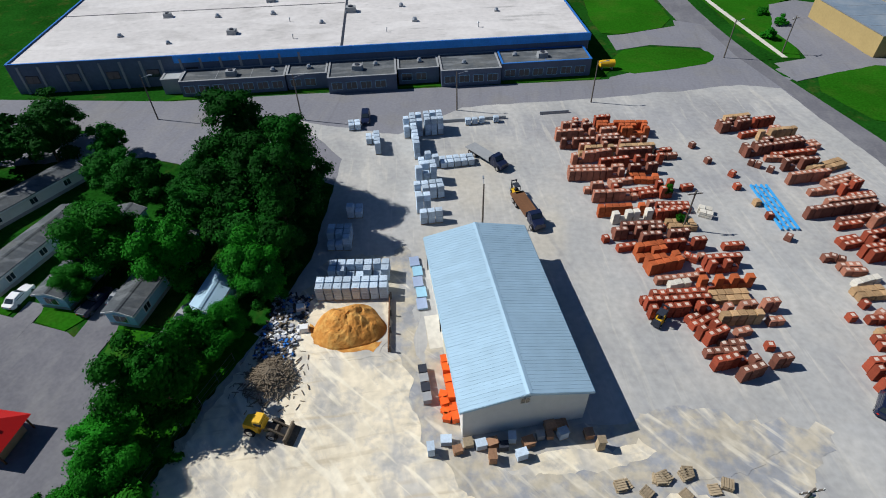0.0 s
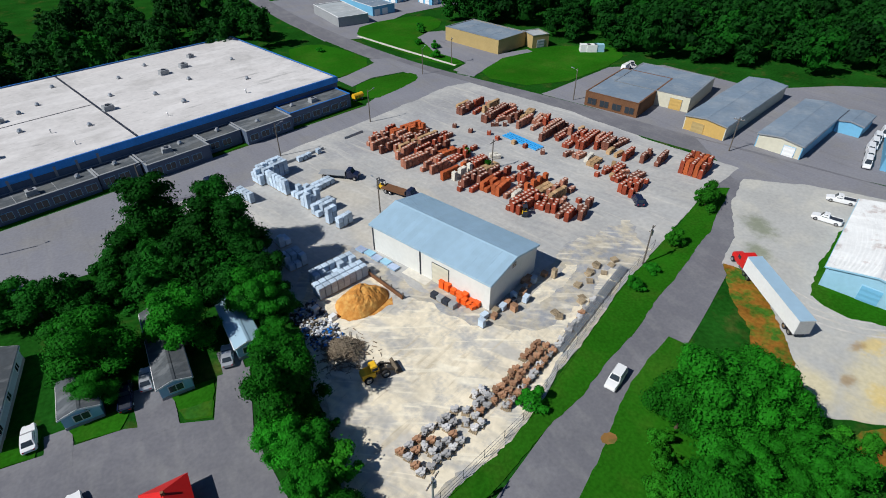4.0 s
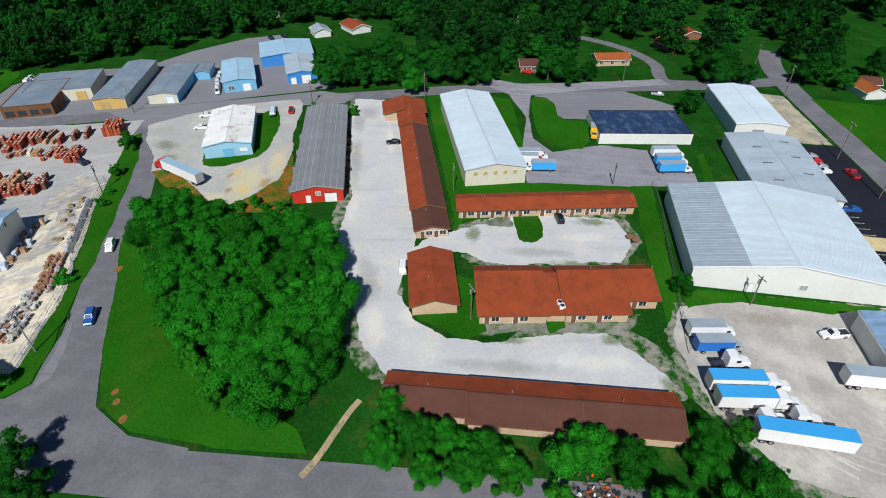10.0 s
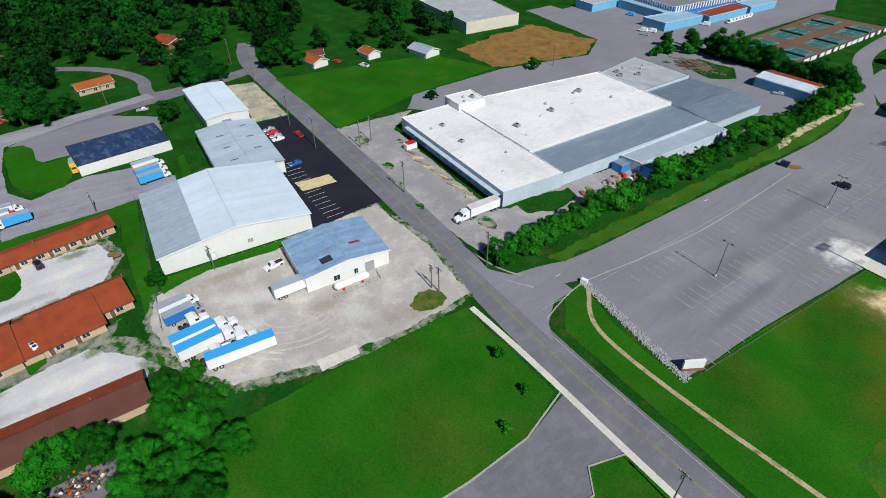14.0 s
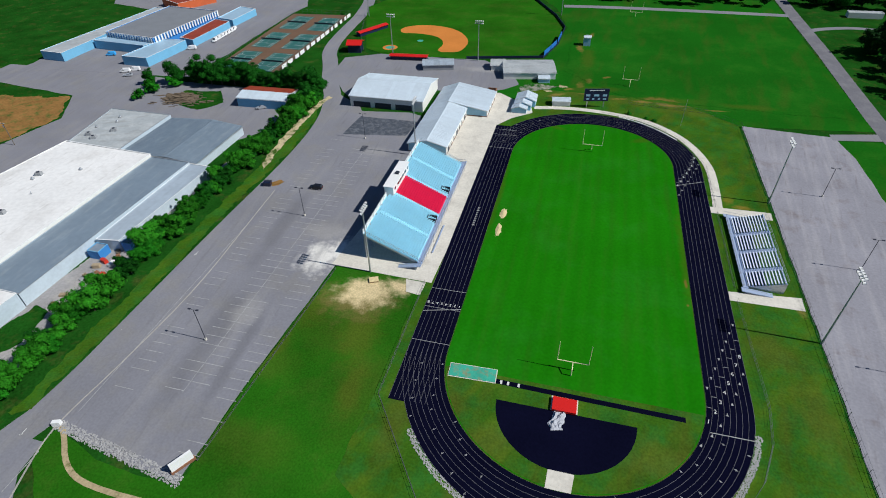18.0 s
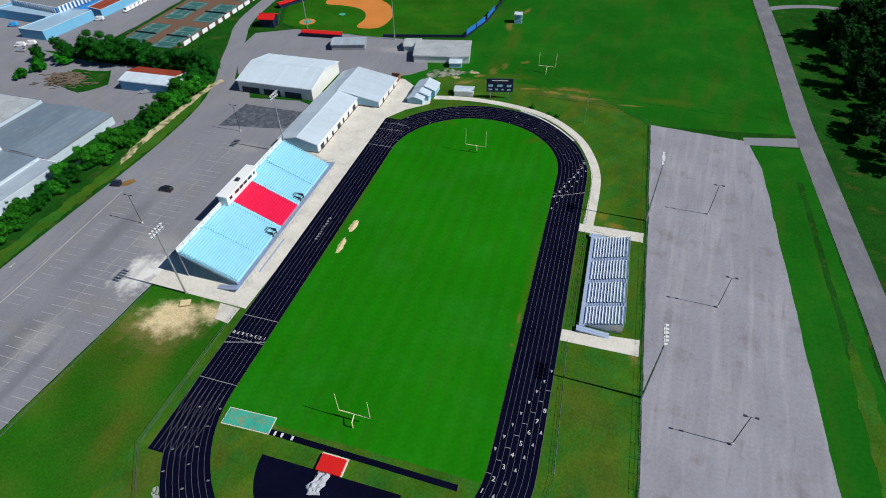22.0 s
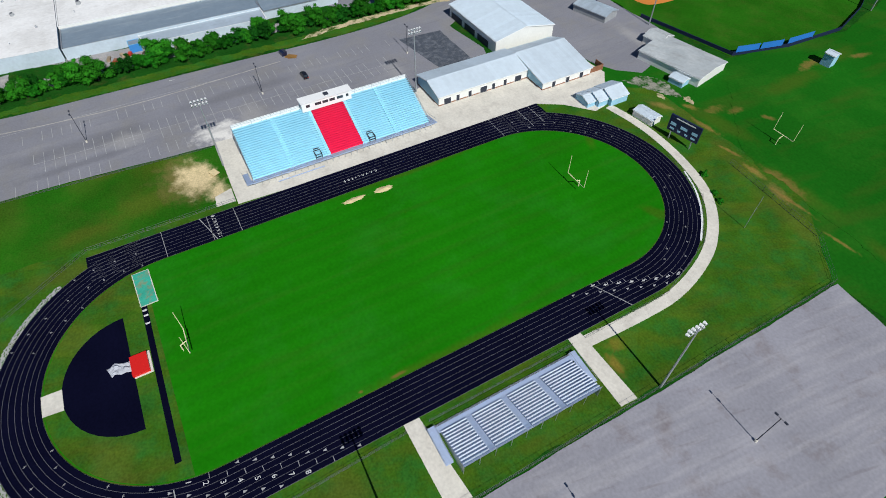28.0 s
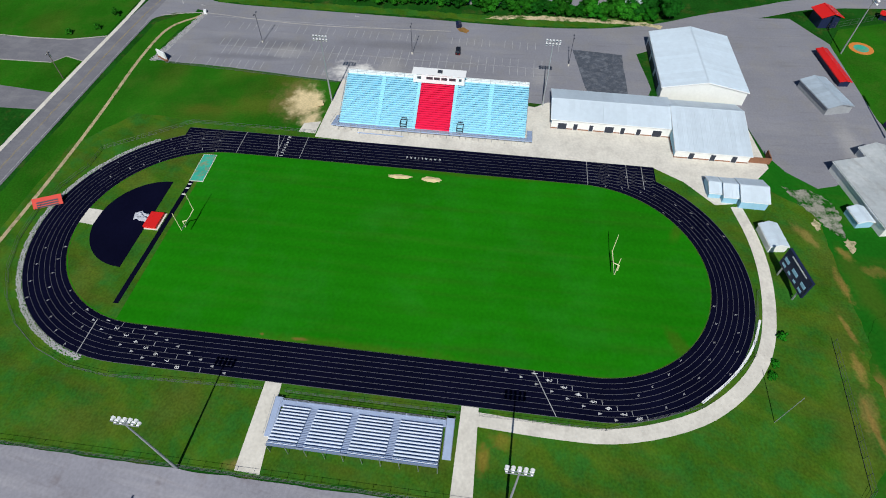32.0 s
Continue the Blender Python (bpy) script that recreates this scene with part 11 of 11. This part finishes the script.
# long shed and fence south of the lane
gable("open_shed", "long purple-roofed shed beside the lane", -66.5, -86.8, 90, 14, 3.6, 2.3, 2.7, "red_rust_roof", "dark_wall", 1.2, 0.2, None, "trim", category="shed")
wfn = thing("board_fence", -63.4, -103, 0, -90, "low white board fence along the lane", "fence")
for k in range(9):
    part("board", Mesh().box(k * 1.45, k * 1.45 + 1.4, -0.05, 0.05, 0.1, 1.2), M["white"], wfn)
sc = Mesh()
for k in range(240):
    sc.rbox(br.gauss(0, 1.3), br.gauss(0, 2.6), 0, br.uniform(0.15, 0.7), br.uniform(0.1, 0.5), br.uniform(0.1, 0.6), br.uniform(0, 3), br.choice((0, 0, 0, 0, 1, 2, 3, 3)))
single("junk_heap", sc, [M["rubble"], M["white"], M["orange"], M["trim"]], pose(-57, -110, 0.07), "heap of discarded household junk", "junk", kind="stuff")
for x, y in ((9.5, -127.4), (10.8, -126.2)):
    single("round_table", Mesh().tube((0, 0, 0), (0, 0, 0.7), 0.1, 0.1, 8).tube((0, 0, 0.7), (0, 0, 0.78), 1.0, 1.0, 14), M["brick_wall"], pose(x, y, 0.1), "round brown cable-drum table", "table", "round tables")
pt = thing("propane_tank", -36.9, -174, 0.1, -92, "large white propane tank on saddles", "tank")
part("vessel", Mesh().tube((-4.2, 0, 1.5), (4.2, 0, 1.5), 0.95, 0.95, 16), M["white"], pt)
for s in (-4.2, 4.2):
    part("dome", Mesh().tube((s, 0, 1.5), (s + (0.5 if s > 0 else -0.5), 0, 1.5), 0.95, 0.4, 16), M["white"], pt)
for s in (-2.6, 2.6):
    part("saddle", Mesh().box(s - 0.25, s + 0.25, -0.7, 0.7, 0, 0.9), M["red"], pt)
chain_fence([(-38.8, -168), (-38.8, -181), (-36.2, -181.4)], 1.2, "low red-posted guard fence by the tank")
dm = thing("compactor", 16.7, -224.6, 0.1, 90, "red and white rubbish compactor", "compactor")
part("body", Mesh().box(-2.2, 2.2, -1.1, 1.1, 0.2, 2.2, taper=0.05), M["white"], dm)
part("hopper", Mesh().box(-1.6, 1.6, -1.0, 1.0, 2.2, 2.7), M["red"], dm)
for k in range(16):
    x, y = -22 + k * 2.6, -222.6 + br.uniform(-1.2, 0.6)
    single("timber_stack", Mesh().box(-br.uniform(1.2, 2.4), br.uniform(1.2, 2.4), -br.uniform(0.2, 0.5), 0.3, 0, br.uniform(0.2, 0.5)), M["pallet" if k % 3 else "drysand"], pose(x, y, 0.08, 0, 0, br.uniform(10, 50)), "loose pallet timber by the dock", "timber", "timber by the dock")
for k in range(22):
    x, y = -41 + br.uniform(-3.4, 2.2), -250 - br.uniform(0, 42)
    single("scrap_bin", Mesh().box(-1.1, 1.1, -0.6, 0.6, 0, br.uniform(0.4, 1.2), taper=0.05), M[br.choice(("red_wall", "rubble", "white", "pallet", "brick_wall", "grey_wall"))], pose(x, y, 0.08, 0, 0, br.uniform(0, 180)), "scrap and bins behind the factory", "scrap", "scrap behind the factory")
for x, y in ((97, 118), (99, 116.6), (101.5, 115.4)):
    single("portable_cabin", Mesh().box(-1.8, 1.8, -1.2, 1.2, 0, 2.6, taper=0.02), M["white" if x < 100 else "sky_wall"], pose(x, y, 0.1, 0, 0, -30), "small portable cabin by the trees", "cabin", "portable cabins")

for wx, wy, wr in ((32.6, -213.6, 4.0), (10.5, -212.0, 2.8), (-16.5, -207.5, 2.2), (-34.8, -218.6, 3.6), (-2, -209, 1.8), (24, -224, 2.2)):
    patch("weed_patch", [(wx + wr * math.cos(a * 0.628) * (1.2 if a % 2 else 0.8), wy + 0.6 * wr * math.sin(a * 0.628)) for a in range(10)], 0.12, M["grassmix"], "weeds growing through the forecourt", 0.5, 0.8, 111, "weeds")
patch("weedy_ground", [(-29.5, -232), (-38, -231), (-42, -240), (-40, -250), (-34.5, -251), (-33.2, -242)], 0.12, M["wild"], "rank weeds beside the factory wall", 0.8, 1.2, 112, "verge")
patch("worn_ground", [(-139.6, -418), (-140.5, -427), (-149, -431.8), (-157.5, -431), (-154, -426.5), (-147, -421)], 0.13, M["grassmix"], "gravelly worn ground behind the ticket sheds", 0.9, 1.0, 113, "ground")
single("footpath", band(curve([(-43.0, -71.2), (-45, -70.2), (-49.3, -68.7), (-54.4, -67.2), (-58, -65.4)]), 1.1, 0, 0.14), M["trodden"], pose(0, 0, 0), "trodden dirt path between grove and motel", "path", kind="structure")
patch("weedy_ground", [(7, -373), (15, -388), (-3, -392), (-12, -380), (-4, -370)], 0.1, M["wild"], "weeds and bark litter round the log heap", 0.8, 1.5, 98, "verge")
for x, y, r in ((-45.7, -27.8, 0.8), (-47.7, -29.3, 0.75), (-50.9, -32.4, 0.9), (-13.2, -8.8, 1.1)):
    patch("mulch_ring", [(x + r * math.cos(a * 0.785), y + r * 0.8 * math.sin(a * 0.785)) for a in range(8)], 0.15, M["soil"], "small bare patch of brown mulch", 0.15, 0.5, 99, "soil")
